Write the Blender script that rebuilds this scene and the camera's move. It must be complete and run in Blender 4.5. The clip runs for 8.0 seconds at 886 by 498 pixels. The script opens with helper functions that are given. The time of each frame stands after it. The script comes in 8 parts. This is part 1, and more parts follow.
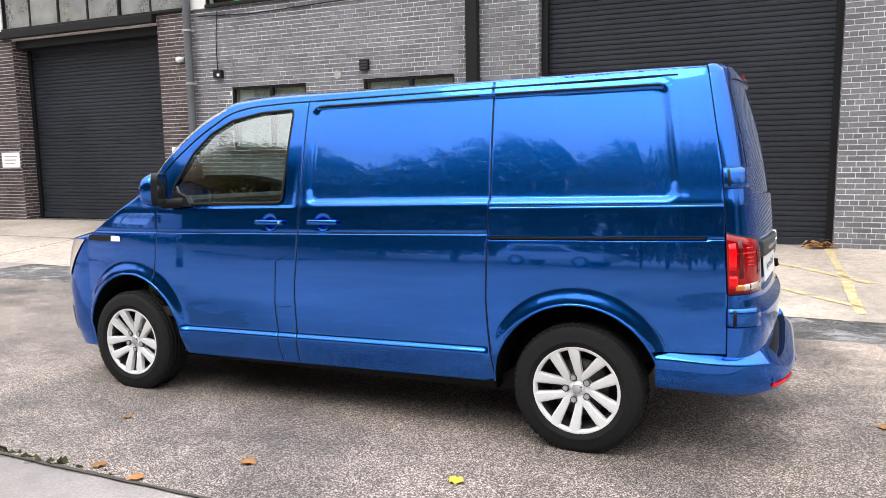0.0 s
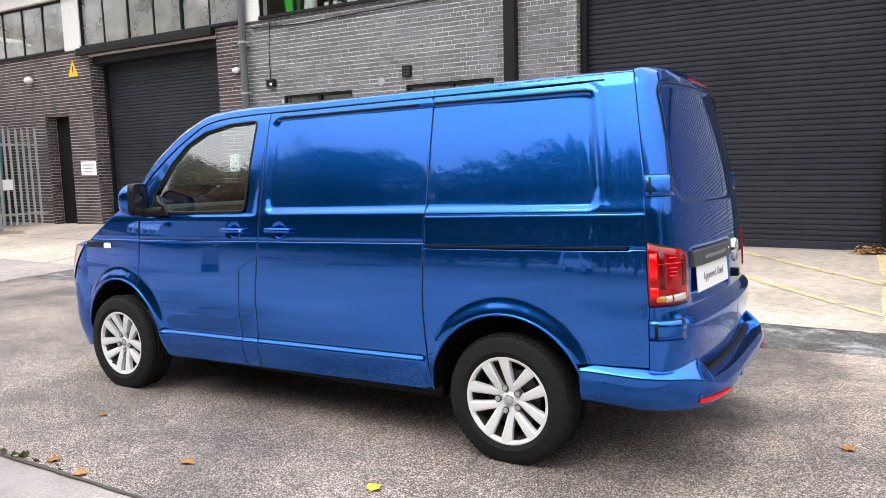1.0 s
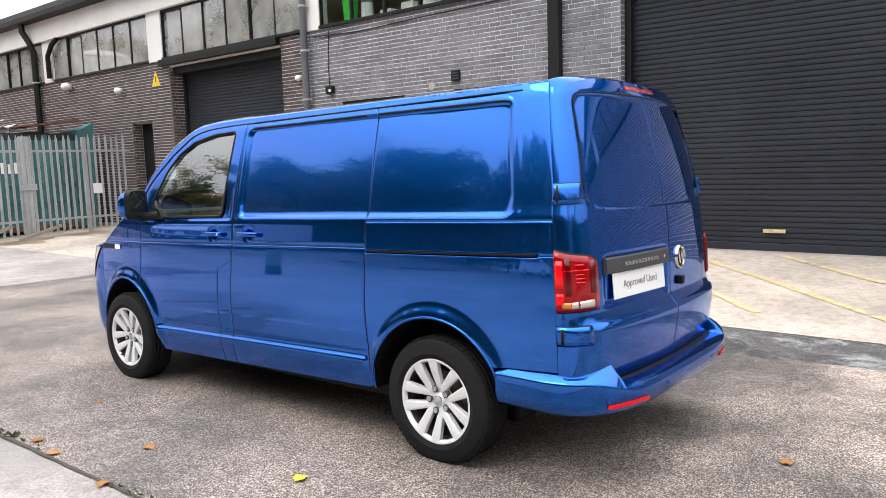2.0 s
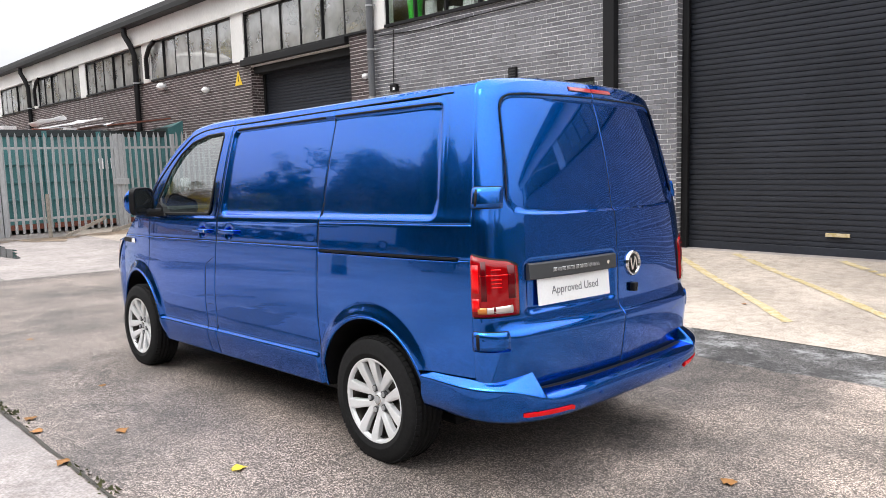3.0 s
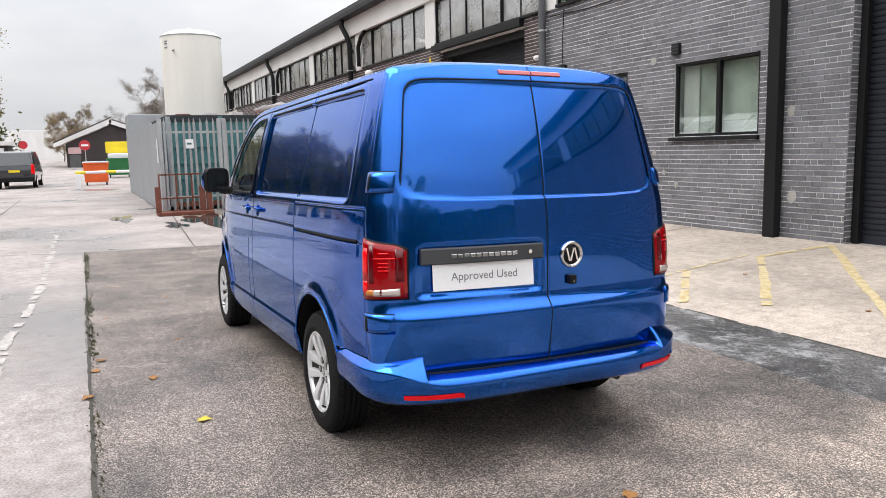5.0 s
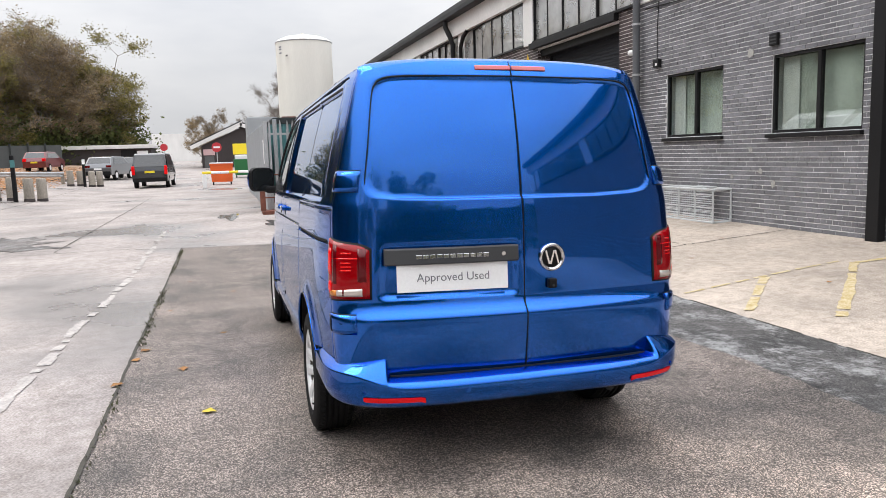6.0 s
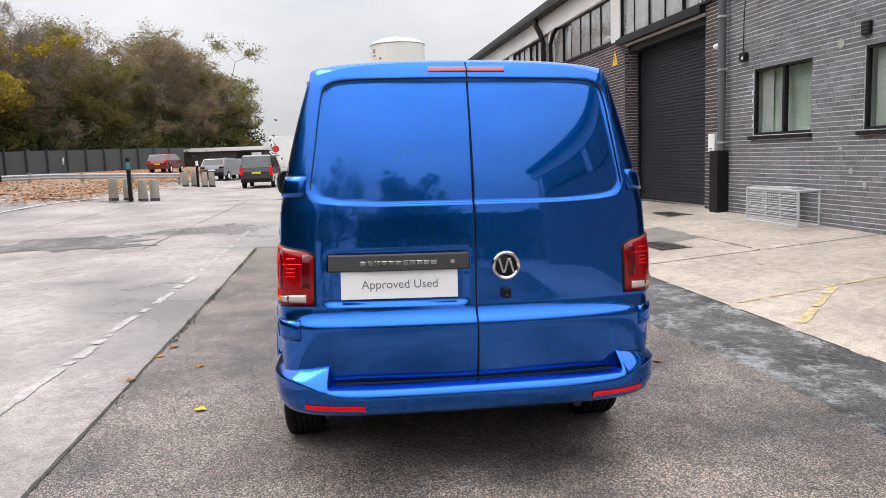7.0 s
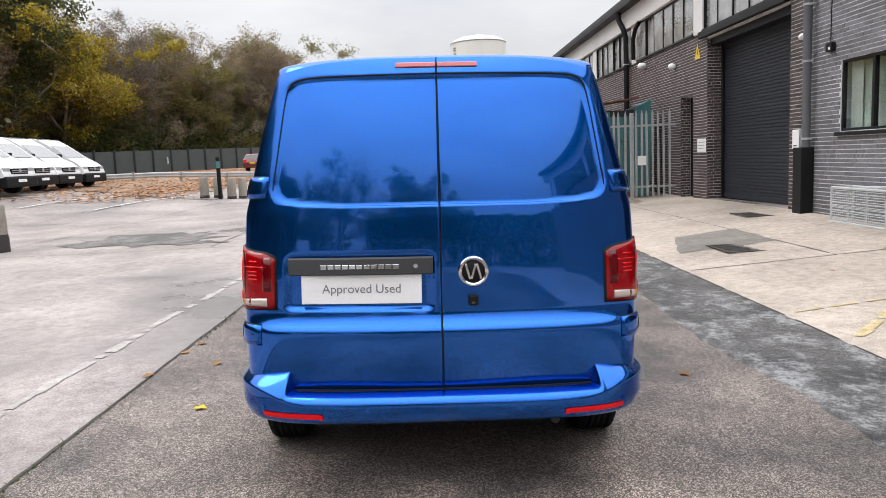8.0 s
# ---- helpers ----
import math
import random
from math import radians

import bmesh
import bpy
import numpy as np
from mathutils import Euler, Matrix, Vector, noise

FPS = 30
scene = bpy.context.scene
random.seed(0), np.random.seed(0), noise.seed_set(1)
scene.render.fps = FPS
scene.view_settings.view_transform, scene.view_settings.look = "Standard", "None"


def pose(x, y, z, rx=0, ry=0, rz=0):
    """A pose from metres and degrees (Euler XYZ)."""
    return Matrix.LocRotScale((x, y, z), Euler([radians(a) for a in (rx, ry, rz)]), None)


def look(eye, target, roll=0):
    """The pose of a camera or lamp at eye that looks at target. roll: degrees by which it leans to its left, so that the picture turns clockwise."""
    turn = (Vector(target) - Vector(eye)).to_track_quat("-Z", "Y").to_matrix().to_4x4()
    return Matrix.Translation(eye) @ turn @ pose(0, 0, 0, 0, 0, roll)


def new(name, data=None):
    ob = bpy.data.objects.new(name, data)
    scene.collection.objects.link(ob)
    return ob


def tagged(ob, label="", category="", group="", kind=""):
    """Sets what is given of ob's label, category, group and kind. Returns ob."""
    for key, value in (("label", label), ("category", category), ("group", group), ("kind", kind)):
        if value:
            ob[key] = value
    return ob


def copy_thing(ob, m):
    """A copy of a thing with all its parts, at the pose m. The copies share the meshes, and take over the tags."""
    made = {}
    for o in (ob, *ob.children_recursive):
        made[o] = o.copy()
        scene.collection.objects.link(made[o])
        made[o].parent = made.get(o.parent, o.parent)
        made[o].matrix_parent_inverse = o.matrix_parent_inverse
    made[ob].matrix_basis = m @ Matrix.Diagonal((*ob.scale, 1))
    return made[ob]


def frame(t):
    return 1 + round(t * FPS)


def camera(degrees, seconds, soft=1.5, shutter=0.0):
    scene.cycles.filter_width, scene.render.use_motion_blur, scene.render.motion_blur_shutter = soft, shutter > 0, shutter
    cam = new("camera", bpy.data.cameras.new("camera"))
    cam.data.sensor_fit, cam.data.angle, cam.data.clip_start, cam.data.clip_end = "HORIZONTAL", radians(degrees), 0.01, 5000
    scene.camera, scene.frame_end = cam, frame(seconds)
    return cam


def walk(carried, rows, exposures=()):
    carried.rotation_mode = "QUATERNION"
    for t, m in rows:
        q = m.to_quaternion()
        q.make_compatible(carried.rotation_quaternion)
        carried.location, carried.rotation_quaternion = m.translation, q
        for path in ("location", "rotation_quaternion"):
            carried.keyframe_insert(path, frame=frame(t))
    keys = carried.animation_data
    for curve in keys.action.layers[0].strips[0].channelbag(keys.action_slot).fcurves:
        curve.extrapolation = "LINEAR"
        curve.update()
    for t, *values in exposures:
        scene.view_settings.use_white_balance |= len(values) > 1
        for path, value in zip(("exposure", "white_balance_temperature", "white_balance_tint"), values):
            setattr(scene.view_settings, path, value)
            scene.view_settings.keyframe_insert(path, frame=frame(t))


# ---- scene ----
cam = camera(61.8, 8.0, 0.8)
PATH = [
    (0.0, (0.012, -0.045, 1.518), (-0.807, 1.762, 1.265), -0.8),
    (0.5, (0.343, 0.153, 1.528), (-0.577, 1.911, 1.28), -1.1),
    (1.0, (0.703, 0.298, 1.537), (-0.321, 1.999, 1.295), -1.5),
    (1.5, (1.085, 0.446, 1.547), (-0.047, 2.077, 1.311), -1.8),
    (3.0, (2.066, 1.175, 1.56), (0.637, 2.554, 1.325), -1.6),
    (3.5, (2.311, 1.481, 1.575), (0.774, 2.738, 1.33), -1.6),
    (4.0, (2.608, 1.741, 1.566), (0.988, 2.886, 1.311), -1.4),
    (4.5, (2.82, 2.054, 1.554), (1.115, 3.065, 1.29), -1.3),
    (6.0, (3.169, 3.074, 1.512), (1.266, 3.634, 1.253), -1.8),
    (6.5, (3.167, 3.416, 1.519), (1.229, 3.84, 1.265), -2.0),
    (7.0, (3.235, 3.798, 1.509), (1.27, 4.075, 1.259), -2.2),
    (7.5, (3.195, 4.088, 1.487), (1.217, 4.242, 1.24), -2.2),
    (8.0, (3.124, 4.365, 1.494), (1.139, 4.395, 1.249), -2.4),
]
walk(cam, [(t, look(eye, target, roll)) for t, eye, target, roll in PATH], [(0.0, 1.0), (1.5, 0.97), (3.5, 0.8), (4.5, 0.68), (6.0, 0.56), (8.0, 0.53)])

# ---- world, sun ----
world = bpy.data.worlds.new("sky")
scene.world = world
world.use_nodes = True
wn, wl = world.node_tree.nodes, world.node_tree.links
wn.clear()
w_out = wn.new("ShaderNodeOutputWorld")
w_bg = wn.new("ShaderNodeBackground")
w_sky = wn.new("ShaderNodeTexSky")
w_sky.sky_type = "NISHITA"
w_sky.sun_disc = False
w_sky.sun_elevation, w_sky.sun_rotation = radians(58), radians(205)
w_sky.dust_density, w_sky.ozone_density = 4.0, 1.0
w_dim = wn.new("ShaderNodeMixRGB")
w_dim.blend_type = "MULTIPLY"
w_dim.inputs["Fac"].default_value = 1.0
w_dim.inputs["Color2"].default_value = (0.10, 0.10, 0.10, 1)
w_tex = wn.new("ShaderNodeTexCoord")
w_map = wn.new("ShaderNodeMapping")
w_map.inputs["Scale"].default_value = (1.0, 1.0, 3.2)
w_noise = wn.new("ShaderNodeTexNoise")
w_noise.inputs["Scale"].default_value = 2.3
w_noise.inputs["Detail"].default_value = 5.0
w_noise.inputs["Roughness"].default_value = 0.55
w_ramp = wn.new("ShaderNodeValToRGB")
w_ramp.color_ramp.elements[0].position, w_ramp.color_ramp.elements[0].color = 0.32, (0.76, 0.78, 0.83, 1)
w_ramp.color_ramp.elements[1].position, w_ramp.color_ramp.elements[1].color = 0.66, (1.0, 1.0, 1.02, 1)
w_mix = wn.new("ShaderNodeMixRGB")
w_mix.inputs["Fac"].default_value = 0.92
wl.new(w_tex.outputs["Generated"], w_map.inputs["Vector"])
wl.new(w_map.outputs["Vector"], w_noise.inputs["Vector"])
wl.new(w_noise.outputs["Fac"], w_ramp.inputs["Fac"])
wl.new(w_sky.outputs["Color"], w_dim.inputs["Color1"])
wl.new(w_dim.outputs["Color"], w_mix.inputs["Color1"])
wl.new(w_ramp.outputs["Color"], w_mix.inputs["Color2"])
w_sep = wn.new("ShaderNodeSeparateXYZ")
w_pow = wn.new("ShaderNodeMath")
w_pow.operation, w_pow.use_clamp = "POWER", True
w_pow.inputs[1].default_value = 1.35
w_grad = wn.new("ShaderNodeMapRange")
w_grad.inputs["From Min"].default_value, w_grad.inputs["From Max"].default_value = 0.0, 1.0
w_grad.inputs["To Min"].default_value, w_grad.inputs["To Max"].default_value = 0.5, 2.45
w_mul = wn.new("ShaderNodeMixRGB")
w_mul.blend_type = "MULTIPLY"
w_mul.inputs["Fac"].default_value = 1.0
wl.new(w_tex.outputs["Generated"], w_sep.inputs["Vector"])
wl.new(w_sep.outputs["Z"], w_pow.inputs[0])
wl.new(w_pow.outputs[0], w_grad.inputs["Value"])
wl.new(w_mix.outputs["Color"], w_mul.inputs["Color1"])
wl.new(w_grad.outputs["Result"], w_mul.inputs["Color2"])
wl.new(w_mul.outputs["Color"], w_bg.inputs["Color"])
w_bg.inputs["Strength"].default_value = 1.0
wl.new(w_bg.outputs["Background"], w_out.inputs["Surface"])

sun_data = bpy.data.lights.new("sun", "SUN")
sun_data.energy, sun_data.angle, sun_data.color = 0.6, radians(30), (1.0, 0.96, 0.9)
sun = new("sun", sun_data)
sun.matrix_world = look((-5.5, -12.4, 25), (0, 2, 0))


# ---- materials ----
def mat(name, base, rough=0.6, metal=0.0, var=0.18, big=1.2, fine=45.0, bump=0.15, coat=0.0, spec=0.5, tint=None,
        rand=0.0, stretch=(1, 1, 1), roughvar=0.1, dist=0.004, fac=0.5):
    m = bpy.data.materials.new(name)
    m.use_nodes = True
    n, l = m.node_tree.nodes, m.node_tree.links
    b = n["Principled BSDF"]
    b.inputs["Metallic"].default_value = metal
    b.inputs["Specular IOR Level"].default_value = spec
    b.inputs["Coat Weight"].default_value = coat
    b.inputs["Coat Roughness"].default_value = 0.03
    geo = n.new("ShaderNodeNewGeometry")
    mp = n.new("ShaderNodeMapping")
    mp.inputs["Scale"].default_value = stretch
    l.new(geo.outputs["Position"], mp.inputs["Vector"])
    n1, n2 = n.new("ShaderNodeTexNoise"), n.new("ShaderNodeTexNoise")
    n1.inputs["Scale"].default_value, n1.inputs["Detail"].default_value = big, 6
    n2.inputs["Scale"].default_value, n2.inputs["Detail"].default_value = fine, 3
    l.new(mp.outputs["Vector"], n1.inputs["Vector"])
    l.new(mp.outputs["Vector"], n2.inputs["Vector"])
    mixf = n.new("ShaderNodeMath")
    mixf.operation = "MULTIPLY_ADD"
    l.new(n1.outputs["Fac"], mixf.inputs[0])
    mixf.inputs[1].default_value = 1.0 - fac
    sc = n.new("ShaderNodeMath")
    sc.operation = "MULTIPLY"
    l.new(n2.outputs["Fac"], sc.inputs[0])
    sc.inputs[1].default_value = fac
    l.new(sc.outputs[0], mixf.inputs[2])
    ramp = n.new("ShaderNodeValToRGB")
    t = tint or base
    lo = [max(0.0, c * (1 - var)) for c in base]
    hi = [min(1.0, c * (1 + var)) for c in t]
    ramp.color_ramp.elements[0].position, ramp.color_ramp.elements[0].color = 0.34, (*lo, 1)
    ramp.color_ramp.elements[1].position, ramp.color_ramp.elements[1].color = 0.66, (*hi, 1)
    l.new(mixf.outputs[0], ramp.inputs["Fac"])
    col = ramp.outputs["Color"]
    if rand:
        oi = n.new("ShaderNodeObjectInfo")
        add = n.new("ShaderNodeMath")
        add.operation = "ADD"
        l.new(oi.outputs["Random"], add.inputs[0])
        l.new(geo.outputs["Random Per Island"], add.inputs[1])
        fr = n.new("ShaderNodeMath")
        fr.operation = "FRACT"
        l.new(add.outputs[0], fr.inputs[0])
        rr = n.new("ShaderNodeMapRange")
        rr.inputs["To Min"].default_value, rr.inputs["To Max"].default_value = 1 - rand, 1 + rand
        l.new(fr.outputs[0], rr.inputs["Value"])
        mul = n.new("ShaderNodeMixRGB")
        mul.blend_type = "MULTIPLY"
        mul.inputs["Fac"].default_value = 1.0
        l.new(col, mul.inputs["Color1"])
        l.new(rr.outputs["Result"], mul.inputs["Color2"])
        col = mul.outputs["Color"]
    l.new(col, b.inputs["Base Color"])
    rm = n.new("ShaderNodeMapRange")
    rm.inputs["To Min"].default_value, rm.inputs["To Max"].default_value = max(0.02, rough - roughvar), min(1, rough + roughvar)
    l.new(n1.outputs["Fac"], rm.inputs["Value"])
    l.new(rm.outputs["Result"], b.inputs["Roughness"])
    if bump:
        bp = n.new("ShaderNodeBump")
        bp.inputs["Strength"].default_value, bp.inputs["Distance"].default_value = bump, dist
        l.new(n2.outputs["Fac"], bp.inputs["Height"])
        l.new(bp.outputs["Normal"], b.inputs["Normal"])
    return m


def glass_mat(name, tint, gloss=0.1, pale_mix=0.0):
    """Thin clear pane whose gloss grows towards grazing angles."""
    m = bpy.data.materials.new(name)
    m.use_nodes = True
    n, l = m.node_tree.nodes, m.node_tree.links
    n.clear()
    out, mix = n.new("ShaderNodeOutputMaterial"), n.new("ShaderNodeMixShader")
    tr, gl, lw = n.new("ShaderNodeBsdfTransparent"), n.new("ShaderNodeBsdfGlossy"), n.new("ShaderNodeLayerWeight")
    tr.inputs["Color"].default_value = (*tint, 1)
    gl.inputs["Roughness"].default_value = 0.015
    lw.inputs["Blend"].default_value = 0.5
    pw, fm = n.new("ShaderNodeMath"), n.new("ShaderNodeMath")
    pw.operation, fm.operation = "POWER", "MULTIPLY_ADD"
    pw.inputs[1].default_value = 5.0
    fm.inputs[1].default_value, fm.inputs[2].default_value = 1 - gloss, gloss
    l.new(lw.outputs["Facing"], pw.inputs[0])
    l.new(pw.outputs[0], fm.inputs[0])
    l.new(fm.outputs[0], mix.inputs["Fac"])
    l.new(tr.outputs[0], mix.inputs[1])
    l.new(gl.outputs[0], mix.inputs[2])
    last = mix.outputs[0]
    # pale diffuse share, uneven by noise, mixed in to brighten the pane
    if pale_mix:
        df, m2 = n.new("ShaderNodeBsdfDiffuse"), n.new("ShaderNodeMixShader")
        df.inputs["Color"].default_value = (0.55, 0.55, 0.54, 1)
        nz, rg_ = n.new("ShaderNodeTexNoise"), n.new("ShaderNodeMapRange")
        geo = n.new("ShaderNodeNewGeometry")
        nz.inputs["Scale"].default_value, nz.inputs["Detail"].default_value = 1.7, 6
        l.new(geo.outputs["Position"], nz.inputs["Vector"])
        rg_.inputs["From Min"].default_value, rg_.inputs["From Max"].default_value = 0.3, 0.7
        rg_.inputs["To Min"].default_value, rg_.inputs["To Max"].default_value = pale_mix * 0.6, pale_mix * 1.4
        l.new(nz.outputs["Fac"], rg_.inputs["Value"])
        l.new(rg_.outputs["Result"], m2.inputs["Fac"])
        l.new(last, m2.inputs[1])
        l.new(df.outputs[0], m2.inputs[2])
        last = m2.outputs[0]
    l.new(last, out.inputs["Surface"])
    return m


def paint_mat(name, base, metal, rough, coat=1.0, flake=True):
    m = bpy.data.materials.new(name)
    m.use_nodes = True
    n, l = m.node_tree.nodes, m.node_tree.links
    b = n["Principled BSDF"]
    b.inputs["Metallic"].default_value, b.inputs["Roughness"].default_value = metal, rough
    b.inputs["Coat Weight"].default_value, b.inputs["Coat Roughness"].default_value = coat, 0.02
    b.inputs["Coat IOR"].default_value = 1.55
    tc = n.new("ShaderNodeTexCoord")
    v = n.new("ShaderNodeTexVoronoi")
    v.inputs["Scale"].default_value = 900
    g = n.new("ShaderNodeTexNoise")
    g.inputs["Scale"].default_value, g.inputs["Detail"].default_value = 3.0, 5
    l.new(tc.outputs["Object"], v.inputs["Vector"])
    l.new(tc.outputs["Object"], g.inputs["Vector"])
    hs = n.new("ShaderNodeMixRGB")
    hs.inputs["Color1"].default_value = (*[c * 0.9 for c in base], 1)
    hs.inputs["Color2"].default_value = (*[min(1, c * 1.12) for c in base], 1)
    l.new(v.outputs["Color"] if flake else g.outputs["Fac"], hs.inputs["Fac"])
    l.new(hs.outputs["Color"], b.inputs["Base Color"])
    rm = n.new("ShaderNodeMapRange")
    rm.inputs["To Min"].default_value, rm.inputs["To Max"].default_value = 0.002, 0.012
    l.new(g.outputs["Fac"], rm.inputs["Value"])
    l.new(rm.outputs["Result"], b.inputs["Coat Roughness"])
    return m


def asphalt_mat(name, dark, light, patch=0.35, scuff=0.0, brightened=None):
    """Worn asphalt: pale stones in a dark binder, with broad stains."""
    m = bpy.data.materials.new(name)
    m.use_nodes = True
    n, l = m.node_tree.nodes, m.node_tree.links
    b = n["Principled BSDF"]
    geo = n.new("ShaderNodeNewGeometry")
    v, s1, s2 = n.new("ShaderNodeTexVoronoi"), n.new("ShaderNodeTexNoise"), n.new("ShaderNodeTexNoise")
    v.inputs["Scale"].default_value = 185
    s1.inputs["Scale"].default_value, s1.inputs["Detail"].default_value = 0.9, 8
    s1.inputs["Roughness"].default_value = 0.65
    s2.inputs["Scale"].default_value, s2.inputs["Detail"].default_value = 150, 4
    for t in (v, s1, s2):
        l.new(geo.outputs["Position"], t.inputs["Vector"])
    sep = n.new("ShaderNodeSeparateColor")
    l.new(v.outputs["Color"], sep.inputs["Color"])
    stone = n.new("ShaderNodeMath")
    stone.operation = "POWER"
    l.new(sep.outputs[0], stone.inputs[0])
    stone.inputs[1].default_value = 3.0
    add = n.new("ShaderNodeMath")
    add.operation = "MULTIPLY_ADD"
    l.new(s2.outputs["Fac"], add.inputs[0])
    add.inputs[1].default_value = 0.42
    l.new(stone.outputs[0], add.inputs[2])
    sub = n.new("ShaderNodeMapRange")
    sub.inputs["From Min"].default_value, sub.inputs["From Max"].default_value = 0.14, 0.98
    l.new(add.outputs[0], sub.inputs["Value"])
    c1 = n.new("ShaderNodeMixRGB")
    c1.inputs["Color1"].default_value, c1.inputs["Color2"].default_value = (*dark, 1), (*light, 1)
    l.new(sub.outputs["Result"], c1.inputs["Fac"])
    rp = n.new("ShaderNodeValToRGB")
    rp.color_ramp.elements[0].position, rp.color_ramp.elements[0].color = 0.36, (1 - patch, 1 - patch, 1 - patch, 1)
    rp.color_ramp.elements[1].position, rp.color_ramp.elements[1].color = 0.62, (1 + patch * 0.55, 1 + patch * 0.42, 1 + patch * 0.36, 1)
    l.new(s1.outputs["Fac"], rp.inputs["Fac"])
    mul = n.new("ShaderNodeMixRGB")
    mul.blend_type = "MULTIPLY"
    mul.inputs["Fac"].default_value = 1
    l.new(c1.outputs["Color"], mul.inputs["Color1"])
    l.new(rp.outputs["Color"], mul.inputs["Color2"])
    col = mul.outputs["Color"]
    if scuff:
        s3, rq, ms = n.new("ShaderNodeTexNoise"), n.new("ShaderNodeMapRange"), n.new("ShaderNodeMixRGB")
        s3.inputs["Scale"].default_value, s3.inputs["Detail"].default_value, s3.inputs["Roughness"].default_value = 1.7, 15, 0.93
        l.new(geo.outputs["Position"], s3.inputs["Vector"])
        rq.inputs["From Min"].default_value, rq.inputs["From Max"].default_value = 0.505, 0.575
        rq.inputs["To Max"].default_value = scuff
        l.new(s3.outputs["Fac"], rq.inputs["Value"])
        l.new(rq.outputs["Result"], ms.inputs["Fac"])
        l.new(col, ms.inputs["Color1"])
        ms.inputs["Color2"].default_value = (0.4, 0.4, 0.395, 1)
        col = ms.outputs["Color"]
    if brightened:
        # a place with a ragged edge, brightened in the colour: (x, y, radius, gain)
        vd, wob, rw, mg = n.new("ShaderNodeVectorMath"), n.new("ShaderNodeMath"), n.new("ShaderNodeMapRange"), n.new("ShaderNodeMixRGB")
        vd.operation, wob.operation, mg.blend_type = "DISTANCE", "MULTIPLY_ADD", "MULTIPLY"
        vd.inputs[1].default_value = (brightened[0], brightened[1], 0.0)
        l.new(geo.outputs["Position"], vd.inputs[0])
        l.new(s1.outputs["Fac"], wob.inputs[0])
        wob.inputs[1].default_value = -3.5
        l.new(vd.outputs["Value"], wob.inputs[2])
        rw.inputs["From Min"].default_value, rw.inputs["From Max"].default_value = brightened[2] - 1.9, brightened[2] - 3.4
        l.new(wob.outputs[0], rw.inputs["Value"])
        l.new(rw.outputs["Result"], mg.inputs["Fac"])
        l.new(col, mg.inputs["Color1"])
        mg.inputs["Color2"].default_value = (brightened[3], brightened[3] * 0.98, brightened[3] * 0.95, 1)
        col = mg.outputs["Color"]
    l.new(col, b.inputs["Base Color"])
    rr = n.new("ShaderNodeMapRange")
    rr.inputs["To Min"].default_value, rr.inputs["To Max"].default_value = 0.5, 0.95
    l.new(s1.outputs["Fac"], rr.inputs["Value"])
    l.new(rr.outputs["Result"], b.inputs["Roughness"])
    bp = n.new("ShaderNodeBump")
    bp.inputs["Strength"].default_value, bp.inputs["Distance"].default_value = 0.9, 0.009
    l.new(add.outputs[0], bp.inputs["Height"])
    l.new(bp.outputs["Normal"], b.inputs["Normal"])
    return m


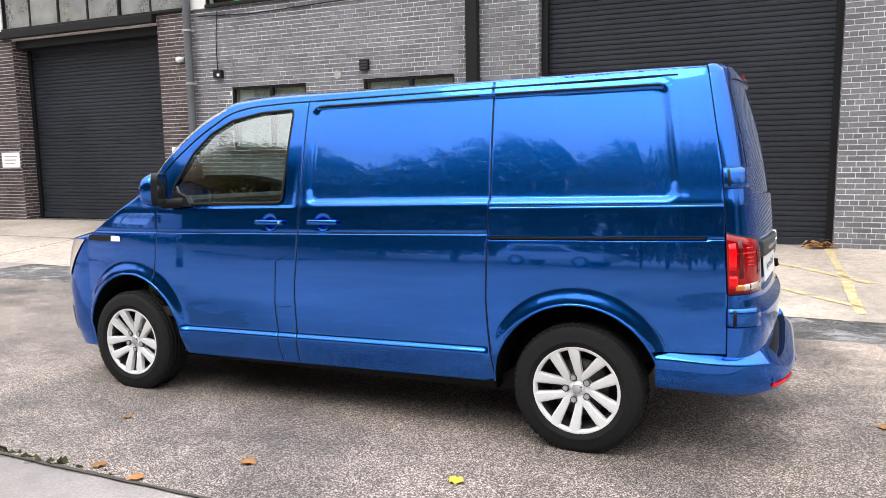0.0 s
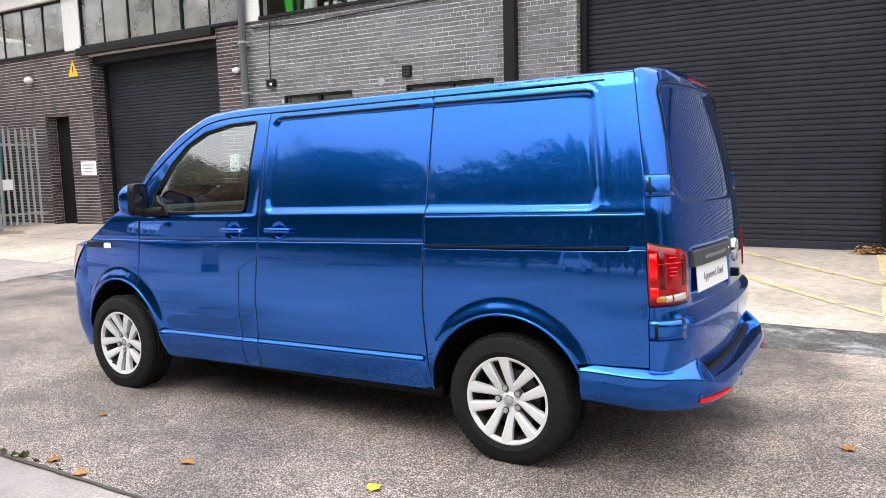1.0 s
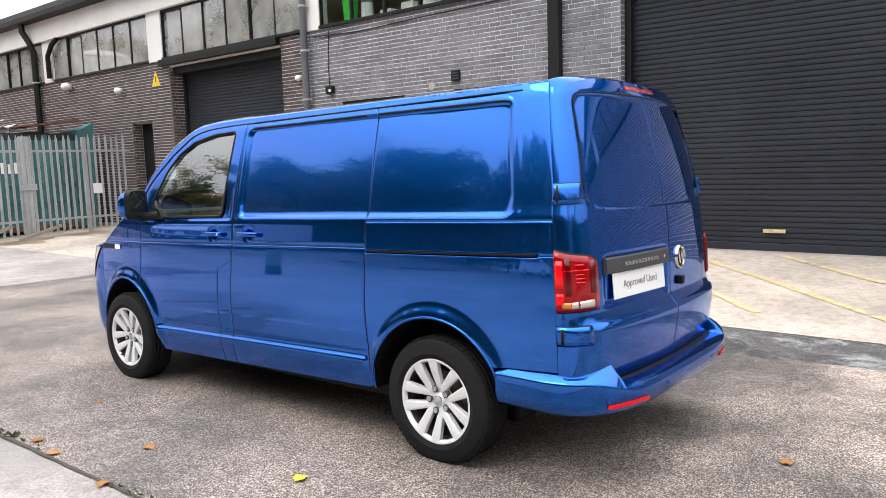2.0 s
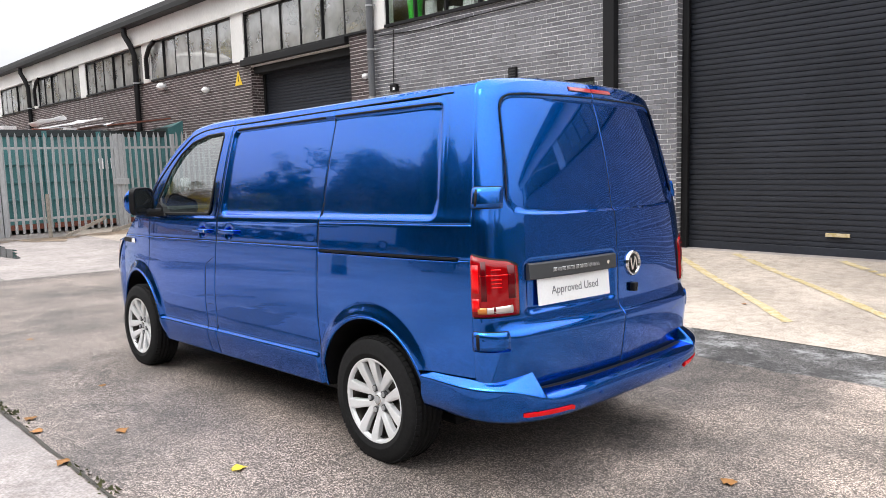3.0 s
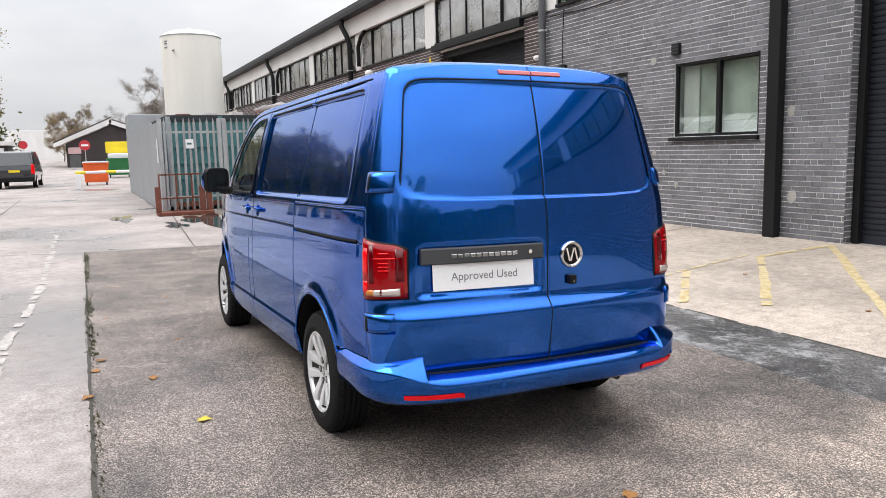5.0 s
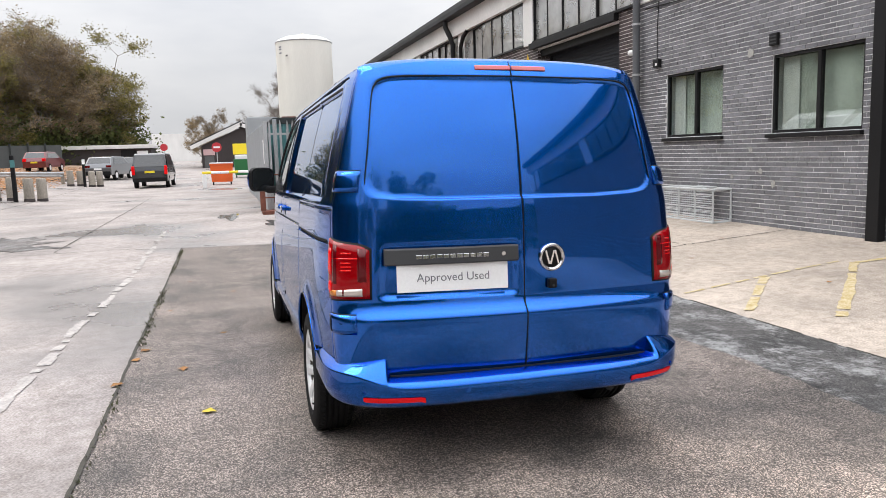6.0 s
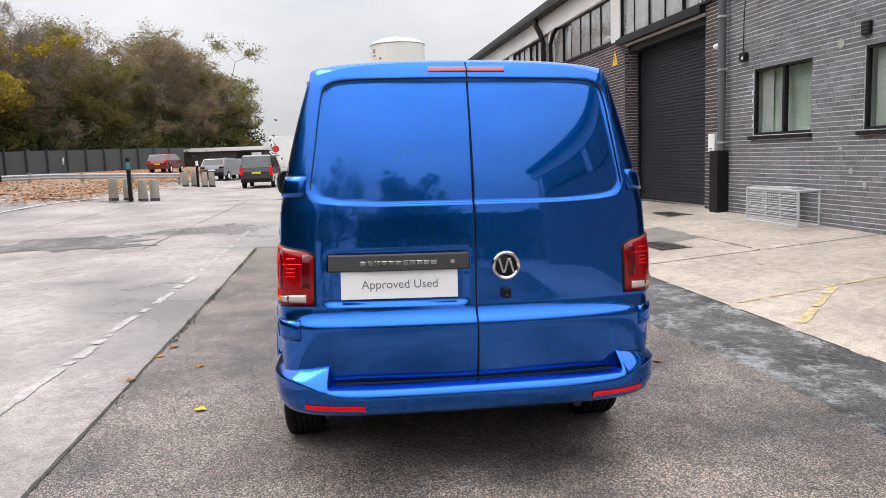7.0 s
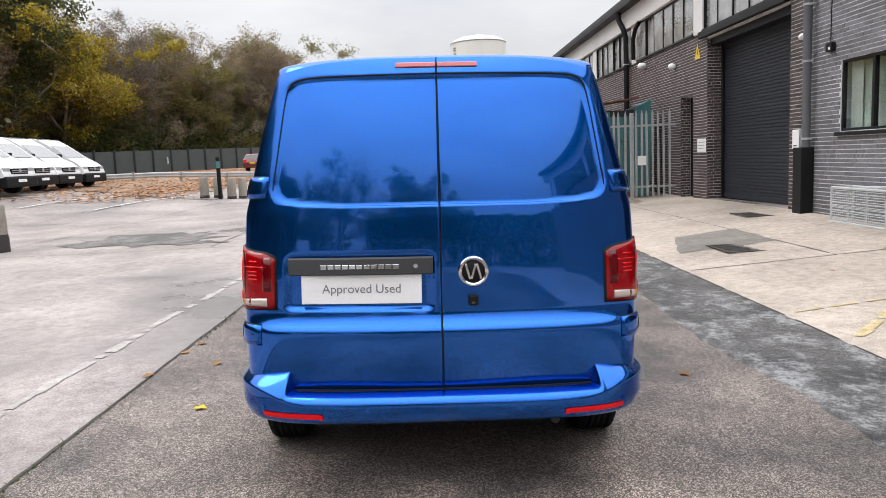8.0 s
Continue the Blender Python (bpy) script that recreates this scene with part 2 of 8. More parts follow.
def concrete_mat(name, base, wet=0.0):
    """Old yard concrete with blotches, dark spots and damp places."""
    m = bpy.data.materials.new(name)
    m.use_nodes = True
    n, l = m.node_tree.nodes, m.node_tree.links
    b = n["Principled BSDF"]
    geo = n.new("ShaderNodeNewGeometry")
    a, c, d, w = [n.new("ShaderNodeTexNoise") for _ in range(4)]
    for t, s, de, ro in ((a, 0.5, 8, 0.6), (c, 9, 6, 0.6), (d, 70, 3, 0.5), (w, 0.17, 6, 0.55)):
        t.inputs["Scale"].default_value, t.inputs["Detail"].default_value, t.inputs["Roughness"].default_value = s, de, ro
        l.new(geo.outputs["Position"], t.inputs["Vector"])
    rp = n.new("ShaderNodeValToRGB")
    rp.color_ramp.elements[0].position, rp.color_ramp.elements[0].color = 0.3, (*[x * 0.62 for x in base], 1)
    rp.color_ramp.elements[1].position, rp.color_ramp.elements[1].color = 0.64, (*[min(1, x * 1.15) for x in base], 1)
    l.new(a.outputs["Fac"], rp.inputs["Fac"])
    rp2 = n.new("ShaderNodeValToRGB")
    rp2.color_ramp.elements[0].position, rp2.color_ramp.elements[0].color = 0.28, (0.72, 0.7, 0.68, 1)
    rp2.color_ramp.elements[1].position, rp2.color_ramp.elements[1].color = 0.6, (1.05, 1.05, 1.05, 1)
    l.new(c.outputs["Fac"], rp2.inputs["Fac"])
    rp3 = n.new("ShaderNodeValToRGB")
    rp3.color_ramp.elements[0].position, rp3.color_ramp.elements[0].color = 0.3, (0.66, 0.65, 0.64, 1)
    rp3.color_ramp.elements[1].position, rp3.color_ramp.elements[1].color = 0.7, (1.2, 1.2, 1.2, 1)
    l.new(d.outputs["Fac"], rp3.inputs["Fac"])
    m1, m2, m3 = [n.new("ShaderNodeMixRGB") for _ in range(3)]
    for x in (m1, m2):
        x.blend_type = "MULTIPLY"
        x.inputs["Fac"].default_value = 1
    l.new(rp.outputs["Color"], m1.inputs["Color1"])
    l.new(rp2.outputs["Color"], m1.inputs["Color2"])
    l.new(m1.outputs["Color"], m2.inputs["Color1"])
    l.new(rp3.outputs["Color"], m2.inputs["Color2"])
    wr = n.new("ShaderNodeMapRange")
    wr.inputs["From Min"].default_value, wr.inputs["From Max"].default_value = 0.52, 0.62
    wr.inputs["To Max"].default_value = wet
    l.new(w.outputs["Fac"], wr.inputs["Value"])
    m3.inputs["Color2"].default_value = (*[x * 0.42 for x in base], 1)
    l.new(m2.outputs["Color"], m3.inputs["Color1"])
    l.new(wr.outputs["Result"], m3.inputs["Fac"])
    l.new(m3.outputs["Color"], b.inputs["Base Color"])
    rr = n.new("ShaderNodeMapRange")
    rr.inputs["From Max"].default_value = 1.0
    rr.inputs["To Min"].default_value, rr.inputs["To Max"].default_value = 0.8, 0.14
    l.new(wr.outputs["Result"], rr.inputs["Value"])
    l.new(rr.outputs["Result"], b.inputs["Roughness"])
    bp = n.new("ShaderNodeBump")
    bp.inputs["Strength"].default_value, bp.inputs["Distance"].default_value = 0.35, 0.004
    l.new(d.outputs["Fac"], bp.inputs["Height"])
    l.new(bp.outputs["Normal"], b.inputs["Normal"])
    return m


def metallic_paint(name, base, sharp, broad, share):
    """Metallic paint: flakes that scatter narrowly and broadly under a clear coat."""
    m = paint_mat(name, base, 1.0, sharp)
    n, l = m.node_tree.nodes, m.node_tree.links
    b = n["Principled BSDF"]
    b.inputs["Specular Tint"].default_value = (0.25, 0.6, 1.0, 1)
    b2 = n.new("ShaderNodeBsdfPrincipled")
    b2.inputs["Metallic"].default_value, b2.inputs["Roughness"].default_value = 1.0, broad
    b2.inputs["Specular Tint"].default_value = (0.1, 0.5, 1.0, 1)
    for q in (b, b2):
        q.inputs["Coat Weight"].default_value, q.inputs["Coat IOR"].default_value = 1.0, 1.42
    l.new(b.inputs["Coat Roughness"].links[0].from_socket, b2.inputs["Coat Roughness"])
    l.new(b.inputs["Base Color"].links[0].from_socket, b2.inputs["Base Color"])
    mix = n.new("ShaderNodeMixShader")
    mix.inputs["Fac"].default_value = share
    l.new(b.outputs[0], mix.inputs[1])
    l.new(b2.outputs[0], mix.inputs[2])
    l.new(mix.outputs[0], n["Material Output"].inputs["Surface"])
    return m


M_BLUE = metallic_paint("blue_metallic_paint", (0.0006, 0.108, 0.5), 0.045, 0.26, 0.5)
M_BLACK = mat("black_plastic", (0.008, 0.008, 0.009), 0.55, spec=0.22, var=0.2, fine=300, bump=0.1, dist=0.001)
M_GREYPL = mat("grey_plastic", (0.045, 0.047, 0.05), 0.55, var=0.15, fine=400, bump=0.15, dist=0.001)
M_INT = mat("interior_plastic", (0.02, 0.021, 0.022), 0.6, var=0.2, fine=200)
M_SEAT = mat("seat_cloth", (0.04, 0.042, 0.045), 0.9, var=0.25, fine=350, bump=0.3)
M_RUBBER = mat("tyre_rubber", (0.014, 0.014, 0.0145), 0.8, spec=0.15, var=0.25, fine=60, bump=0.15, dist=0.002)
M_ALLOY = mat("silver_alloy", (0.78, 0.79, 0.8), 0.36, metal=0.3, var=0.05, fine=120, bump=0.03, coat=0.4)
M_CHROME = mat("chrome", (0.75, 0.75, 0.76), 0.12, metal=1.0, var=0.05, bump=0)
M_DISC = mat("brake_steel", (0.12, 0.11, 0.1), 0.5, metal=0.8, var=0.3)
M_RED = paint_mat("red_lens", (0.27, 0.0006, 0.003), 0.0, 0.05, 0.35, flake=False)
M_RED2 = paint_mat("bright_red_lens", (0.8, 0.003, 0.006), 0.0, 0.1, 0.35, flake=False)
M_DKRED = paint_mat("dark_red_lens", (0.1, 0.0005, 0.003), 0.0, 0.05, 0.35, flake=False)
M_CLEAR = paint_mat("clear_lens", (0.6, 0.52, 0.47), 0.3, 0.2, flake=False)
for m_ in (M_RED, M_RED2, M_DKRED):
    m_.node_tree.nodes["Principled BSDF"].inputs["Specular IOR Level"].default_value = 0.2
    m_.node_tree.nodes["Principled BSDF"].inputs["Coat Weight"].default_value = 0.4
M_BRAKE = paint_mat("pale_red_lens", (0.42, 0.02, 0.03), 0.0, 0.2, 1.0, flake=False)
M_AMBER = paint_mat("amber_lens", (0.62, 0.2, 0.03), 0.2, 0.2, 0.6, flake=False)
M_WHITE = mat("white_plastic", (0.88, 0.88, 0.88), 0.4, var=0.04, fine=100, bump=0.02)
M_GREYTXT = mat("grey_print", (0.2, 0.2, 0.22), 0.6, var=0.05, bump=0)
M_VGLASS = glass_mat("vehicle_glass", (0.68, 0.8, 0.77), 0.32)
M_WINGLASS = glass_mat("window_glass", (0.86, 0.9, 0.88), 0.12)
M_STRIPGLASS = glass_mat("pale_strip_glass", (0.7, 0.72, 0.72), 0.34, 0.36)
M_ASPHALT = asphalt_mat("worn_asphalt", (0.024, 0.02, 0.018), (0.58, 0.51, 0.46), 0.55, brightened=(1.9, 5.6, 2.6, 1.45))
M_TAR = asphalt_mat("dark_tarmac", (0.012, 0.013, 0.014), (0.22, 0.22, 0.22), 0.7, 0.95)
M_CONC = concrete_mat("yard_concrete", (0.38, 0.34, 0.322), 0.85)
M_APRON = concrete_mat("apron_concrete", (0.52, 0.45, 0.385), 0.3)
M_YELLOW = mat("worn_yellow_paint", (0.62, 0.44, 0.1), 0.75, var=0.4, big=14, fine=60, tint=(0.46, 0.4, 0.29))
M_LINE = mat("worn_white_paint", (0.39, 0.36, 0.34), 0.75, var=0.32, big=9, fine=40)
M_CRACK = mat("joint_dirt", (0.06, 0.055, 0.045), 0.95, var=0.4, fine=30)
M_BRICK = mat("dark_painted_brick", (0.156, 0.156, 0.17), 0.68, var=0.32, big=1.6, fine=30, bump=0.4, rand=0.2)
M_BRICKB = mat("brown_engineering_brick", (0.07, 0.052, 0.052), 0.6, var=0.35, big=2, fine=30, bump=0.35, rand=0.42)
M_MORTARG = mat("grey_painted_mortar", (0.74, 0.74, 0.74), 0.9, var=0.3, big=1.3, fine=40, bump=0.3)
M_MORTAR = mat("pale_mortar", (0.62, 0.585, 0.57), 0.9, var=0.3, big=1.3, fine=40, bump=0.3)
M_SHUT = mat("black_shutter_paint", (0.019, 0.022, 0.03), 0.55, spec=0.4, var=0.3, big=0.9, fine=30, bump=0.05)
M_FRAME = mat("black_frame_paint", (0.01, 0.01, 0.011), 0.5, spec=0.25, var=0.2, bump=0.05)
M_PIPE = mat("grey_pipe_paint", (0.11, 0.115, 0.125), 0.5, var=0.15, bump=0.05)
M_WPANEL = mat("white_cladding", (0.74, 0.73, 0.71), 0.6, var=0.1, big=0.9, stretch=(1, 1, 0.3))
M_ROOF = mat("dark_roof_sheet", (0.05, 0.05, 0.052), 0.7, var=0.3, big=0.6)
M_CAGE = mat("pale_zinc_wire", (0.55, 0.57, 0.58), 0.6, metal=0.1, var=0.12, big=3)
M_GALV = mat("galvanised_steel", (0.42, 0.43, 0.44), 0.5, metal=0.35, var=0.2, big=2.5, stretch=(1, 1, 0.25))
M_TEAL = mat("teal_container_paint", (0.06, 0.185, 0.19), 0.55, var=0.25, big=1.2, stretch=(1, 1, 0.4))
M_GREYSH = mat("grey_sheet_steel", (0.36, 0.38, 0.4), 0.5, metal=0.2, var=0.14, big=1, stretch=(1, 1, 0.25))
M_RUST = mat("rusty_steel", (0.17, 0.06, 0.04), 0.85, var=0.45, big=6, fine=60, bump=0.3)
M_TANK = mat("cream_tank_paint", (0.72, 0.7, 0.64), 0.6, var=0.1, big=0.9, stretch=(1, 1, 0.12), fac=0.2)
M_SCRAP = mat("pale_scrap_sheet", (0.7, 0.7, 0.7), 0.6, var=0.3)
M_WOODPOST = mat("weathered_post", (0.3, 0.27, 0.23), 0.9, var=0.35, big=3, stretch=(1, 1, 0.3), bump=0.3)
M_GREEN = mat("green_bin", (0.02, 0.16, 0.05), 0.5, var=0.2)
M_YELBIN = mat("yellow_lid", (0.8, 0.62, 0.02), 0.5, var=0.1)
M_ORANGE = mat("orange_bin", (0.75, 0.12, 0.02), 0.5, var=0.15)
M_DKFENCE = mat("dark_green_fence", (0.025, 0.032, 0.034), 0.7, var=0.2)
M_DKWALL = mat("dark_brick_far", (0.045, 0.036, 0.036), 0.8, var=0.25, fine=20)
M_BARK = mat("bark", (0.22, 0.185, 0.155), 0.95, var=0.35, big=3, bump=0.3)
M_GRASS = mat("rough_ground", (0.075, 0.06, 0.035), 0.95, var=0.4, big=0.4)
M_LEAFLIT = mat("fallen_leaf", (0.3, 0.14, 0.04), 0.8, var=0.4, big=2, rand=0.4)
M_YLEAF = mat("yellow_leaf", (0.62, 0.48, 0.04), 0.7, var=0.2, rand=0.2)
M_WARN = mat("yellow_sign", (0.78, 0.52, 0.03), 0.5, var=0.08, bump=0)
M_ROOM = mat("pale_room_wall", (0.66, 0.68, 0.63), 0.8, var=0.15)
M_BRGREEN = mat("bright_green_plastic", (0.06, 0.7, 0.06), 0.4, var=0.1)
M_CARW = paint_mat("white_van_paint", (0.8, 0.8, 0.8), 0.0, 0.3, flake=False)
M_CARBLK = paint_mat("dark_grey_car_paint", (0.03, 0.032, 0.036), 0.4, 0.3, flake=False)
M_CARSIL = paint_mat("grey_car_paint", (0.13, 0.135, 0.145), 0.5, 0.3, flake=False)
M_CARRED = paint_mat("red_car_paint", (0.13, 0.006, 0.009), 0.2, 0.3, flake=False)
M_CARGLASS = paint_mat("tinted_car_glass", (0.015, 0.018, 0.02), 0.0, 0.08, flake=False)
M_CARGLASS.node_tree.nodes["Principled BSDF"].inputs["Coat IOR"].default_value = 1.7


M_SCREEN = paint_mat("windscreen_glass", (0.03, 0.034, 0.036), 0.0, 0.06, flake=False)
M_SCREEN.node_tree.nodes["Principled BSDF"].inputs["Coat IOR"].default_value = 3.0


def leaf_mat(name, a, b_):
    """Thin leaves that let part of the light through."""
    m = mat(name, a, 0.7, var=0.3, big=0.5, fine=6, bump=0, tint=b_, rand=0.45)
    n, l = m.node_tree.nodes, m.node_tree.links
    b = n["Principled BSDF"]
    tr, mix = n.new("ShaderNodeBsdfTranslucent"), n.new("ShaderNodeMixShader")
    mix.inputs["Fac"].default_value = 0.45
    l.new(b.inputs["Base Color"].links[0].from_socket, tr.inputs["Color"])
    l.new(b.outputs[0], mix.inputs[1])
    l.new(tr.outputs[0], mix.inputs[2])
    l.new(mix.outputs[0], n["Material Output"].inputs["Surface"])
    return m


M_LEAF = [leaf_mat("olive_leaves", (0.16, 0.15, 0.045), (0.25, 0.21, 0.065)), leaf_mat("brown_leaves", (0.2, 0.14, 0.072), (0.28, 0.205, 0.105)),
          leaf_mat("yellow_leaves", (0.42, 0.31, 0.025), (0.34, 0.28, 0.04)), leaf_mat("green_leaves", (0.06, 0.085, 0.03), (0.12, 0.135, 0.042)),
          leaf_mat("twigs", (0.2, 0.17, 0.145), (0.25, 0.215, 0.18))]


# ---- mesh helpers ----
def mesh_from(name, verts, faces, material, smooth=False):
    me = bpy.data.meshes.new(name)
    me.from_pydata([tuple(v) for v in verts], [], [tuple(f) for f in faces])
    if smooth:
        me.polygons.foreach_set("use_smooth", [True] * len(me.polygons))
    if material:
        me.materials.append(material)
    me.update()
    return me


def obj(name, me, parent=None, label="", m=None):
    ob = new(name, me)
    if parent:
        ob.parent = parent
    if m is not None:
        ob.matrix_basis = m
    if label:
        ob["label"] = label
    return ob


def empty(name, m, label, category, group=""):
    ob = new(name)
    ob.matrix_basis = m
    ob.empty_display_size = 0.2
    return tagged(ob, label, category, group)


def bm_mesh(name, bm, material, smooth=False):
    me = bpy.data.meshes.new(name)
    bmesh.ops.recalc_face_normals(bm, faces=bm.faces)
    bm.to_mesh(me)
    bm.free()
    if smooth:
        me.polygons.foreach_set("use_smooth", [True] * len(me.polygons))
    me.materials.append(material)
    return me


def part(name, bm, material, parent, label="", smooth=False):
    return obj(name, bm_mesh(name, bm, material, smooth), parent, label)


def box_into(bm, lo, hi, bevel=0.0, m=None):
    lo, hi = Vector(lo), Vector(hi)
    r = bmesh.ops.create_cube(bm, size=1.0)
    vs = r["verts"]
    for v in vs:
        v.co = Vector([(lo[i] + hi[i]) / 2 + v.co[i] * (hi[i] - lo[i]) for i in range(3)])
    if bevel:
        es = {e for v in vs for e in v.link_edges}
        out = bmesh.ops.bevel(bm, geom=list(es), offset=bevel, segments=2, affect="EDGES", profile=0.5)
        vs = [v for v in out["verts"]] if m else vs
    if m:
        for v in set(vs):
            v.co = m @ v.co
    return bm


def boxes(items, bevel=0.0):
    bm = bmesh.new()
    for lo, hi in items:
        box_into(bm, lo, hi, bevel)
    return bm


def cyl(bm, p, q, r1, r2=None, seg=12, caps=True):
    p, q = Vector(p), Vector(q)
    d = q - p
    m = Matrix.Translation((p + q) / 2) @ d.to_track_quat("Z", "Y").to_matrix().to_4x4()
    bmesh.ops.create_cone(bm, cap_ends=caps, segments=seg, radius1=r1, radius2=r1 if r2 is None else r2, depth=d.length, matrix=m)
    return bm


def lathe(profile, seg=48, axis="y"):
    """Turns (radius, along) pairs about the axis into verts and faces."""
    v, f = [], []
    k = len(profile)
    for i in range(seg):
        a = 2 * math.pi * i / seg
        for r, t in profile:
            v.append((r * math.cos(a), t, r * math.sin(a)) if axis == "y" else (r * math.cos(a), r * math.sin(a), t))
    for i in range(seg):
        j = (i + 1) % seg
        for n in range(k - 1):
            f.append((i * k + n, j * k + n, j * k + n + 1, i * k + n + 1))
    return v, f


def tube(points, r, seg=6, closed=False, flat=1.0):
    """A tube along points."""
    pts = [Vector(p) for p in points]
    v, f = [], []
    n = len(pts)
    for i, p in enumerate(pts):
        a = pts[(i - 1) % n] if closed or i else p
        b = pts[(i + 1) % n] if closed or i < n - 1 else p
        d = (b - a).normalized()
        side = d.cross(Vector((0, 1, 0.001))).normalized()
        up = side.cross(d).normalized()
        for k in range(seg):
            t = 2 * math.pi * k / seg
            v.append(p + side * (r * math.cos(t)) + up * (r * flat * math.sin(t)))
    for i in range(n if closed else n - 1):
        j = (i + 1) % n
        for k in range(seg):
            l = (k + 1) % seg
            f.append((i * seg + k, j * seg + k, j * seg + l, i * seg + l))
    return v, f


# ---- ground ----
def fade(v, a, b):
    t = min(1.0, max(0.0, (v - a) / (b - a)))
    return t * t * (3 - 2 * t)


def ground_z(x, y):
    """Height of the yard: a slight fall towards the tarmac strip, a rise to the building and to the far car park."""
    near = fade(x, -24, -11) * (1 - fade(x, 12, 30))
    if y <= 7.4:
        z = (0.03 - 0.02 * (max(y, 2.3) - 3.0)) * (1 - fade(-y, -2.3, 6.0)) if y < 2.3 else 0.03 - 0.02 * (y - 3.0)
    else:
        top = 0.16 + 0.008 * min(12.0, max(0.0, -x - 6))
        z = -0.058 + (top + 0.058) * min(1.0, (y - 7.4) / 4.0)
    z *= near
    z += 0.0085 * (max(-6.0, min(4.0, x)) + 0.865) * fade(x, -18, -10) * fade(y, 1, 2.5) * (1 - fade(y, 6, 7.4))
    far = min(0.8, 0.078 * max(0.0, -(y + 2.5)) * fade(-x, 16, 27)) + 0.011 * max(0.0, -x - 42)
    return z + min(1.35, far)


def axis_steps(lo, hi, marks, coarse, fine):
    out, v = [], lo
    while v < hi:
        out.append(v)
        near = min((max(0.0, a - v, v - b) for a, b in marks), default=0)
        v += fine if near < 1 else min(coarse, fine + near * 0.25)
    return out + [hi]


def sheet(name, xs, ys, lift, material, kind="structure", label="", category="", skip=None):
    v = [(x, y, ground_z(x, y) + lift) for x in xs for y in ys]
    k = len(ys)
    f = [(i * k + j, (i + 1) * k + j, (i + 1) * k + j + 1, i * k + j + 1) for i in range(len(xs) - 1) for j in range(k - 1)]
    return tagged(obj(name, mesh_from(name, v, f, material, True)), label, category, kind=kind)


def span(a, b, step):
    n = max(1, math.ceil((b - a) / step))
    return [a + (b - a) * i / n for i in range(n + 1)]


sheet("ground", axis_steps(-900, 900, [(-24, 8)], 60, 0.5), sorted(set(axis_steps(-900, 900, [(-4, 13)], 60, 0.5) + [2.33, 6.62, 7.4, 7.52])), 0.0, M_CONC,
      label="pale weathered yard concrete with damp patches", category="ground")
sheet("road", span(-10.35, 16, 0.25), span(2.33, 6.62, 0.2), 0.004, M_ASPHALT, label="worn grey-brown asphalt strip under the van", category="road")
sheet("road_2", span(-10.35, 16, 0.25), span(6.62, 7.4, 0.15) + [7.52], 0.006, M_TAR, label="patched black tarmac strip beside the concrete apron", category="road")
edge = random.Random(21)
for vert in bpy.data.objects["road_2"].data.vertices:
    if vert.co.y < 6.63:
        vert.co.y -= 0.05 + 0.045 * math.sin(vert.co.x * 1.7) + edge.uniform(0, 0.05)
sheet("pavement", span(-19.0, 16, 0.5), span(7.52, 11.42, 0.25), 0.005, M_APRON, label="pale concrete apron before the shutter doors", category="pavement")


def strip(name, pts, width, lift, material, label, category, ragged=0.0, gaps=0.0, seed=1):
    """A painted line or a joint that follows the ground."""
    rng = random.Random(seed)
    v, f = [], []
    for (x0, y0), (x1, y1) in zip(pts, pts[1:]):
        n = max(2, int(math.hypot(x1 - x0, y1 - y0) / 0.09))
        nx, ny = -(y1 - y0), x1 - x0
        d = math.hypot(nx, ny)
        nx, ny = nx / d, ny / d
        for i in range(n):
            if rng.random() < gaps:
                continue
            q = []
            for t, s in ((i, -1), (i + 1, -1), (i + 1, 1), (i, 1)):
                jit = math.sin(t * 12.9898 + s * 78.233 + seed * 37.7) * 437.5453 % 1
                w = width / 2 * s * (1 + ragged * (jit - 0.6) + ragged * math.sin(t * 0.23 + s + seed) * 0.4)
                x, y = x0 + (x1 - x0) * t / n + nx * w, y0 + (y1 - y0) * t / n + ny * w
                q.append((x, y, ground_z(x, y) + lift))
            f.append(tuple(range(len(v), len(v) + 4)))
            v += q
    return tagged(obj(name, mesh_from(name, v, f, material)), label, category, kind="structure")


def patch(name, corners, lift, material, label, wobble, n=16):
    """A repair with a slightly ragged outline that follows the ground; corners in order round it."""
    pv = []
    for i in range(n + 1):
        for j in range(n + 1):
            u, w = i / n, j / n
            edge_ = 1.0 if i in (0, n) or j in (0, n) else 0.3
            x, y = [(corners[0][c] * (1 - u) + corners[1][c] * u) * (1 - w) + (corners[3][c] * (1 - u) + corners[2][c] * u) * w for c in (0, 1)]
            x += wobble * edge_ * noise.noise(Vector((x * 2.3, y * 2.3, 1)))
            y += wobble * edge_ * noise.noise(Vector((x * 2.3, y * 2.3, 7)))
            pv.append((x, y, ground_z(x, y) + lift))
    k = n + 1
    pf = [(i * k + j, i * k + j + 1, (i + 1) * k + j + 1, (i + 1) * k + j) for i in range(n) for j in range(n)]
    return tagged(obj(name, mesh_from(name, pv, pf, material)), label, "pavement", kind="structure")


patch("pavement_patch", [(-9.05, 8.4), (-9.4, 9.55), (-7.7, 9.5), (-7.4, 7.92)], 0.0095, concrete_mat("grey_repair_concrete", (0.24, 0.22, 0.2), 0.5), "darker grey repair patch in the apron", 0.06)
patch("road_patch", [(-11.0, 0.2), (-13.6, -0.6), (-14.3, -2.7), (-12.0, -3.4)], 0.0085, asphalt_mat("broken_surface", (0.05, 0.047, 0.045), (0.34, 0.32, 0.31), 0.5, 0.6), "broken dark surface patch in the yard concrete", 0.7)
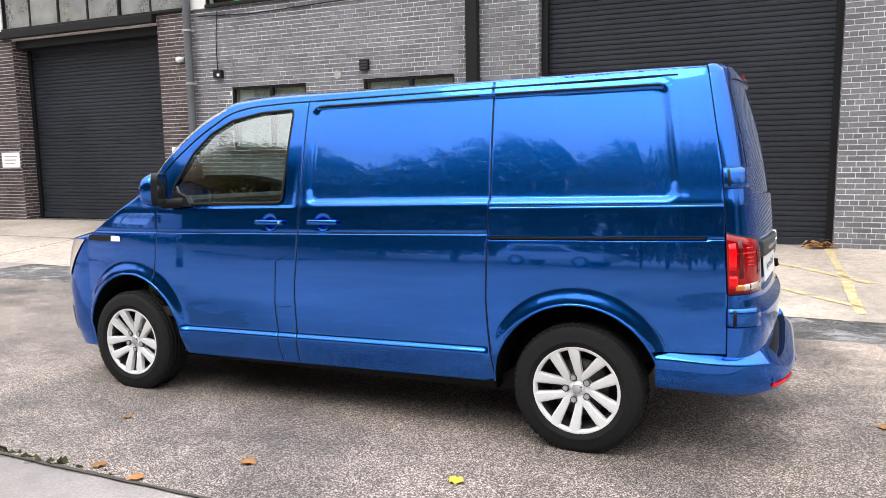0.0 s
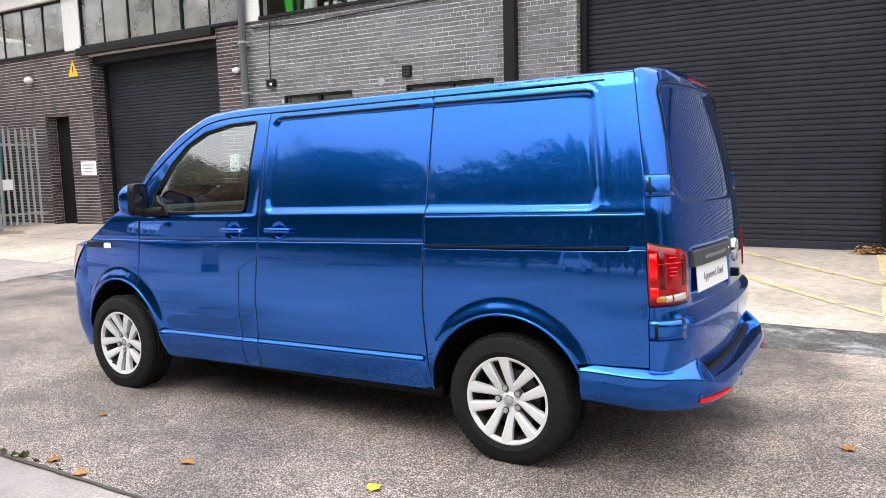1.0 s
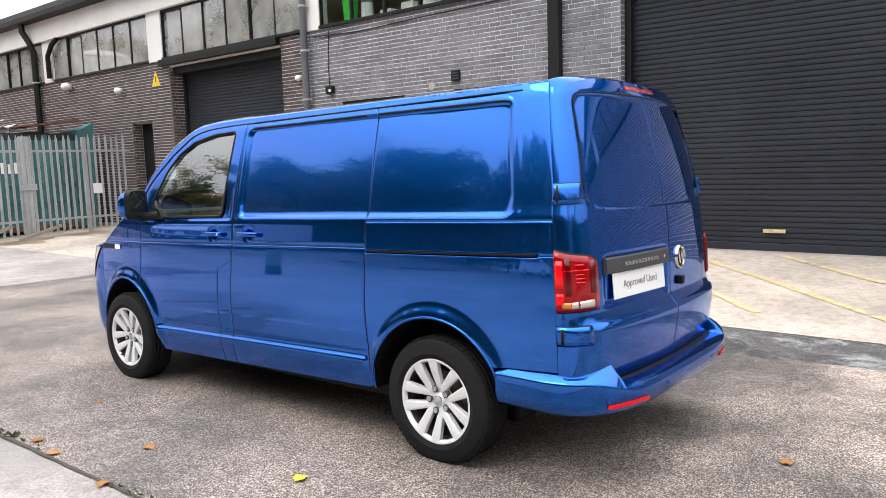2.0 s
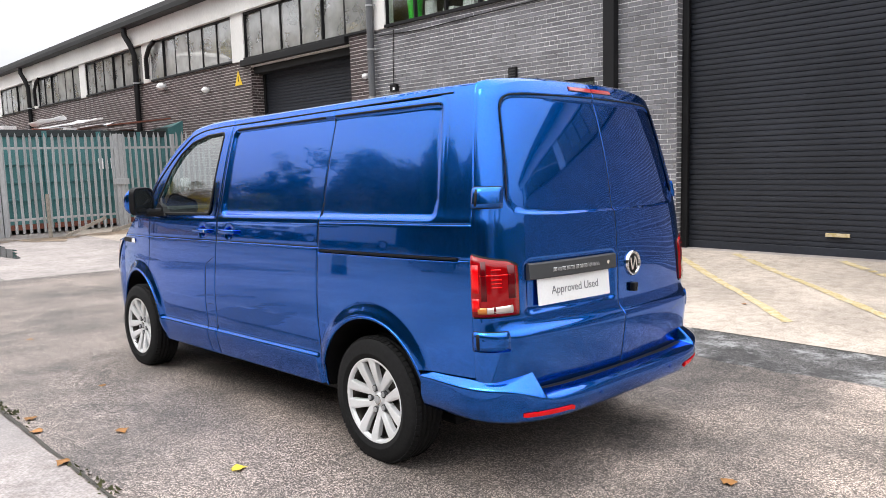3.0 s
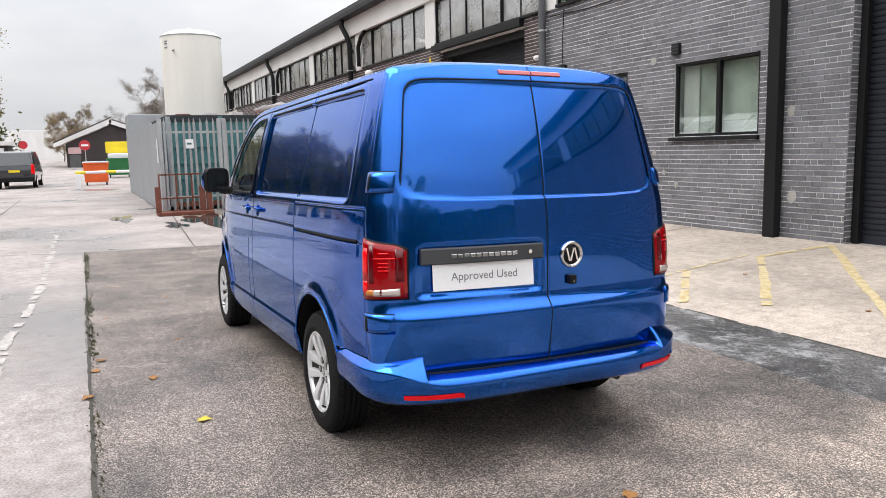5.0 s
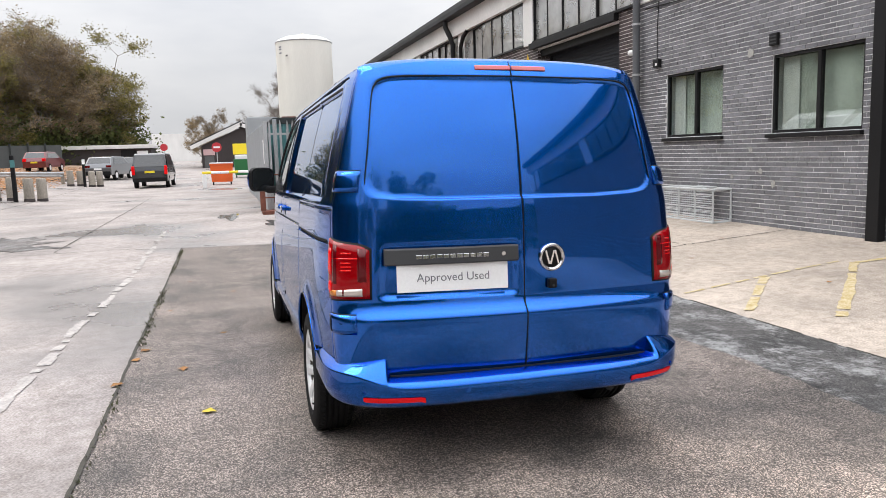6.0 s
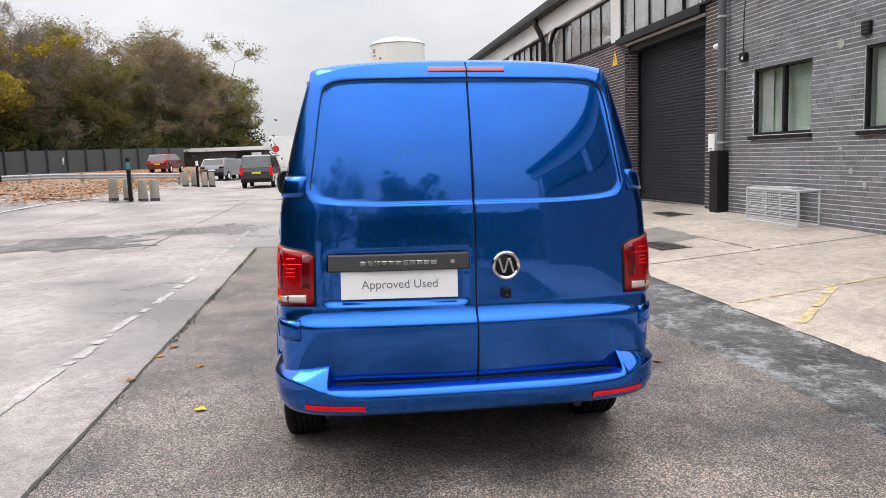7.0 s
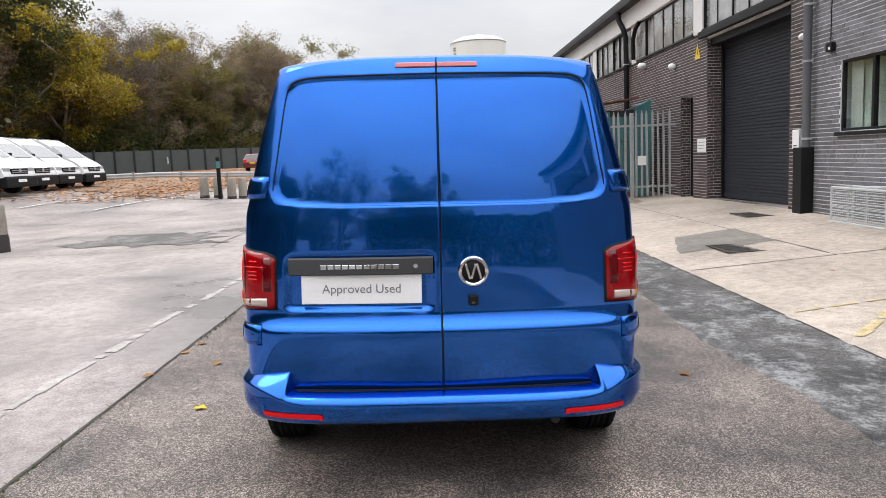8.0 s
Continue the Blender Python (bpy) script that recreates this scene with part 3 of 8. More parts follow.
# shallow puddles by the fence and in the yard
M_WATER = mat("standing_water", (0.05, 0.047, 0.043), 0.05, var=0.2, big=2.0, bump=0, roughvar=0.03, spec=0.6)
for n_, (cx, cy, ra, rb, sd) in enumerate(((-15.6, 5.0, 1.5, 0.45, 1), (-14.6, 4.2, 0.7, 0.2, 4), (-16.9, 3.2, 0.9, 0.25, 7))):
    pv = [(cx, cy, ground_z(cx, cy) + 0.008)]
    for k in range(48):
        a = k / 48 * 2 * math.pi
        r = 1 + 0.28 * math.sin(3 * a + sd) + 0.2 * math.sin(5 * a + 2 * sd) + 0.1 * math.sin(11 * a + sd)
        x, y = cx + ra * r * math.cos(a), cy + rb * r * math.sin(a)
        pv.append((x, y, ground_z(x, y) + 0.008))
    pf = [(0, 1 + k, 1 + (k + 1) % 48) for k in range(48)]
    tagged(obj("water", mesh_from("water", pv, pf, M_WATER)), "shallow rain puddle on the yard concrete", "puddle", kind="structure")
# brown mud washed along the foot of the fence
M_MUD = mat("damp_brown_mud", (0.16, 0.105, 0.065), 0.5, var=0.5, big=2.2, fine=20, tint=(0.24, 0.18, 0.13), roughvar=0.3)
mv, mf = [], []
for i in range(41):
    y = 4.6 + 5.6 * i / 40
    lo, hi = -17.55, -16.75 + 0.45 * math.sin(i * 0.55) + 0.2 * math.sin(i * 1.7 + 1)
    for j in range(7):
        x = lo + (hi - lo) * j / 6
        mv.append((x, y, ground_z(x, y) + 0.0065))
mf = [(i * 7 + j, (i + 1) * 7 + j, (i + 1) * 7 + j + 1, i * 7 + j + 1) for i in range(40) for j in range(6)]
tagged(obj("mud", mesh_from("mud", mv, mf, M_MUD)), "damp brown mud along the fence foot", "mud", kind="structure")
YEL = "worn yellow bay line painted on the apron"
for i, p in enumerate([[(-3.62, 10.05), (-1.88, 8.15)], [(-3.5, 11.2), (-0.5, 8.08)], [(-3.62, 10.05), (-3.5, 11.2)], [(-2.5, 11.25), (0.8, 8.05)], [(-1.1, 11.25), (1.0, 9.2)],
                       [(0.68, 11.3), (0.78, 7.8)], [(-3.6, 8.8), (-2.5, 7.68)], [(-3.45, 7.65), (-3.74, 9.4), (-3.8, 10.0)]]):
    strip("trim", p, 0.05 if i > 6 else 0.1, 0.011, M_YELLOW, YEL, "line marking", 0.45, 0.3 if i > 6 else 0.06, i + 3)
strip("trim", [(-13.5, 1.84), (-7.7, 1.85), (-5.9, 1.81), (-3.8, 1.72), (-1.4, 1.68), (6, 1.5)], 0.085, 0.006, M_LINE, "worn white line painted on the yard concrete", "line marking", 0.8, 0.22, 5)
JT = "dark open joint between concrete slabs"
for i, p in enumerate([[(-10.36, -14), (-10.33, 2.3)], [(-10.35, 2.33), (16, 2.33)], [(-10.35, 2.33), (-10.35, 6.6)], [(-10.4, 4.05), (-18.0, 4.45)], [(-18.5, -14), (-18.2, 4.2)],
                       [(-30, 0.2), (-10.4, 0.3)], [(-10.3, 7.52), (16, 7.52)], [(-6.0, 7.6), (-6.2, 11.4)], [(-11.5, 7.5), (-11.8, 11.4)], [(-18, 9.4), (-6.1, 9.5)], [(-10, -4.3), (-18, -4.0), (-27, -3.85), (-47, -4.4)]]):
    strip("joint", p, 0.024 if i == 1 else 0.022, 0.009, M_CRACK, JT, "joint", 0.6, 0.05, i + 20)
# loose weeds and grit along the slab edge
M_WEED = mat("moss_and_grit", (0.07, 0.075, 0.03), 0.95, var=0.5, big=4, fine=40)
rng = random.Random(4)
wv, wf = [], []
for i in range(1500):
    x, y = rng.uniform(-10, 2.5), 2.345 + rng.gauss(0, 0.02)
    if math.sin(x * 3.1) + math.sin(x * 1.3 + 1) < rng.uniform(-1.2, 1.4):
        continue
    s, a, z = rng.uniform(0.006, 0.02), rng.uniform(0, 6.3), ground_z(x, y) + 0.005
    k = len(wv)
    wv += [(x - s, y, z), (x + s, y + s, z), (x + math.cos(a) * s, y + math.sin(a) * s, z + s * rng.uniform(0.5, 1.8))]
    wf.append((k, k + 1, k + 2))
tagged(obj("moss", mesh_from("moss", wv, wf, M_WEED)), "moss and grit along the slab edge", "moss", kind="stuff")

# cast-iron drain covers in the apron
M_IRON = mat("cast_iron", (0.07, 0.065, 0.06), 0.7, metal=0.4, var=0.3)
for x, y in ((-7.35, 8.75), (-11.0, 10.6)):
    g = empty("drain_grate", pose(x, y, ground_z(x, y) + 0.006), "rusty cast-iron drain grate set in concrete", "drain", "drain grates")
    part("frame", boxes([((-0.42, -0.3, 0), (0.42, -0.26, 0.012)), ((-0.42, 0.26, 0), (0.42, 0.3, 0.012)), ((-0.42, -0.26, 0), (-0.38, 0.26, 0.012)), ((0.38, -0.26, 0), (0.42, 0.26, 0.012))]), M_IRON, g)
    bar = boxes([((-0.016, -0.26, 0.001), (0.016, 0.26, 0.01))])
    me = bm_mesh("bar", bar, M_IRON)
    for i in range(10):
        obj("bar", me, g, m=pose(-0.34 + i * 0.0755, 0, 0))


# ---- the long building ----
WY = 11.44          # plane of the brick face
STRIP0, STRIP1 = 4.35, 5.58
ROOF_Z = 6.3
X_W, X_E = -58.0, 14.4


def wall_rects(u0, u1, z0, z1, holes):
    """Splits a rectangle round its holes (u0, u1, z0, z1)."""
    cuts = sorted({u0, u1, *[h for q in holes for h in q[:2] if u0 < h < u1]})
    out = []
    for a, b in zip(cuts, cuts[1:]):
        zs = sorted([(q[2], q[3]) for q in holes if q[0] <= a + 1e-6 and q[1] >= b - 1e-6])
        z = z0
        for lo, hi in zs:
            if lo > z:
                out.append((a, b, z, lo))
            z = max(z, hi)
        if z < z1:
            out.append((a, b, z, z1))
    return out


def brick_cells(u0, u1, z0, z1, holes, rng, bond=0.0):
    """Bricks in stretcher bond with some headers: (ua, ub, za, zb)."""
    out = []
    course, row = 0.075, 0
    z = z0
    while z < z1 - 0.02:
        zt = min(z + 0.0645, z1)
        header = row % 6 == 3
        step = 0.1125 if header else 0.225
        u = u0 - (step * 0.5 if row % 2 else 0) - bond
        blocks = sorted([(q[0], q[1]) for q in holes if q[2] < zt - 0.01 and q[3] > z + 0.01])
        while u < u1:
            a, b = max(u, u0), min(u + step - 0.0075, u1)
            u += step
            segs = [(a, b)]
            for lo, hi in blocks:
                segs = [s for c, d in segs for s in ((c, min(d, lo)), (max(c, hi), d)) if s[1] - s[0] > 0.03]
            out += [(c, d, z, zt) for c, d in segs if d - c > 0.03]
        z += course
        row += 1
    return out


def brick_mesh(name, cells, place, rng, material, proud=0.006):
    v, f = [], []
    for a, b, z, t in cells:
        d = proud + rng.uniform(-0.0025, 0.0025)
        j = rng.uniform(-0.002, 0.002)
        k = len(v)
        e = 0.003
        for u, w, o in ((a, z, -0.004), (b, z, -0.004), (b, t, -0.004), (a, t, -0.004), (a + e / 2, z + e + j, d), (b - e / 2, z + e, d), (b - e / 2, t - e, d), (a + e / 2, t - e + j, d)):
            v.append(place(u, w, o))
        f += [(k + 4, k + 5, k + 6, k + 7), (k, k + 1, k + 5, k + 4), (k + 1, k + 2, k + 6, k + 5), (k + 2, k + 3, k + 7, k + 6), (k + 3, k, k + 4, k + 7)]
    return mesh_from(name, v, f, material)


def front(u, z, o):
    return (u, WY - o, z)


# openings in the south face
DOOR1 = (-15.65, -11.36, 0.0, 4.16)
DOOR2 = (-3.5, 0.74, 0.0, 4.7)
DOORW = (-17.62, -16.64, 0.0, 2.85)
WIN1 = (-9.58, -7.88, 1.66, 2.85)
WIN2 = (-6.69, -4.94, 1.65, 2.85)
HOLES = [DOOR1, DOOR2, DOORW, WIN1, WIN2]
rngb = random.Random(11)
solid = wall_rects(-10.62, X_E, -0.3, STRIP0, HOLES)
wall = tagged(obj("wall_north", bm_mesh("wall_north", boxes([((a, WY, z), (b, WY + 0.33, t)) for a, b, z, t in solid]), M_MORTARG)),
              "dark grey painted brick wall with paler mortar joints", "wall", kind="structure")
solid = wall_rects(X_W, -10.62, -0.3, STRIP0, HOLES)
wall_b = tagged(obj("wall_north_west", bm_mesh("wall_north_west", boxes([((a, WY, z), (b, WY + 0.33, t)) for a, b, z, t in solid]), M_MORTAR)),
                "dark brown brick wall with white mortar joints", "wall", kind="structure")


def base_z(x):
    return 0.145 + 0.008 * min(12.0, max(0.0, -x - 6))


pier_zone = (-4.46, -3.5)
cells_grey = brick_cells(-10.62, -3.5, 0.08, STRIP0, HOLES, rngb) + brick_cells(0.74, 14.4, 0.08, STRIP0, [], rngb)
near_cells = [c for c in cells_grey if c[0] >= pier_zone[0] and c[1] <= pier_zone[1] + 0.01 and c[2] < 4.0]
near_cells = [c for c in near_cells if c[1] - c[0] > 0.2][:290]
near_set = set(near_cells)
obj("brick_courses", brick_mesh("brick_courses", [c for c in cells_grey if c not in near_set], front, rngb, M_BRICK), wall, "dark grey painted bricks")["kind"] = "stuff"
cells_brown = brick_cells(-45, -15.65, 0.15, STRIP0, HOLES, rngb) + brick_cells(-11.36, -10.62, 0.12, STRIP0, HOLES, rngb)
obj("brick_courses", brick_mesh("brick_courses", cells_brown, front, rngb, M_BRICKB), wall_b, "dark brown bricks")["kind"] = "stuff"

# reveals of the two shutter openings, brick on their sides
for xr, y0, y1, mt, side in ((DOOR1[0], WY, WY + 0.44, M_BRICKB, 1), (DOOR2[0], WY, WY + 0.3, M_BRICK, 1), (DOOR1[1], WY, WY + 0.44, M_BRICKB, -1), (DOOR2[1], WY, WY + 0.3, M_BRICK, -1), (DOORW[0], WY, WY + 0.27, M_BRICKB, 1), (DOORW[1], WY, WY + 0.27, M_BRICKB, -1)):
    if y1 > WY + 0.33:
        tagged(obj("wall_return", bm_mesh("wall_return", boxes([((xr - (0.35 if side > 0 else 0), WY + 0.33, -0.3), (xr + (0 if side > 0 else 0.35), y1, 4.16))]), M_MORTAR)), "brick return beside the shutter", "wall", kind="structure")
    cs = brick_cells(y0, y1, 0.1, 2.85 if xr in DOORW else min(4.16, STRIP0), [], rngb, 0.06)
    obj("brick_courses", brick_mesh("brick_courses", cs, (lambda u, z, o, xr=xr, side=side: (xr + side * o, u, z)), rngb, mt), wall if mt is M_BRICK else wall_b)["kind"] = "stuff"


def roller_door(x0, x1, z0, z1, y, pitch, label):
    d = empty("roller_door", pose(0, 0, 0), label, "shutter door", "roller doors")
    prof = [(0.0, 0.0), (-0.008, pitch * 0.08), (-0.0125, pitch * 0.4), (-0.0115, pitch * 0.88), (0.002, pitch * 0.94), (0.001, pitch)]
    v, f = [], []
    for x in (0.0, x1 - x0):
        v += [(x, o, z) for o, z in prof]
    k = len(prof)
    f = [(i, i + 1, k + i + 1, k + i) for i in range(k - 1)]
    me = mesh_from("slat", v, f, M_SHUT)
    n = int((z1 - z0 - 0.12) / pitch)
    for i in range(n):
        obj("slat", me, d, m=pose(x0, y, z0 + 0.12 + i * pitch))
    part("bottom_rail", boxes([((x0, y - 0.03, z0), (x1, y + 0.03, z0 + 0.12))], 0.006), M_SHUT, d)
    for a, b in ((x0 - 0.02, x0 + 0.09), (x1 - 0.09, x1 + 0.02)):
        part("guide", boxes([((a, y - 0.07, z0), (b, y - 0.028, z1))], 0.006), M_FRAME, d)
    return d


d1 = roller_door(DOOR1[0], DOOR1[1], base_z(-14), 4.16, WY + 0.42, 0.076, "black steel roller shutter, closed, set deep in brick")
d2 = roller_door(DOOR2[0], DOOR2[1], 0.15, 4.7, WY + 0.27, 0.076, "large black steel roller shutter, closed")
part("latch", boxes([((-12.0, WY + 0.37, 0.4), (-11.84, WY + 0.39, 0.44)), ((-12.0, WY + 0.37, 0.34), (-11.84, WY + 0.39, 0.37))], 0.003), M_GALV, d1)
part("latch", boxes([((-1.45, WY + 0.215, 0.42), (-1.15, WY + 0.24, 0.47))], 0.004), M_YELLOW, d2, "yellow latch plate")
# lintel and steel jamb of the openings
for name, lo, hi in (("lintel", (DOOR1[0] + 0.02, WY + 0.08, 3.98), (DOOR1[1] - 0.02, WY + 0.38, 4.155)), ("lintel", (DOOR1[0] - 0.3, WY - 0.14, 4.19), (DOOR1[1] + 0.0, WY - 0.014, 4.35)), ("trim_jamb", (DOOR2[0] + 0.012, WY + 0.13, 0.1), (DOOR2[0] + 0.11, WY + 0.19, 4.7)),
                     ("lintel", (DOOR2[0] - 0.2, WY - 0.03, 4.7), (DOOR2[1] + 0.2, WY - 0.012, 4.85))):
    tagged(obj(name, bm_mesh(name, boxes([(lo, hi)], 0.008), M_FRAME)), "black painted steel over the shutter opening", "lintel", kind="structure")


M_NET = mat("grey_net_cloth", (0.56, 0.59, 0.54), 0.9, var=0.5, big=1.6, fine=60)


def casement(x0, x1, z0, z1):
    w = tagged(new("window_" + str(1 + len([o for o in bpy.data.objects if o.name.startswith("window_")]))), "two-pane black metal window in dark brick", "window", kind="structure")
    y0, y1, t = WY + 0.02, WY + 0.09, 0.044
    part("window_frame", boxes([((x0, y0, z0), (x0 + t, y1, z1)), ((x1 - t, y0, z0), (x1, y1, z1)), ((x0 + t, y0, z1 - t), (x1 - t, y1, z1)), ((x0 + t, y0, z0), (x1 - t, y1, z0 + t))], 0.005), M_FRAME, w)
    xm = x0 + (x1 - x0) * 0.535
    part("mullion", boxes([((xm - 0.035, y0 - 0.008, z0 + t), (xm + 0.035, y1, z1 - t))], 0.005), M_FRAME, w)
    part("window_sill", boxes([((x0 - 0.07, WY - 0.07, z0 - 0.075), (x1 + 0.03, WY + 0.09, z0 - 0.012))], 0.008), M_FRAME, w)
    for a, b in ((x0 + t, xm - 0.035), (xm + 0.035, x1 - t)):
        p = part("pane", boxes([((a, WY + 0.05, z0 + t), (b, WY + 0.056, z1 - t))]), M_WINGLASS, w)
        p.visible_shadow = False
    # the room behind: floor, back wall and blinds
    tagged(obj("wall_room", bm_mesh("wall_room", boxes([((x0 - 0.4, WY + 2.4, 0.8), (x1 + 0.4, WY + 2.5, 3.3)), ((x0 - 0.45, WY + 0.34, 0.8), (x0 - 0.4, WY + 2.4, 3.3)), ((x1 + 0.4, WY + 0.34, 0.8), (x1 + 0.45, WY + 2.4, 3.3)),
                                                         ((x0 - 0.4, WY + 0.34, 0.72), (x1 + 0.4, WY + 2.4, 0.8))]), M_ROOM)), "pale office wall behind the window", "wall", kind="structure")
    tagged(obj("ceiling", bm_mesh("ceiling", boxes([((x0 - 0.4, WY + 0.34, 3.3), (x1 + 0.4, WY + 2.4, 3.36))]), M_ROOM)), "pale office ceiling", "ceiling", kind="structure")
    bl = empty("roller_blind", pose(x0 + 0.08, WY + 0.14, z0 + 0.05), "pale half-open vertical blind behind the pane", "blind", "blinds")
    part("fabric", boxes([((0, 0, 0), (0.34, 0.012, z1 - z0 - 0.1))], 0.004), M_WPANEL, bl)
    nc = empty("net_curtain", pose(x0 + 0.4, WY + 0.17, z0 + 0.05), "grey-green net curtain hanging behind the pane", "curtain", "net curtains")
    v, f = [], []
    for k in range(49):
        xx = (x1 - x0 - 0.46) * k / 48
        v += [(xx, 0.006 * math.sin(k * 0.6), 0), (xx, 0.006 * math.sin(k * 0.6 + 0.5), z1 - z0 - 0.1)]
    f = [(2 * k, 2 * k + 2, 2 * k + 3, 2 * k + 1) for k in range(48)]
    obj("fabric", mesh_from("fabric", v, f, M_NET, True), nc)
    return w


casement(*WIN1)
casement(*WIN2)
pp = empty("paper_stack", pose(-5.4, WY + 0.16, WIN2[2] + 0.02), "white papers leaning on the inner window sill", "papers")
part("sheet", boxes([((-0.35, 0, 0.0), (0.42, 0.02, 0.2))]), M_WHITE, pp)
part("sheet", boxes([((0.15, 0.03, 0.0), (0.45, 0.06, 0.3))]), M_WHITE, pp)
tagged(obj("sill_inner", bm_mesh("sill_inner", boxes([((x0, WY + 0.1, z0 - 0.03), (x1, WY + 0.33, z0 + 0.015)) for x0, x1, z0, z1 in (WIN1, WIN2)]), M_WHITE)), "white inner window sill", "sill", kind="structure")

# personnel doorway, a dark recess
tagged(obj("door_1", bm_mesh("door_1", boxes([((DOORW[0], WY + 0.28, 0.1), (DOORW[1], WY + 0.33, 2.85))], 0.004), M_FRAME)), "black recessed steel door in brick", "door", kind="structure")

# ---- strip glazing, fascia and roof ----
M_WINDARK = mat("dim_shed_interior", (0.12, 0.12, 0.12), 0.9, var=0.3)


def glazing(x0, x1, n, idx):
    w = tagged(new("window_strip_" + str(idx)), "high-level strip window with dark glazing bars", "window", kind="structure")
    y0, y1 = WY - 0.01, WY + 0.07
    part("window_sill", boxes([((x0, WY - 0.07, STRIP0), (x1, WY + 0.1, STRIP0 + 0.06))], 0.006), M_FRAME, w)
    part("head", boxes([((x0, y0, STRIP1 - 0.06), (x1, y1, STRIP1))], 0.005), M_FRAME, w)
    bar = bm_mesh("glazing_bar", boxes([((-0.022, y0 - WY, STRIP0 + 0.06), (0.022, y1 - WY, STRIP1 - 0.06))], 0.004), M_FRAME)
    s = (x1 - x0) / n
    pane = bm_mesh("pane", boxes([((0.022, 0.03, STRIP0 + 0.06), (s - 0.022, 0.036, STRIP1 - 0.06))]), M_WINGLASS if idx >= 30 else M_STRIPGLASS)
    for i in range(n + 1):
        obj("glazing_bar", bar, w, m=pose(x0 + s * i, WY, 0))
    rg = random.Random(idx)
    for i in range(n):
        p = obj("pane", pane, w, m=pose(x0 + s * i, WY, 0, rg.uniform(-0.5, 0.5), 0, rg.uniform(-0.4, 0.4)))
        p.visible_shadow = False


posts = [-10.35, -16.2, -22.08, -27.98, -33.88, -39.75, -45.6, -51.5, -57.4]
for i, (a, b) in enumerate(zip(posts[1:], posts)):
    glazing(a + 0.32, b - 0.32 if i else b - 0.28, 6, i + 1)
east = [-10.08, -4.2, 1.7, 7.6, 13.5]
for i, (a, b) in enumerate(zip(east, east[1:])):
    glazing(a, b - 0.6, 6, 30 + i)
pb = boxes([((x - 0.32, WY - 0.04, STRIP0), (x + 0.32, WY + 0.2, STRIP1)) for x in posts[1:]] + [((-10.63, WY - 0.04, STRIP0), (-10.08, WY + 0.2, STRIP1))] + [((b - 0.6, WY - 0.04, STRIP0), (b, WY + 0.2, STRIP1)) for b in east[1:]])
tagged(obj("pillar", bm_mesh("pillar", pb, M_WPANEL)), "white cladding posts between the strip windows", "cladding", kind="structure")
tagged(obj("fascia", bm_mesh("fascia", boxes([((X_W, WY - 0.12, STRIP1), (X_E, WY + 0.3, ROOF_Z - 0.12))], 0.01), M_WPANEL)), "white fascia band under the gutter", "fascia", kind="structure")
tagged(obj("gutter", bm_mesh("gutter", boxes([((X_W, WY - 0.42, ROOF_Z - 0.12), (X_E, WY - 0.12, ROOF_Z + 0.06))], 0.02), M_FRAME)), "black eaves gutter along the roof", "gutter", kind="structure")
bm = bmesh.new()
rise = 3.2
vs = [bm.verts.new(p) for p in ((X_W, WY - 0.36, ROOF_Z + 0.06), (X_E, WY - 0.36, ROOF_Z + 0.06), (X_E, WY + 16, ROOF_Z + rise), (X_W, WY + 16, ROOF_Z + rise), (X_E, WY + 32, ROOF_Z + 0.06), (X_W, WY + 32, ROOF_Z + 0.06),
                                (X_W, WY - 0.36, ROOF_Z + 0.2), (X_E, WY - 0.36, ROOF_Z + 0.2), (X_E, WY + 16, ROOF_Z + rise + 0.14), (X_W, WY + 16, ROOF_Z + rise + 0.14), (X_E, WY + 32, ROOF_Z + 0.2), (X_W, WY + 32, ROOF_Z + 0.2))]
for q in ((0, 1, 2, 3), (3, 2, 4, 5), (6, 9, 8, 7), (9, 11, 10, 8), (0, 6, 7, 1), (1, 7, 8, 2), (2, 8, 10, 4), (0, 3, 9, 6), (3, 5, 11, 9), (4, 10, 11, 5)):
    bm.faces.new([vs[i] for i in q])
tagged(obj("roof", bm_mesh("roof", bm, M_ROOF)), "dark low-pitched sheet roof", "roof", kind="structure")
for nm, x in (("wall_west", X_W), ("wall_east", X_E - 0.3)):
    bm = bmesh.new()
    q = [(WY + 0.33, -0.3), (WY + 31.6, -0.3), (WY + 31.6, ROOF_Z), (WY + 16, ROOF_Z + rise - 0.05), (WY + 0.33, ROOF_Z)]
    a = [bm.verts.new((x, y, z)) for y, z in q]
    b = [bm.verts.new((x + 0.3, y, z)) for y, z in q]
    bm.faces.new(a)
    bm.faces.new(b[::-1])
    for i in range(5):
        j = (i + 1) % 5
        bm.faces.new((a[i], b[i], b[j], a[j]))
    tagged(obj(nm, bm_mesh(nm, bm, M_DKWALL)), "dark brick gable wall", "wall", kind="structure")
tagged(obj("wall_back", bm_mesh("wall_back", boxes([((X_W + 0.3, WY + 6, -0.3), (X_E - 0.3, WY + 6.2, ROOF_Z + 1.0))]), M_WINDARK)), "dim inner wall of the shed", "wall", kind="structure")


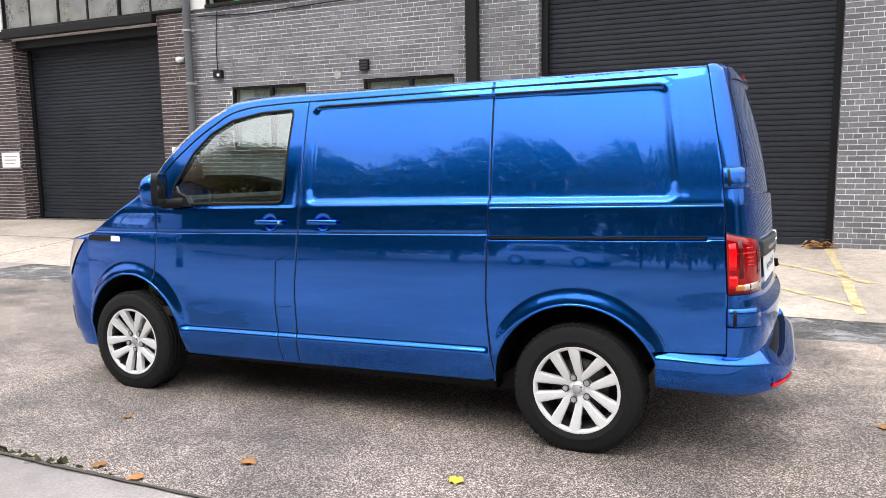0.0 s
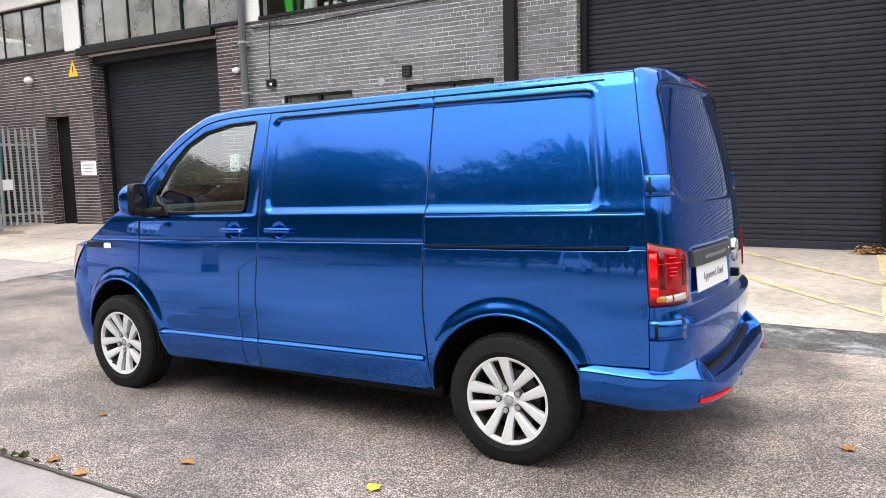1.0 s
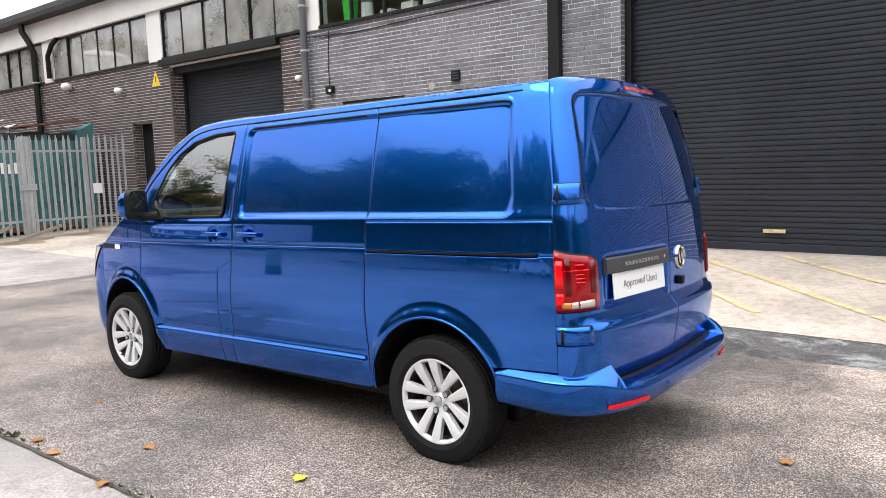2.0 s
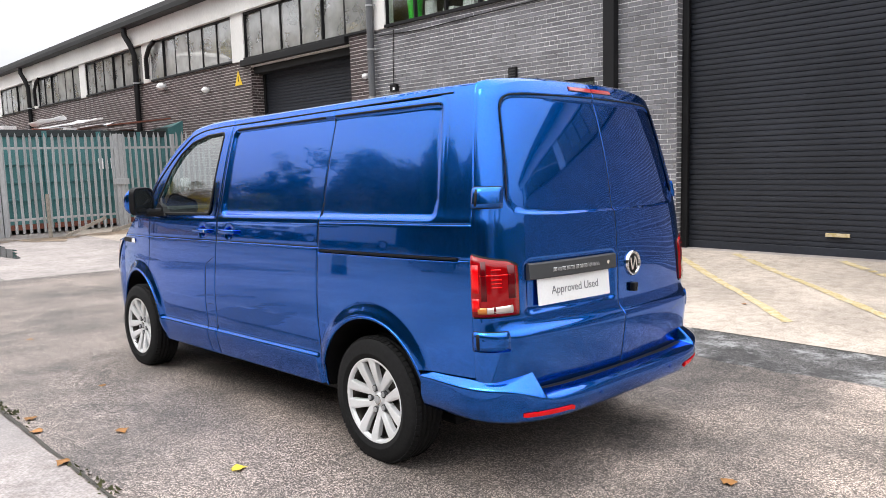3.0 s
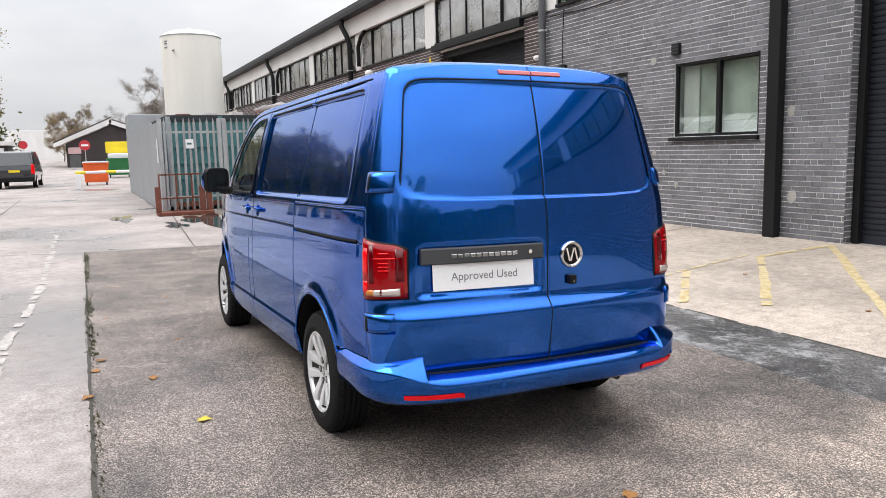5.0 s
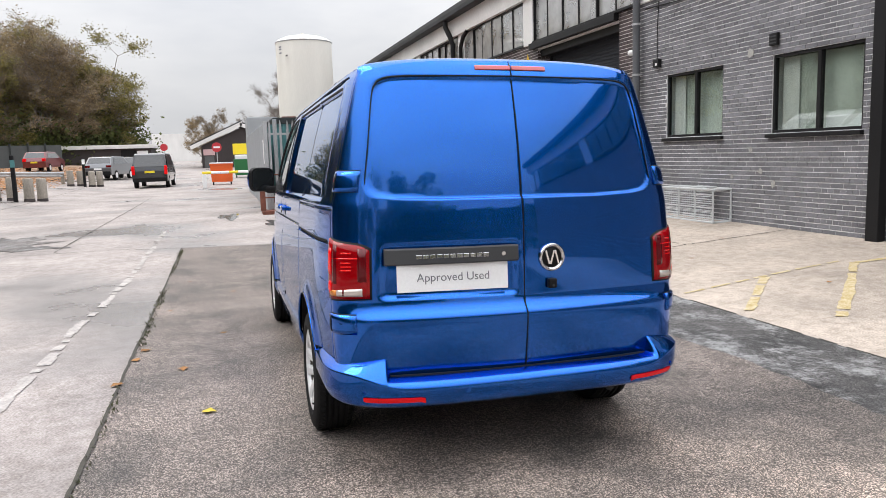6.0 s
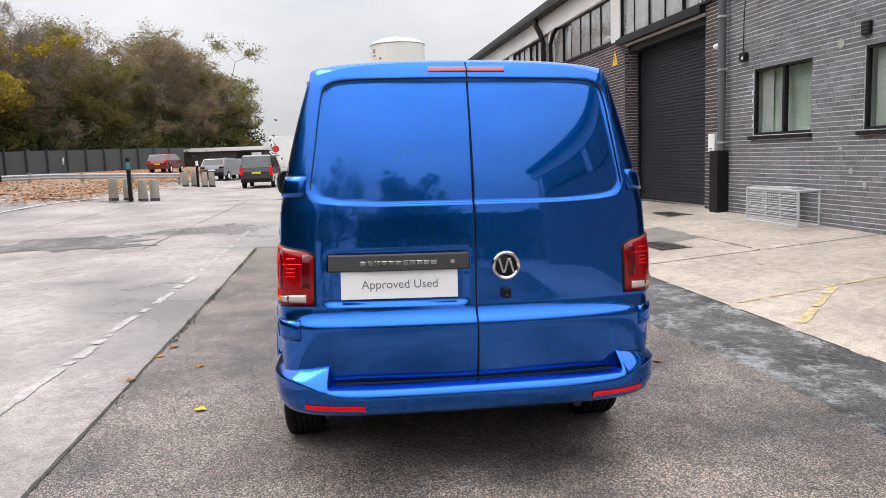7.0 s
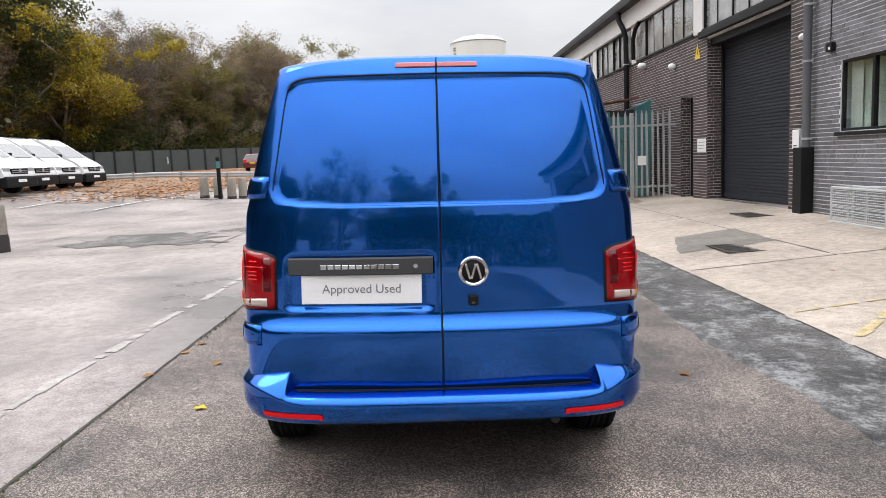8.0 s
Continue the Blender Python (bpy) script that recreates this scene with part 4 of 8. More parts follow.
def downpipe(name, pts, r, material, label, brackets=(), group=""):
    d = empty(name, pose(*pts[-1]), label, "downpipe", "downpipes")
    o = Vector(pts[-1])
    v, f = tube([Vector(p) - o for p in pts], r, 12)
    obj("pipe", mesh_from("pipe", v, f, material, True), d)
    for z in brackets:
        p = Vector((pts[-1][0], pts[-1][1], z)) - o
        bm = bmesh.new()
        cyl(bm, p - Vector((0, 0, 0.02)), p + Vector((0, 0, 0.02)), r + 0.014, seg=14)
        box_into(bm, p + Vector((-r - 0.07, 0.02, -0.015)), p + Vector((r + 0.07, 0.05, 0.015)))
        part("bracket", bm, M_GALV, d)
    return d


downpipe("downpipe", [(-10.47, WY - 0.13, 6.2), (-10.47, WY - 0.13, 1.36)], 0.075, M_PIPE, "grey round downpipe with steel brackets on the brick pier", (3.95, 2.95, 1.56, 4.85))
cs = empty("pipe_guard", pose(-10.55, WY - 0.01, base_z(-11)), "black steel guard box round the downpipe foot", "pipe guard")
part("casing", boxes([((-0.16, -0.24, 0), (0.16, -0.002, 1.22))], 0.012), M_FRAME, cs)
d = downpipe("downpipe", [(-4.58, WY - 0.1, 5.0), (-4.58, WY - 0.1, 0.17)], 0.03, M_FRAME, "flat black downpipe beside the brick pier")
part("casing", boxes([((-0.1, -0.06, -0.02), (0.1, 0.078, 5.2))], 0.01), M_FRAME, d)
for x in (-23.15, -34.95, -46.8):
    downpipe("downpipe", [(x + 0.1, WY - 0.3, ROOF_Z), (x + 0.1, WY - 0.3, 5.95), (x + 0.3, WY - 0.2, 5.6), (x + 0.35, WY - 0.12, 5.3), (x + 0.35, WY - 0.12, 0.3)], 0.09, M_FRAME, "black swan-neck downpipe from the gutter", (4.4,))
    downpipe("waste_pipe", [(x + 1.9, WY - 0.1, 5.55), (x + 1.6, WY - 0.14, 5.4), (x + 1.3, WY - 0.14, 5.1), (x + 1.25, WY - 0.12, 4.45)], 0.07, M_FRAME, "short black bent pipe beside the strip window")

# small fixtures on the wall
t = empty("warning_sign", pose(-16.29, WY - 0.014, 3.74), "yellow triangular warning sign on brick", "sign")
v = [(-0.2, 0, 0), (0.2, 0, 0), (0, 0, 0.4), (-0.2, -0.006, 0), (0.2, -0.006, 0), (0, -0.006, 0.4)]
obj("plate", mesh_from("plate", v, [(0, 1, 2), (5, 4, 3), (0, 3, 4, 1), (1, 4, 5, 2), (2, 5, 3, 0)], M_WARN), t)
part("mark", boxes([((-0.015, -0.009, 0.1), (0.015, -0.0065, 0.25))]), M_BLACK, t)
s = empty("notice_board", pose(-15.99, WY - 0.014, 1.36), "white notice plate with small grey print on brick", "sign")
part("plate", boxes([((-0.3, -0.008, 0), (0.3, 0, 0.34))], 0.003), M_WHITE, s)
for i in range(3):
    part("print_bar", boxes([((-0.2, -0.0115, 0.08 + i * 0.08), (0.12 + 0.05 * i, -0.0085, 0.1 + i * 0.08))]), M_GALV, s)
s = empty("meter_box", pose(-10.96, WY - 0.012, 1.38), "small white box on the brick pier", "box")
part("body", boxes([((-0.13, -0.07, 0), (0.13, 0, 0.36))], 0.012), M_WHITE, s)
part("slot", boxes([((-0.06, -0.074, 0.05), (0.06, -0.0705, 0.07))]), M_BLACK, s)


def flood(x, z, r):
    b = empty("bulkhead_lamp", pose(x, WY - 0.012, z), "white bulkhead lamp on brick, unlit", "lamp", "bulkhead lamps")
    bm = bmesh.new()
    bmesh.ops.create_uvsphere(bm, u_segments=16, v_segments=10, radius=r)
    bmesh.ops.scale(bm, vec=(1.0, 0.9, 0.75), verts=bm.verts)
    bmesh.ops.translate(bm, vec=(0, -r * 0.8, 0), verts=bm.verts)
    part("cover", bm, M_WHITE, b, smooth=True)
    part("back_plate", boxes([((-r * 0.9, -0.03, -r * 0.6), (r * 0.9, 0, r * 0.6))], 0.01), M_GALV, b)


flood(-20.9, 4.12, 0.15)
flood(-18.05, 3.77, 0.115)
flood(-10.76, 3.43, 0.08)
s = empty("alarm_box", pose(-9.84, WY - 0.012, 3.03), "small black junction box with a cable on brick", "box")
part("body", boxes([((-0.1, -0.08, 0), (0.1, 0, 0.15))], 0.01), M_FRAME, s)
part("lens", boxes([((0.0, -0.085, 0.03), (0.06, -0.0805, 0.08))], 0.002), M_WHITE, s)
v, f = tube([(-0.03, -0.02, 0.15), (-0.03, -0.02, 0.7), (0.02, -0.02, 1.25)], 0.009, 6)
obj("cable", mesh_from("cable", v, f, M_FRAME, True), s)
v, f = tube([(-10.3, WY - 0.03, 4.22), (-9.0, WY - 0.03, 4.16), (-7.6, WY - 0.03, 4.2), (-4.9, WY - 0.03, 4.26)], 0.012, 6)
tagged(obj("wall_cable", mesh_from("wall_cable", v, f, M_FRAME, True)), "thin black cable slung along the brick wall", "cable")
s = empty("air_vent", pose(-6.63, WY - 0.012, 2.99), "small dark square vent on brick", "vent")
part("body", boxes([((-0.09, -0.05, 0), (0.09, 0, 0.19))], 0.008), M_FRAME, s)
for i in range(3):
    part("slat", boxes([((-0.07, -0.056, 0.03 + i * 0.05), (0.07, -0.05, 0.05 + i * 0.05))]), M_GREYPL, s)
M_PATCH = mat("old_render_patch", (0.4, 0.39, 0.37), 0.9, var=0.3)
for x, z, r in ((-7.2, 2.96, 0.08), (-6.9, 1.05, 0.05), (-6.6, 0.85, 0.06), (-4.38, 1.95, 0.09), (-4.3, 0.75, 0.1), (-7.6, 0.95, 0.04), (-7.15, 1.4, 0.05)):
    bm = bmesh.new()
    rg = random.Random(int(x * 100))
    c = [bm.verts.new((x + math.cos(a) * r * rg.uniform(0.6, 1.1), WY - 0.0125, z + math.sin(a) * r * rg.uniform(0.6, 1.2))) for a in [k * 0.6283 for k in range(10)]]
    bm.faces.new(c)
    ext = bmesh.ops.extrude_face_region(bm, geom=bm.faces[:])
    bmesh.ops.translate(bm, vec=(0, 0.01, 0), verts=[e for e in ext["geom"] if isinstance(e, bmesh.types.BMVert)])
    tagged(obj("wall_patch", bm_mesh("wall_patch", bm, M_PATCH)), "pale mortar splash on the bricks", "patch", kind="structure")

# objects behind the first upper window
s = empty("plastic_tub", pose(-9.5, WY + 0.3, STRIP0 + 0.06), "bright green plastic tub behind the upper window", "tub")
bm = bmesh.new()
cyl(bm, (0, 0, 0), (0, 0, 0.5), 0.13, 0.17, 20)
part("body", bm, M_BRGREEN, s, smooth=False)
s = empty("storage_jar", pose(-9.03, WY + 0.3, STRIP0 + 0.06), "white plastic jar with blue lid behind the upper window", "jar")
bm = bmesh.new()
cyl(bm, (0, 0, 0), (0, 0, 0.34), 0.13, 0.12, 20)
part("body", bm, M_WHITE, s)
bm = bmesh.new()
cyl(bm, (0, 0, 0.34), (0, 0, 0.4), 0.125, 0.125, 20)
part("lid", bm, M_TEAL, s)
for i, x in enumerate((-8.55, -8.0, -7.45)):
    s = empty("box_file", pose(x, WY + 0.3, STRIP0 + 0.06), "pale box file behind the upper window", "box", "box files")
    part("body", boxes([((-0.15, 0, 0), (0.15, 0.2, 0.16 + 0.06 * i))], 0.01), M_WHITE, s)
tagged(obj("shelf_inner", bm_mesh("shelf_inner", boxes([((-10.05, WY + 0.1, STRIP0), (-4.9, WY + 0.6, STRIP0 + 0.055))]), M_WHITE)), "white shelf behind the upper window", "shelf", kind="structure")

# wire cage on the apron
cg = empty("wire_cage", pose(-9.1, WY - 0.2, base_z(-9) + 0.005), "galvanised wire mesh cage standing against the brick wall", "cage")
L, D, Hh = 1.5, 0.36, 0.56
bm = bmesh.new()
P = [(x, y, z) for x in (0, L) for y in (-D / 2, D / 2) for z in (0, Hh)]
for a in P:
    for b in P:
        if a < b and sum(abs(a[i] - b[i]) > 1e-6 for i in range(3)) == 1:
            cyl(bm, a, b, 0.02, seg=6)
for x in (L / 3, 2 * L / 3):
    cyl(bm, (x, -D / 2, 0), (x, -D / 2, Hh), 0.014, seg=6)
part("cage_frame", bm, M_CAGE, cg)
bm = bmesh.new()
for i in range(1, 27):
    x = L * i / 27
    cyl(bm, (x, -D / 2, 0), (x, -D / 2, Hh), 0.0035, seg=4)
for i in range(1, 14):
    z = Hh * i / 14
    cyl(bm, (0, -D / 2, z), (L, -D / 2, z), 0.006, seg=4)
part("mesh_panel", bm, M_CAGE, cg)
part("lid", boxes([((0.7, -0.13, Hh + 0.016), (1.2, 0.13, Hh + 0.04))], 0.004), M_CAGE, cg)
dl = empty("leaf_pile", pose(0.55, 11.36, ground_z(0.5, 11.36) + 0.006), "small heap of dead brown leaves by the shutter", "leaves")
v, f = [], []
rg = random.Random(8)
for i in range(90):
    x, y, z = rg.gauss(0, 0.08), rg.gauss(0, 0.05), abs(rg.gauss(0, 0.05))
    a, b, s = rg.uniform(0, 6.3), rg.uniform(-0.8, 0.8), rg.uniform(0.02, 0.045)
    k = len(v)
    v += [(x + s * math.cos(a + q) , y + s * math.sin(a + q), z + s * b * math.cos(q)) for q in (0, 1.57, 3.14, 4.71)]
    f.append((k, k + 1, k + 2, k + 3))
obj("leaves", mesh_from("leaves", v, f, M_LEAFLIT), dl)


# ---- the blue van ----
def smooth_table(xs, ys, sigma=0.018):
    g = np.linspace(xs[0] - 0.2, xs[-1] + 0.2, 2400)
    v = np.interp(g, xs, ys)
    step = g[1] - g[0]
    k = np.exp(-0.5 * (np.arange(-60, 61) * step / sigma) ** 2)
    k /= k.sum()
    w = np.convolve(np.pad(v, 60, mode="edge"), k, mode="valid")
    return lambda x: np.interp(x, g, w)


BELT = np.linspace(1.30, 1.80, 26)
half_w = smooth_table([0.26, 0.34, 0.42, 0.50, 0.58, 0.66, 0.74, 0.82, 0.90, 0.98, 1.05, 1.12, 1.22, 1.262, *BELT, 1.83, 1.87],
                      [0.858, 0.882, 0.899, 0.906, 0.9095, 0.9118, 0.9126, 0.912, 0.910, 0.9068, 0.903, 0.8985, 0.8915, 0.8795, *(0.8705 - 0.215 * (BELT - 1.3) - 0.09 * (BELT - 1.3) ** 2), 0.7285, 0.706], 0.016)
edge_z = smooth_table([-3.6, -3.46, -3.36, -3.1, -2.93, -2.84, -2.68, -2.45, -2.24, -2.05, -1.8, 1.0],
                      [0.99, 1.03, 1.083, 1.215, 1.295, 1.36, 1.555, 1.735, 1.84, 1.866, 1.872, 1.852], 0.035)
crown = smooth_table([-3.6, -3.46, -3.1, -2.93, -2.7, -2.35, -2.1, -1.5, 0.3, 0.7], [0.04, 0.07, 0.10, 0.14, 0.20, 0.14, 0.085, 0.06, 0.05, 0.035], 0.05)
gap0 = smooth_table([0.3, 0.6, 0.75, 0.95, 1.1, 1.9], [-2.80, -2.80, -2.79, -2.755, -2.75, -2.75], 0.03)
gapf = smooth_table([0.25, 0.40, 0.64, 0.90, 1.0, 1.9], [-1.775, -1.80, -1.822, -1.805, -1.80, -1.80], 0.02)
gap1 = smooth_table([0.25, 0.75, 0.95, 1.22, 1.9], [-1.668, -1.678, -1.655, -1.637, -1.657], 0.03)
gap2 = smooth_table([0.25, 0.42, 0.56, 0.74, 1.05, 1.24, 1.9], [-0.43, -0.448, -0.468, -0.478, -0.47, -0.466, -0.497], 0.03)
gapr = smooth_table([0.25, 0.80, 1.08, 1.36, 1.84, 1.95], [0.698, 0.697, 0.682, 0.661, 0.578, 0.56], 0.03)
RISE = np.linspace(1.27, 1.80, 24)
rear_x = smooth_table([0.40, 0.70, 0.728, 0.768, 0.95, 1.1, 1.2, *RISE, 1.86, 1.90], [0.897, 0.907, 0.905, 0.878, 0.877, 0.869, 0.860, *(0.851 - 0.12 * (RISE - 1.27) - 0.2 * (RISE - 1.27) ** 2), 0.702, 0.665], 0.012)
nose_x = smooth_table([0.2, 0.4, 0.7, 0.9, 1.02, 1.1], [-3.80, -3.86, -3.885, -3.85, -3.78, -3.74], 0.03)


def taper(x):
    return 0.034 * np.clip((x - 0.27) / 0.43, 0, 1.2) ** 2 + 0.10 * np.clip((-2.4 - x) / 1.1, 0, 1.3) ** 2


def rake(P):
    Q = np.array(P, float)
    Q[..., 2] += 0.017 * (Q[..., 0] + 1.5)
    return Q


def rpoly(x, z, pts, r):
    """Signed distance to a polygon with rounded corners (negative inside)."""
    p = np.array(pts, float)
    c = p.mean(0)
    # shrink every edge by r, then grow again
    n = len(p)
    e = []
    for i in range(n):
        a, b = p[i], p[(i + 1) % n]
        t = (b - a) / np.linalg.norm(b - a)
        nn = np.array([t[1], -t[0]])
        if np.dot(nn, c - a) > 0:
            nn = -nn
        e.append((a - nn * r, b - a, nn))
    q = []
    for i in range(n):
        (a, d, _), (b, g, _) = e[i - 1], e[i]
        s = np.linalg.solve(np.array([d, -g]).T, b - a)
        q.append(a + d * s[0])
    q = np.array(q)
    d2 = np.full(np.shape(x), 1e9)
    inside = np.zeros(np.shape(x), bool)
    for i in range(n):
        a, b = q[i - 1], q[i]
        ex, ez = b - a
        wx, wz = x - a[0], z - a[1]
        t = np.clip((wx * ex + wz * ez) / (ex * ex + ez * ez), 0, 1)
        d2 = np.minimum(d2, (wx - ex * t) ** 2 + (wz - ez * t) ** 2)
        cond = ((a[1] <= z) & (b[1] > z)) | ((b[1] <= z) & (a[1] > z))
        with np.errstate(divide="ignore", invalid="ignore"):
            xi = a[0] + (z - a[1]) / (b[1] - a[1] if b[1] != a[1] else 1e-9) * (b[0] - a[0])
        inside ^= cond & (x < xi)
    return np.where(inside, -np.sqrt(d2), np.sqrt(d2)) - r


def sstep(v, a, b):
    t = np.clip((v - a) / (b - a), 0, 1)
    return t * t * (3 - 2 * t)


GLASS = [(-2.60, 1.25), (-1.768, 1.25), (-1.752, 1.797), (-1.99, 1.792), (-2.21, 1.756), (-2.36, 1.682), (-2.48, 1.57), (-2.62, 1.355)]
PANEL1 = [(-1.588, 1.236), (-0.40, 1.233), (-0.40, 1.796), (-1.607, 1.806)]
PANEL2 = [(-0.52, 1.233), (0.468, 1.229), (0.446, 1.40), (0.388, 1.783), (-0.52, 1.796)]
ARCH_R, ARCH_F = ((-0.008, 0.30), 0.43), ((-3.0, 0.345), 0.453)


def side_relief(x, z):
    f = np.zeros_like(x)
    groove = lambda d, w, dep: -dep * np.exp(-(d / w) ** 2)
    f += groove(x - gap0(z), 0.0042, 0.006) * (z < 1.24) * (z > 0.6)
    f += groove(x - gap1(z), 0.0042, 0.006)
    f += groove(x - gap2(z), 0.0042, 0.006)
    f += groove(x - gapr(z), 0.005, 0.006)
    # lower rear edge of the front door and the filler flap
    f += groove(x - gapf(z), 0.0042, 0.006) * (z < 0.905)
    # crease, ledge, rail, waist joint
    f += groove(z - 1.075, 0.006, 0.004) * (x < gap2(z) + 0.01)
    f += 0.018 * (1 - sstep(z, 0.452, 0.485)) * sstep(x, -2.62, -2.5) * (1 - sstep(x, -0.476, -0.468))
    rail = sstep(x, -0.466, -0.46) * (1 - sstep(x, 0.592, 0.598))
    f -= 0.022 * rail * np.clip(1 - np.abs(z - 1.054) / 0.011, 0, 1) ** 0.5
    f += groove(z - 1.054, 0.004, 0.006) * (x > 0.595)
    f += groove(z - 1.2125, 0.0038, 0.003) * (x > gap2(z)) * (x < gapr(z))
    # pressed panels
    for pp_, m in ((PANEL1, x < gap2(z)), (PANEL2, x >= gap2(z))):
        s = rpoly(x, z, pp_, 0.045)
        wide = 0.013 + 0.02 * (1 - sstep(z, 1.27, 1.33))
        f -= 0.018 * (1 - sstep((s - 0.001) / wide, -1.0, 0.0)) * m
        f -= 0.004 * np.exp(-((s - 0.03) / 0.006) ** 2) * m * sstep(z, 1.2, 1.3)
    # shoulder under the door window
    f -= 0.009 * sstep(z, 1.222, 1.236) * (1 - sstep(z, 1.3, 1.5)) * sstep(x, -2.7, -2.6) * (1 - sstep(x, -1.7, -1.66))
    # wheel-arch flares
    for (c, r), w in ((ARCH_R, 0.095), (ARCH_F, 0.1)):
        d = np.hypot(x - c[0], z - c[1]) - r
        f += 0.022 * (1 - sstep(d, 0.004, w * 0.85)) * (d > -0.05) * sstep(z, 0.3, 0.45)
    # handle bowls
    for hx in (-1.845, -1.475):
        s = np.hypot((x - hx) / 1.0, (z - 1.13) / 0.95)
        f -= 0.02 * (1 - sstep(s, 0.0, 0.058))
    return f


def cluster(n, length):
    base = list(np.linspace(0, 1, n + 1))
    for o in (0.0022, 0.0045, 0.007, 0.0105):
        base += [o / length, 1 - o / length]
    return np.array(sorted(set(round(b, 6) for b in base)))


rows = list(np.arange(0.305, 1.83, 0.0135))
for c, os in ((1.075, (-0.012, -0.008, -0.005, -0.0025, 0, 0.0025, 0.005, 0.008, 0.012)), (1.054, (-0.013, -0.011, -0.009, -0.006, 0, 0.006, 0.009, 0.011)), (1.2125, (-0.006, -0.003, 0, 0.003, 0.006)), (0.64, (-0.006, -0.003, 0, 0.003, 0.006)),
              (1.249, (-0.012, -0.008, -0.004, 0, 0.004, 0.008, 0.012, 0.016)), (1.795, (-0.02, -0.014, -0.008, -0.004, 0, 0.004, 0.008, 0.012)), (0.47, (-0.018, -0.012, -0.006, 0, 0.006, 0.012)), (1.85, (-0.012, -0.006, 0, 0.006))):
    rows += [c + o for o in os]
rows = sorted(rows)
zr = [rows[0]]
for r_ in rows[1:]:
    if r_ - zr[-1] > 0.0018:
        zr.append(r_)
zr = np.array([z for z in zr if z < 1.852] + [1.86, 1.88])


def side_columns(z):
    """x positions along one row that follow the door gaps."""
    keys = [np.full_like(z, -3.46), gap0(z), gapf(z), gap1(z), gap2(z), gapr(z)]
    cols = []
    for a, b in zip(keys, keys[1:]):
        ln = float(np.mean(b - a))
        for t in cluster(max(3, int(ln / 0.0145)), ln)[(0 if not cols else 1):]:
            cols.append(a + (b - a) * t)
    return np.array(cols)


X_side = side_columns(zr)                       # (nu, nv)
Z_side = np.minimum(np.repeat(zr[None, :], X_side.shape[0], 0), edge_z(X_side))


def snap(X, Z, sd, h):
    """Moves points that lie near a cutting curve onto it."""
    e = 1e-4
    s = sd(X, Z)
    gx, gz = (sd(X + e, Z) - s) / e, (sd(X, Z + e) - s) / e
    g = np.maximum(gx * gx + gz * gz, 1e-6)
    m = np.abs(s) < h
    return np.where(m, X - s * gx / g, X), np.where(m, Z - s * gz / g, Z)


cut_r = lambda x, z: np.hypot(x - ARCH_R[0][0], z - ARCH_R[0][1]) - ARCH_R[1]
cut_f = lambda x, z: np.hypot(x - ARCH_F[0][0], z - ARCH_F[0][1]) - ARCH_F[1]
cut_g = lambda x, z: rpoly(x, z, GLASS, 0.035)
for fn in (cut_r, cut_f, cut_g):
    X_side, Z_side = snap(X_side, Z_side, fn, 0.0075)
Y_base = -(half_w(Z_side) - taper(X_side))
REL = side_relief(X_side, Z_side)
# relief acts along the outward normal
ny = -np.ones_like(Y_base)
dz = 1e-3
slope = (half_w(Z_side + dz) - half_w(Z_side - dz)) / (2 * dz)
nl = np.sqrt(1 + slope ** 2)
P_side = np.stack([X_side, Y_base - REL / nl, Z_side - REL * slope / nl], -1)
cx = 0.25 * (X_side[:-1, :-1] + X_side[1:, :-1] + X_side[:-1, 1:] + X_side[1:, 1:])
cz = 0.25 * (Z_side[:-1, :-1] + Z_side[1:, :-1] + Z_side[:-1, 1:] + Z_side[1:, 1:])
hgt = np.maximum(np.abs(Z_side[:-1, 1:] - Z_side[:-1, :-1]), np.abs(Z_side[1:, 1:] - Z_side[1:, :-1]))
keep = (cut_r(cx, cz) > 0) & (cut_f(cx, cz) > 0) & (cut_g(cx, cz) > 0) & (hgt > 1e-5)
# the bumper takes over behind the rear wheel
keep &= ~((cx > 0.2) & (cz < 0.52))


def cells_mesh(name, P, mask, material, flip=False):
    nu, nv = P.shape[:2]
    I = np.argwhere(mask)
    a = I[:, 0] * nv + I[:, 1]
    quads = np.stack([a, a + nv, a + nv + 1, a + 1], 1)
    if flip:
        quads = quads[:, ::-1]
    used, inv = np.unique(quads, return_inverse=True)
    return mesh_from(name, rake(P.reshape(-1, 3)[used]), inv.reshape(-1, 4), material, True)


van = empty("van", pose(-0.865, 4.38, 0.004, -1.146, -0.544, 0), "metallic blue panel van with silver alloy wheels, parked on asphalt", "van")
which = {
    "front_wing": cx < gap0(cz),
    "front_door": (cx >= gap0(cz)) & ((cx < gapf(cz)) | ((cx < gap1(cz)) & (cz > 0.905 + (cx - gapf(cz)) * 0.45))),
    "filler_flap": (cx >= gapf(cz)) & (cx < gap1(cz)) & (cz <= 0.905 + (cx - gapf(cz)) * 0.45) & (cz > 0.64),
    "door_pillar": (cx >= gapf(cz)) & (cx < gap1(cz)) & (cz <= 0.64),
    "sliding_door": (cx >= gap1(cz)) & (cx < gap2(cz)),
    "rear_quarter": cx >= gap2(cz),
}
van_parts = {}
for side in (1, -1):
    P = P_side * np.array([1, side, 1])
    for nm, m in which.items():
        van_parts[nm, side] = obj(nm, cells_mesh(nm, P, m & keep, M_BLUE, flip=side < 0), van)


def side_point(x, z, out=0.0, side=1):
    """A point on the van's side, out metres proud of it."""
    y = -(half_w(z) - taper(x))
    q = rake(np.array([x, float(y) - out, z]))
    return Vector((q[0], q[1] * side, q[2]))


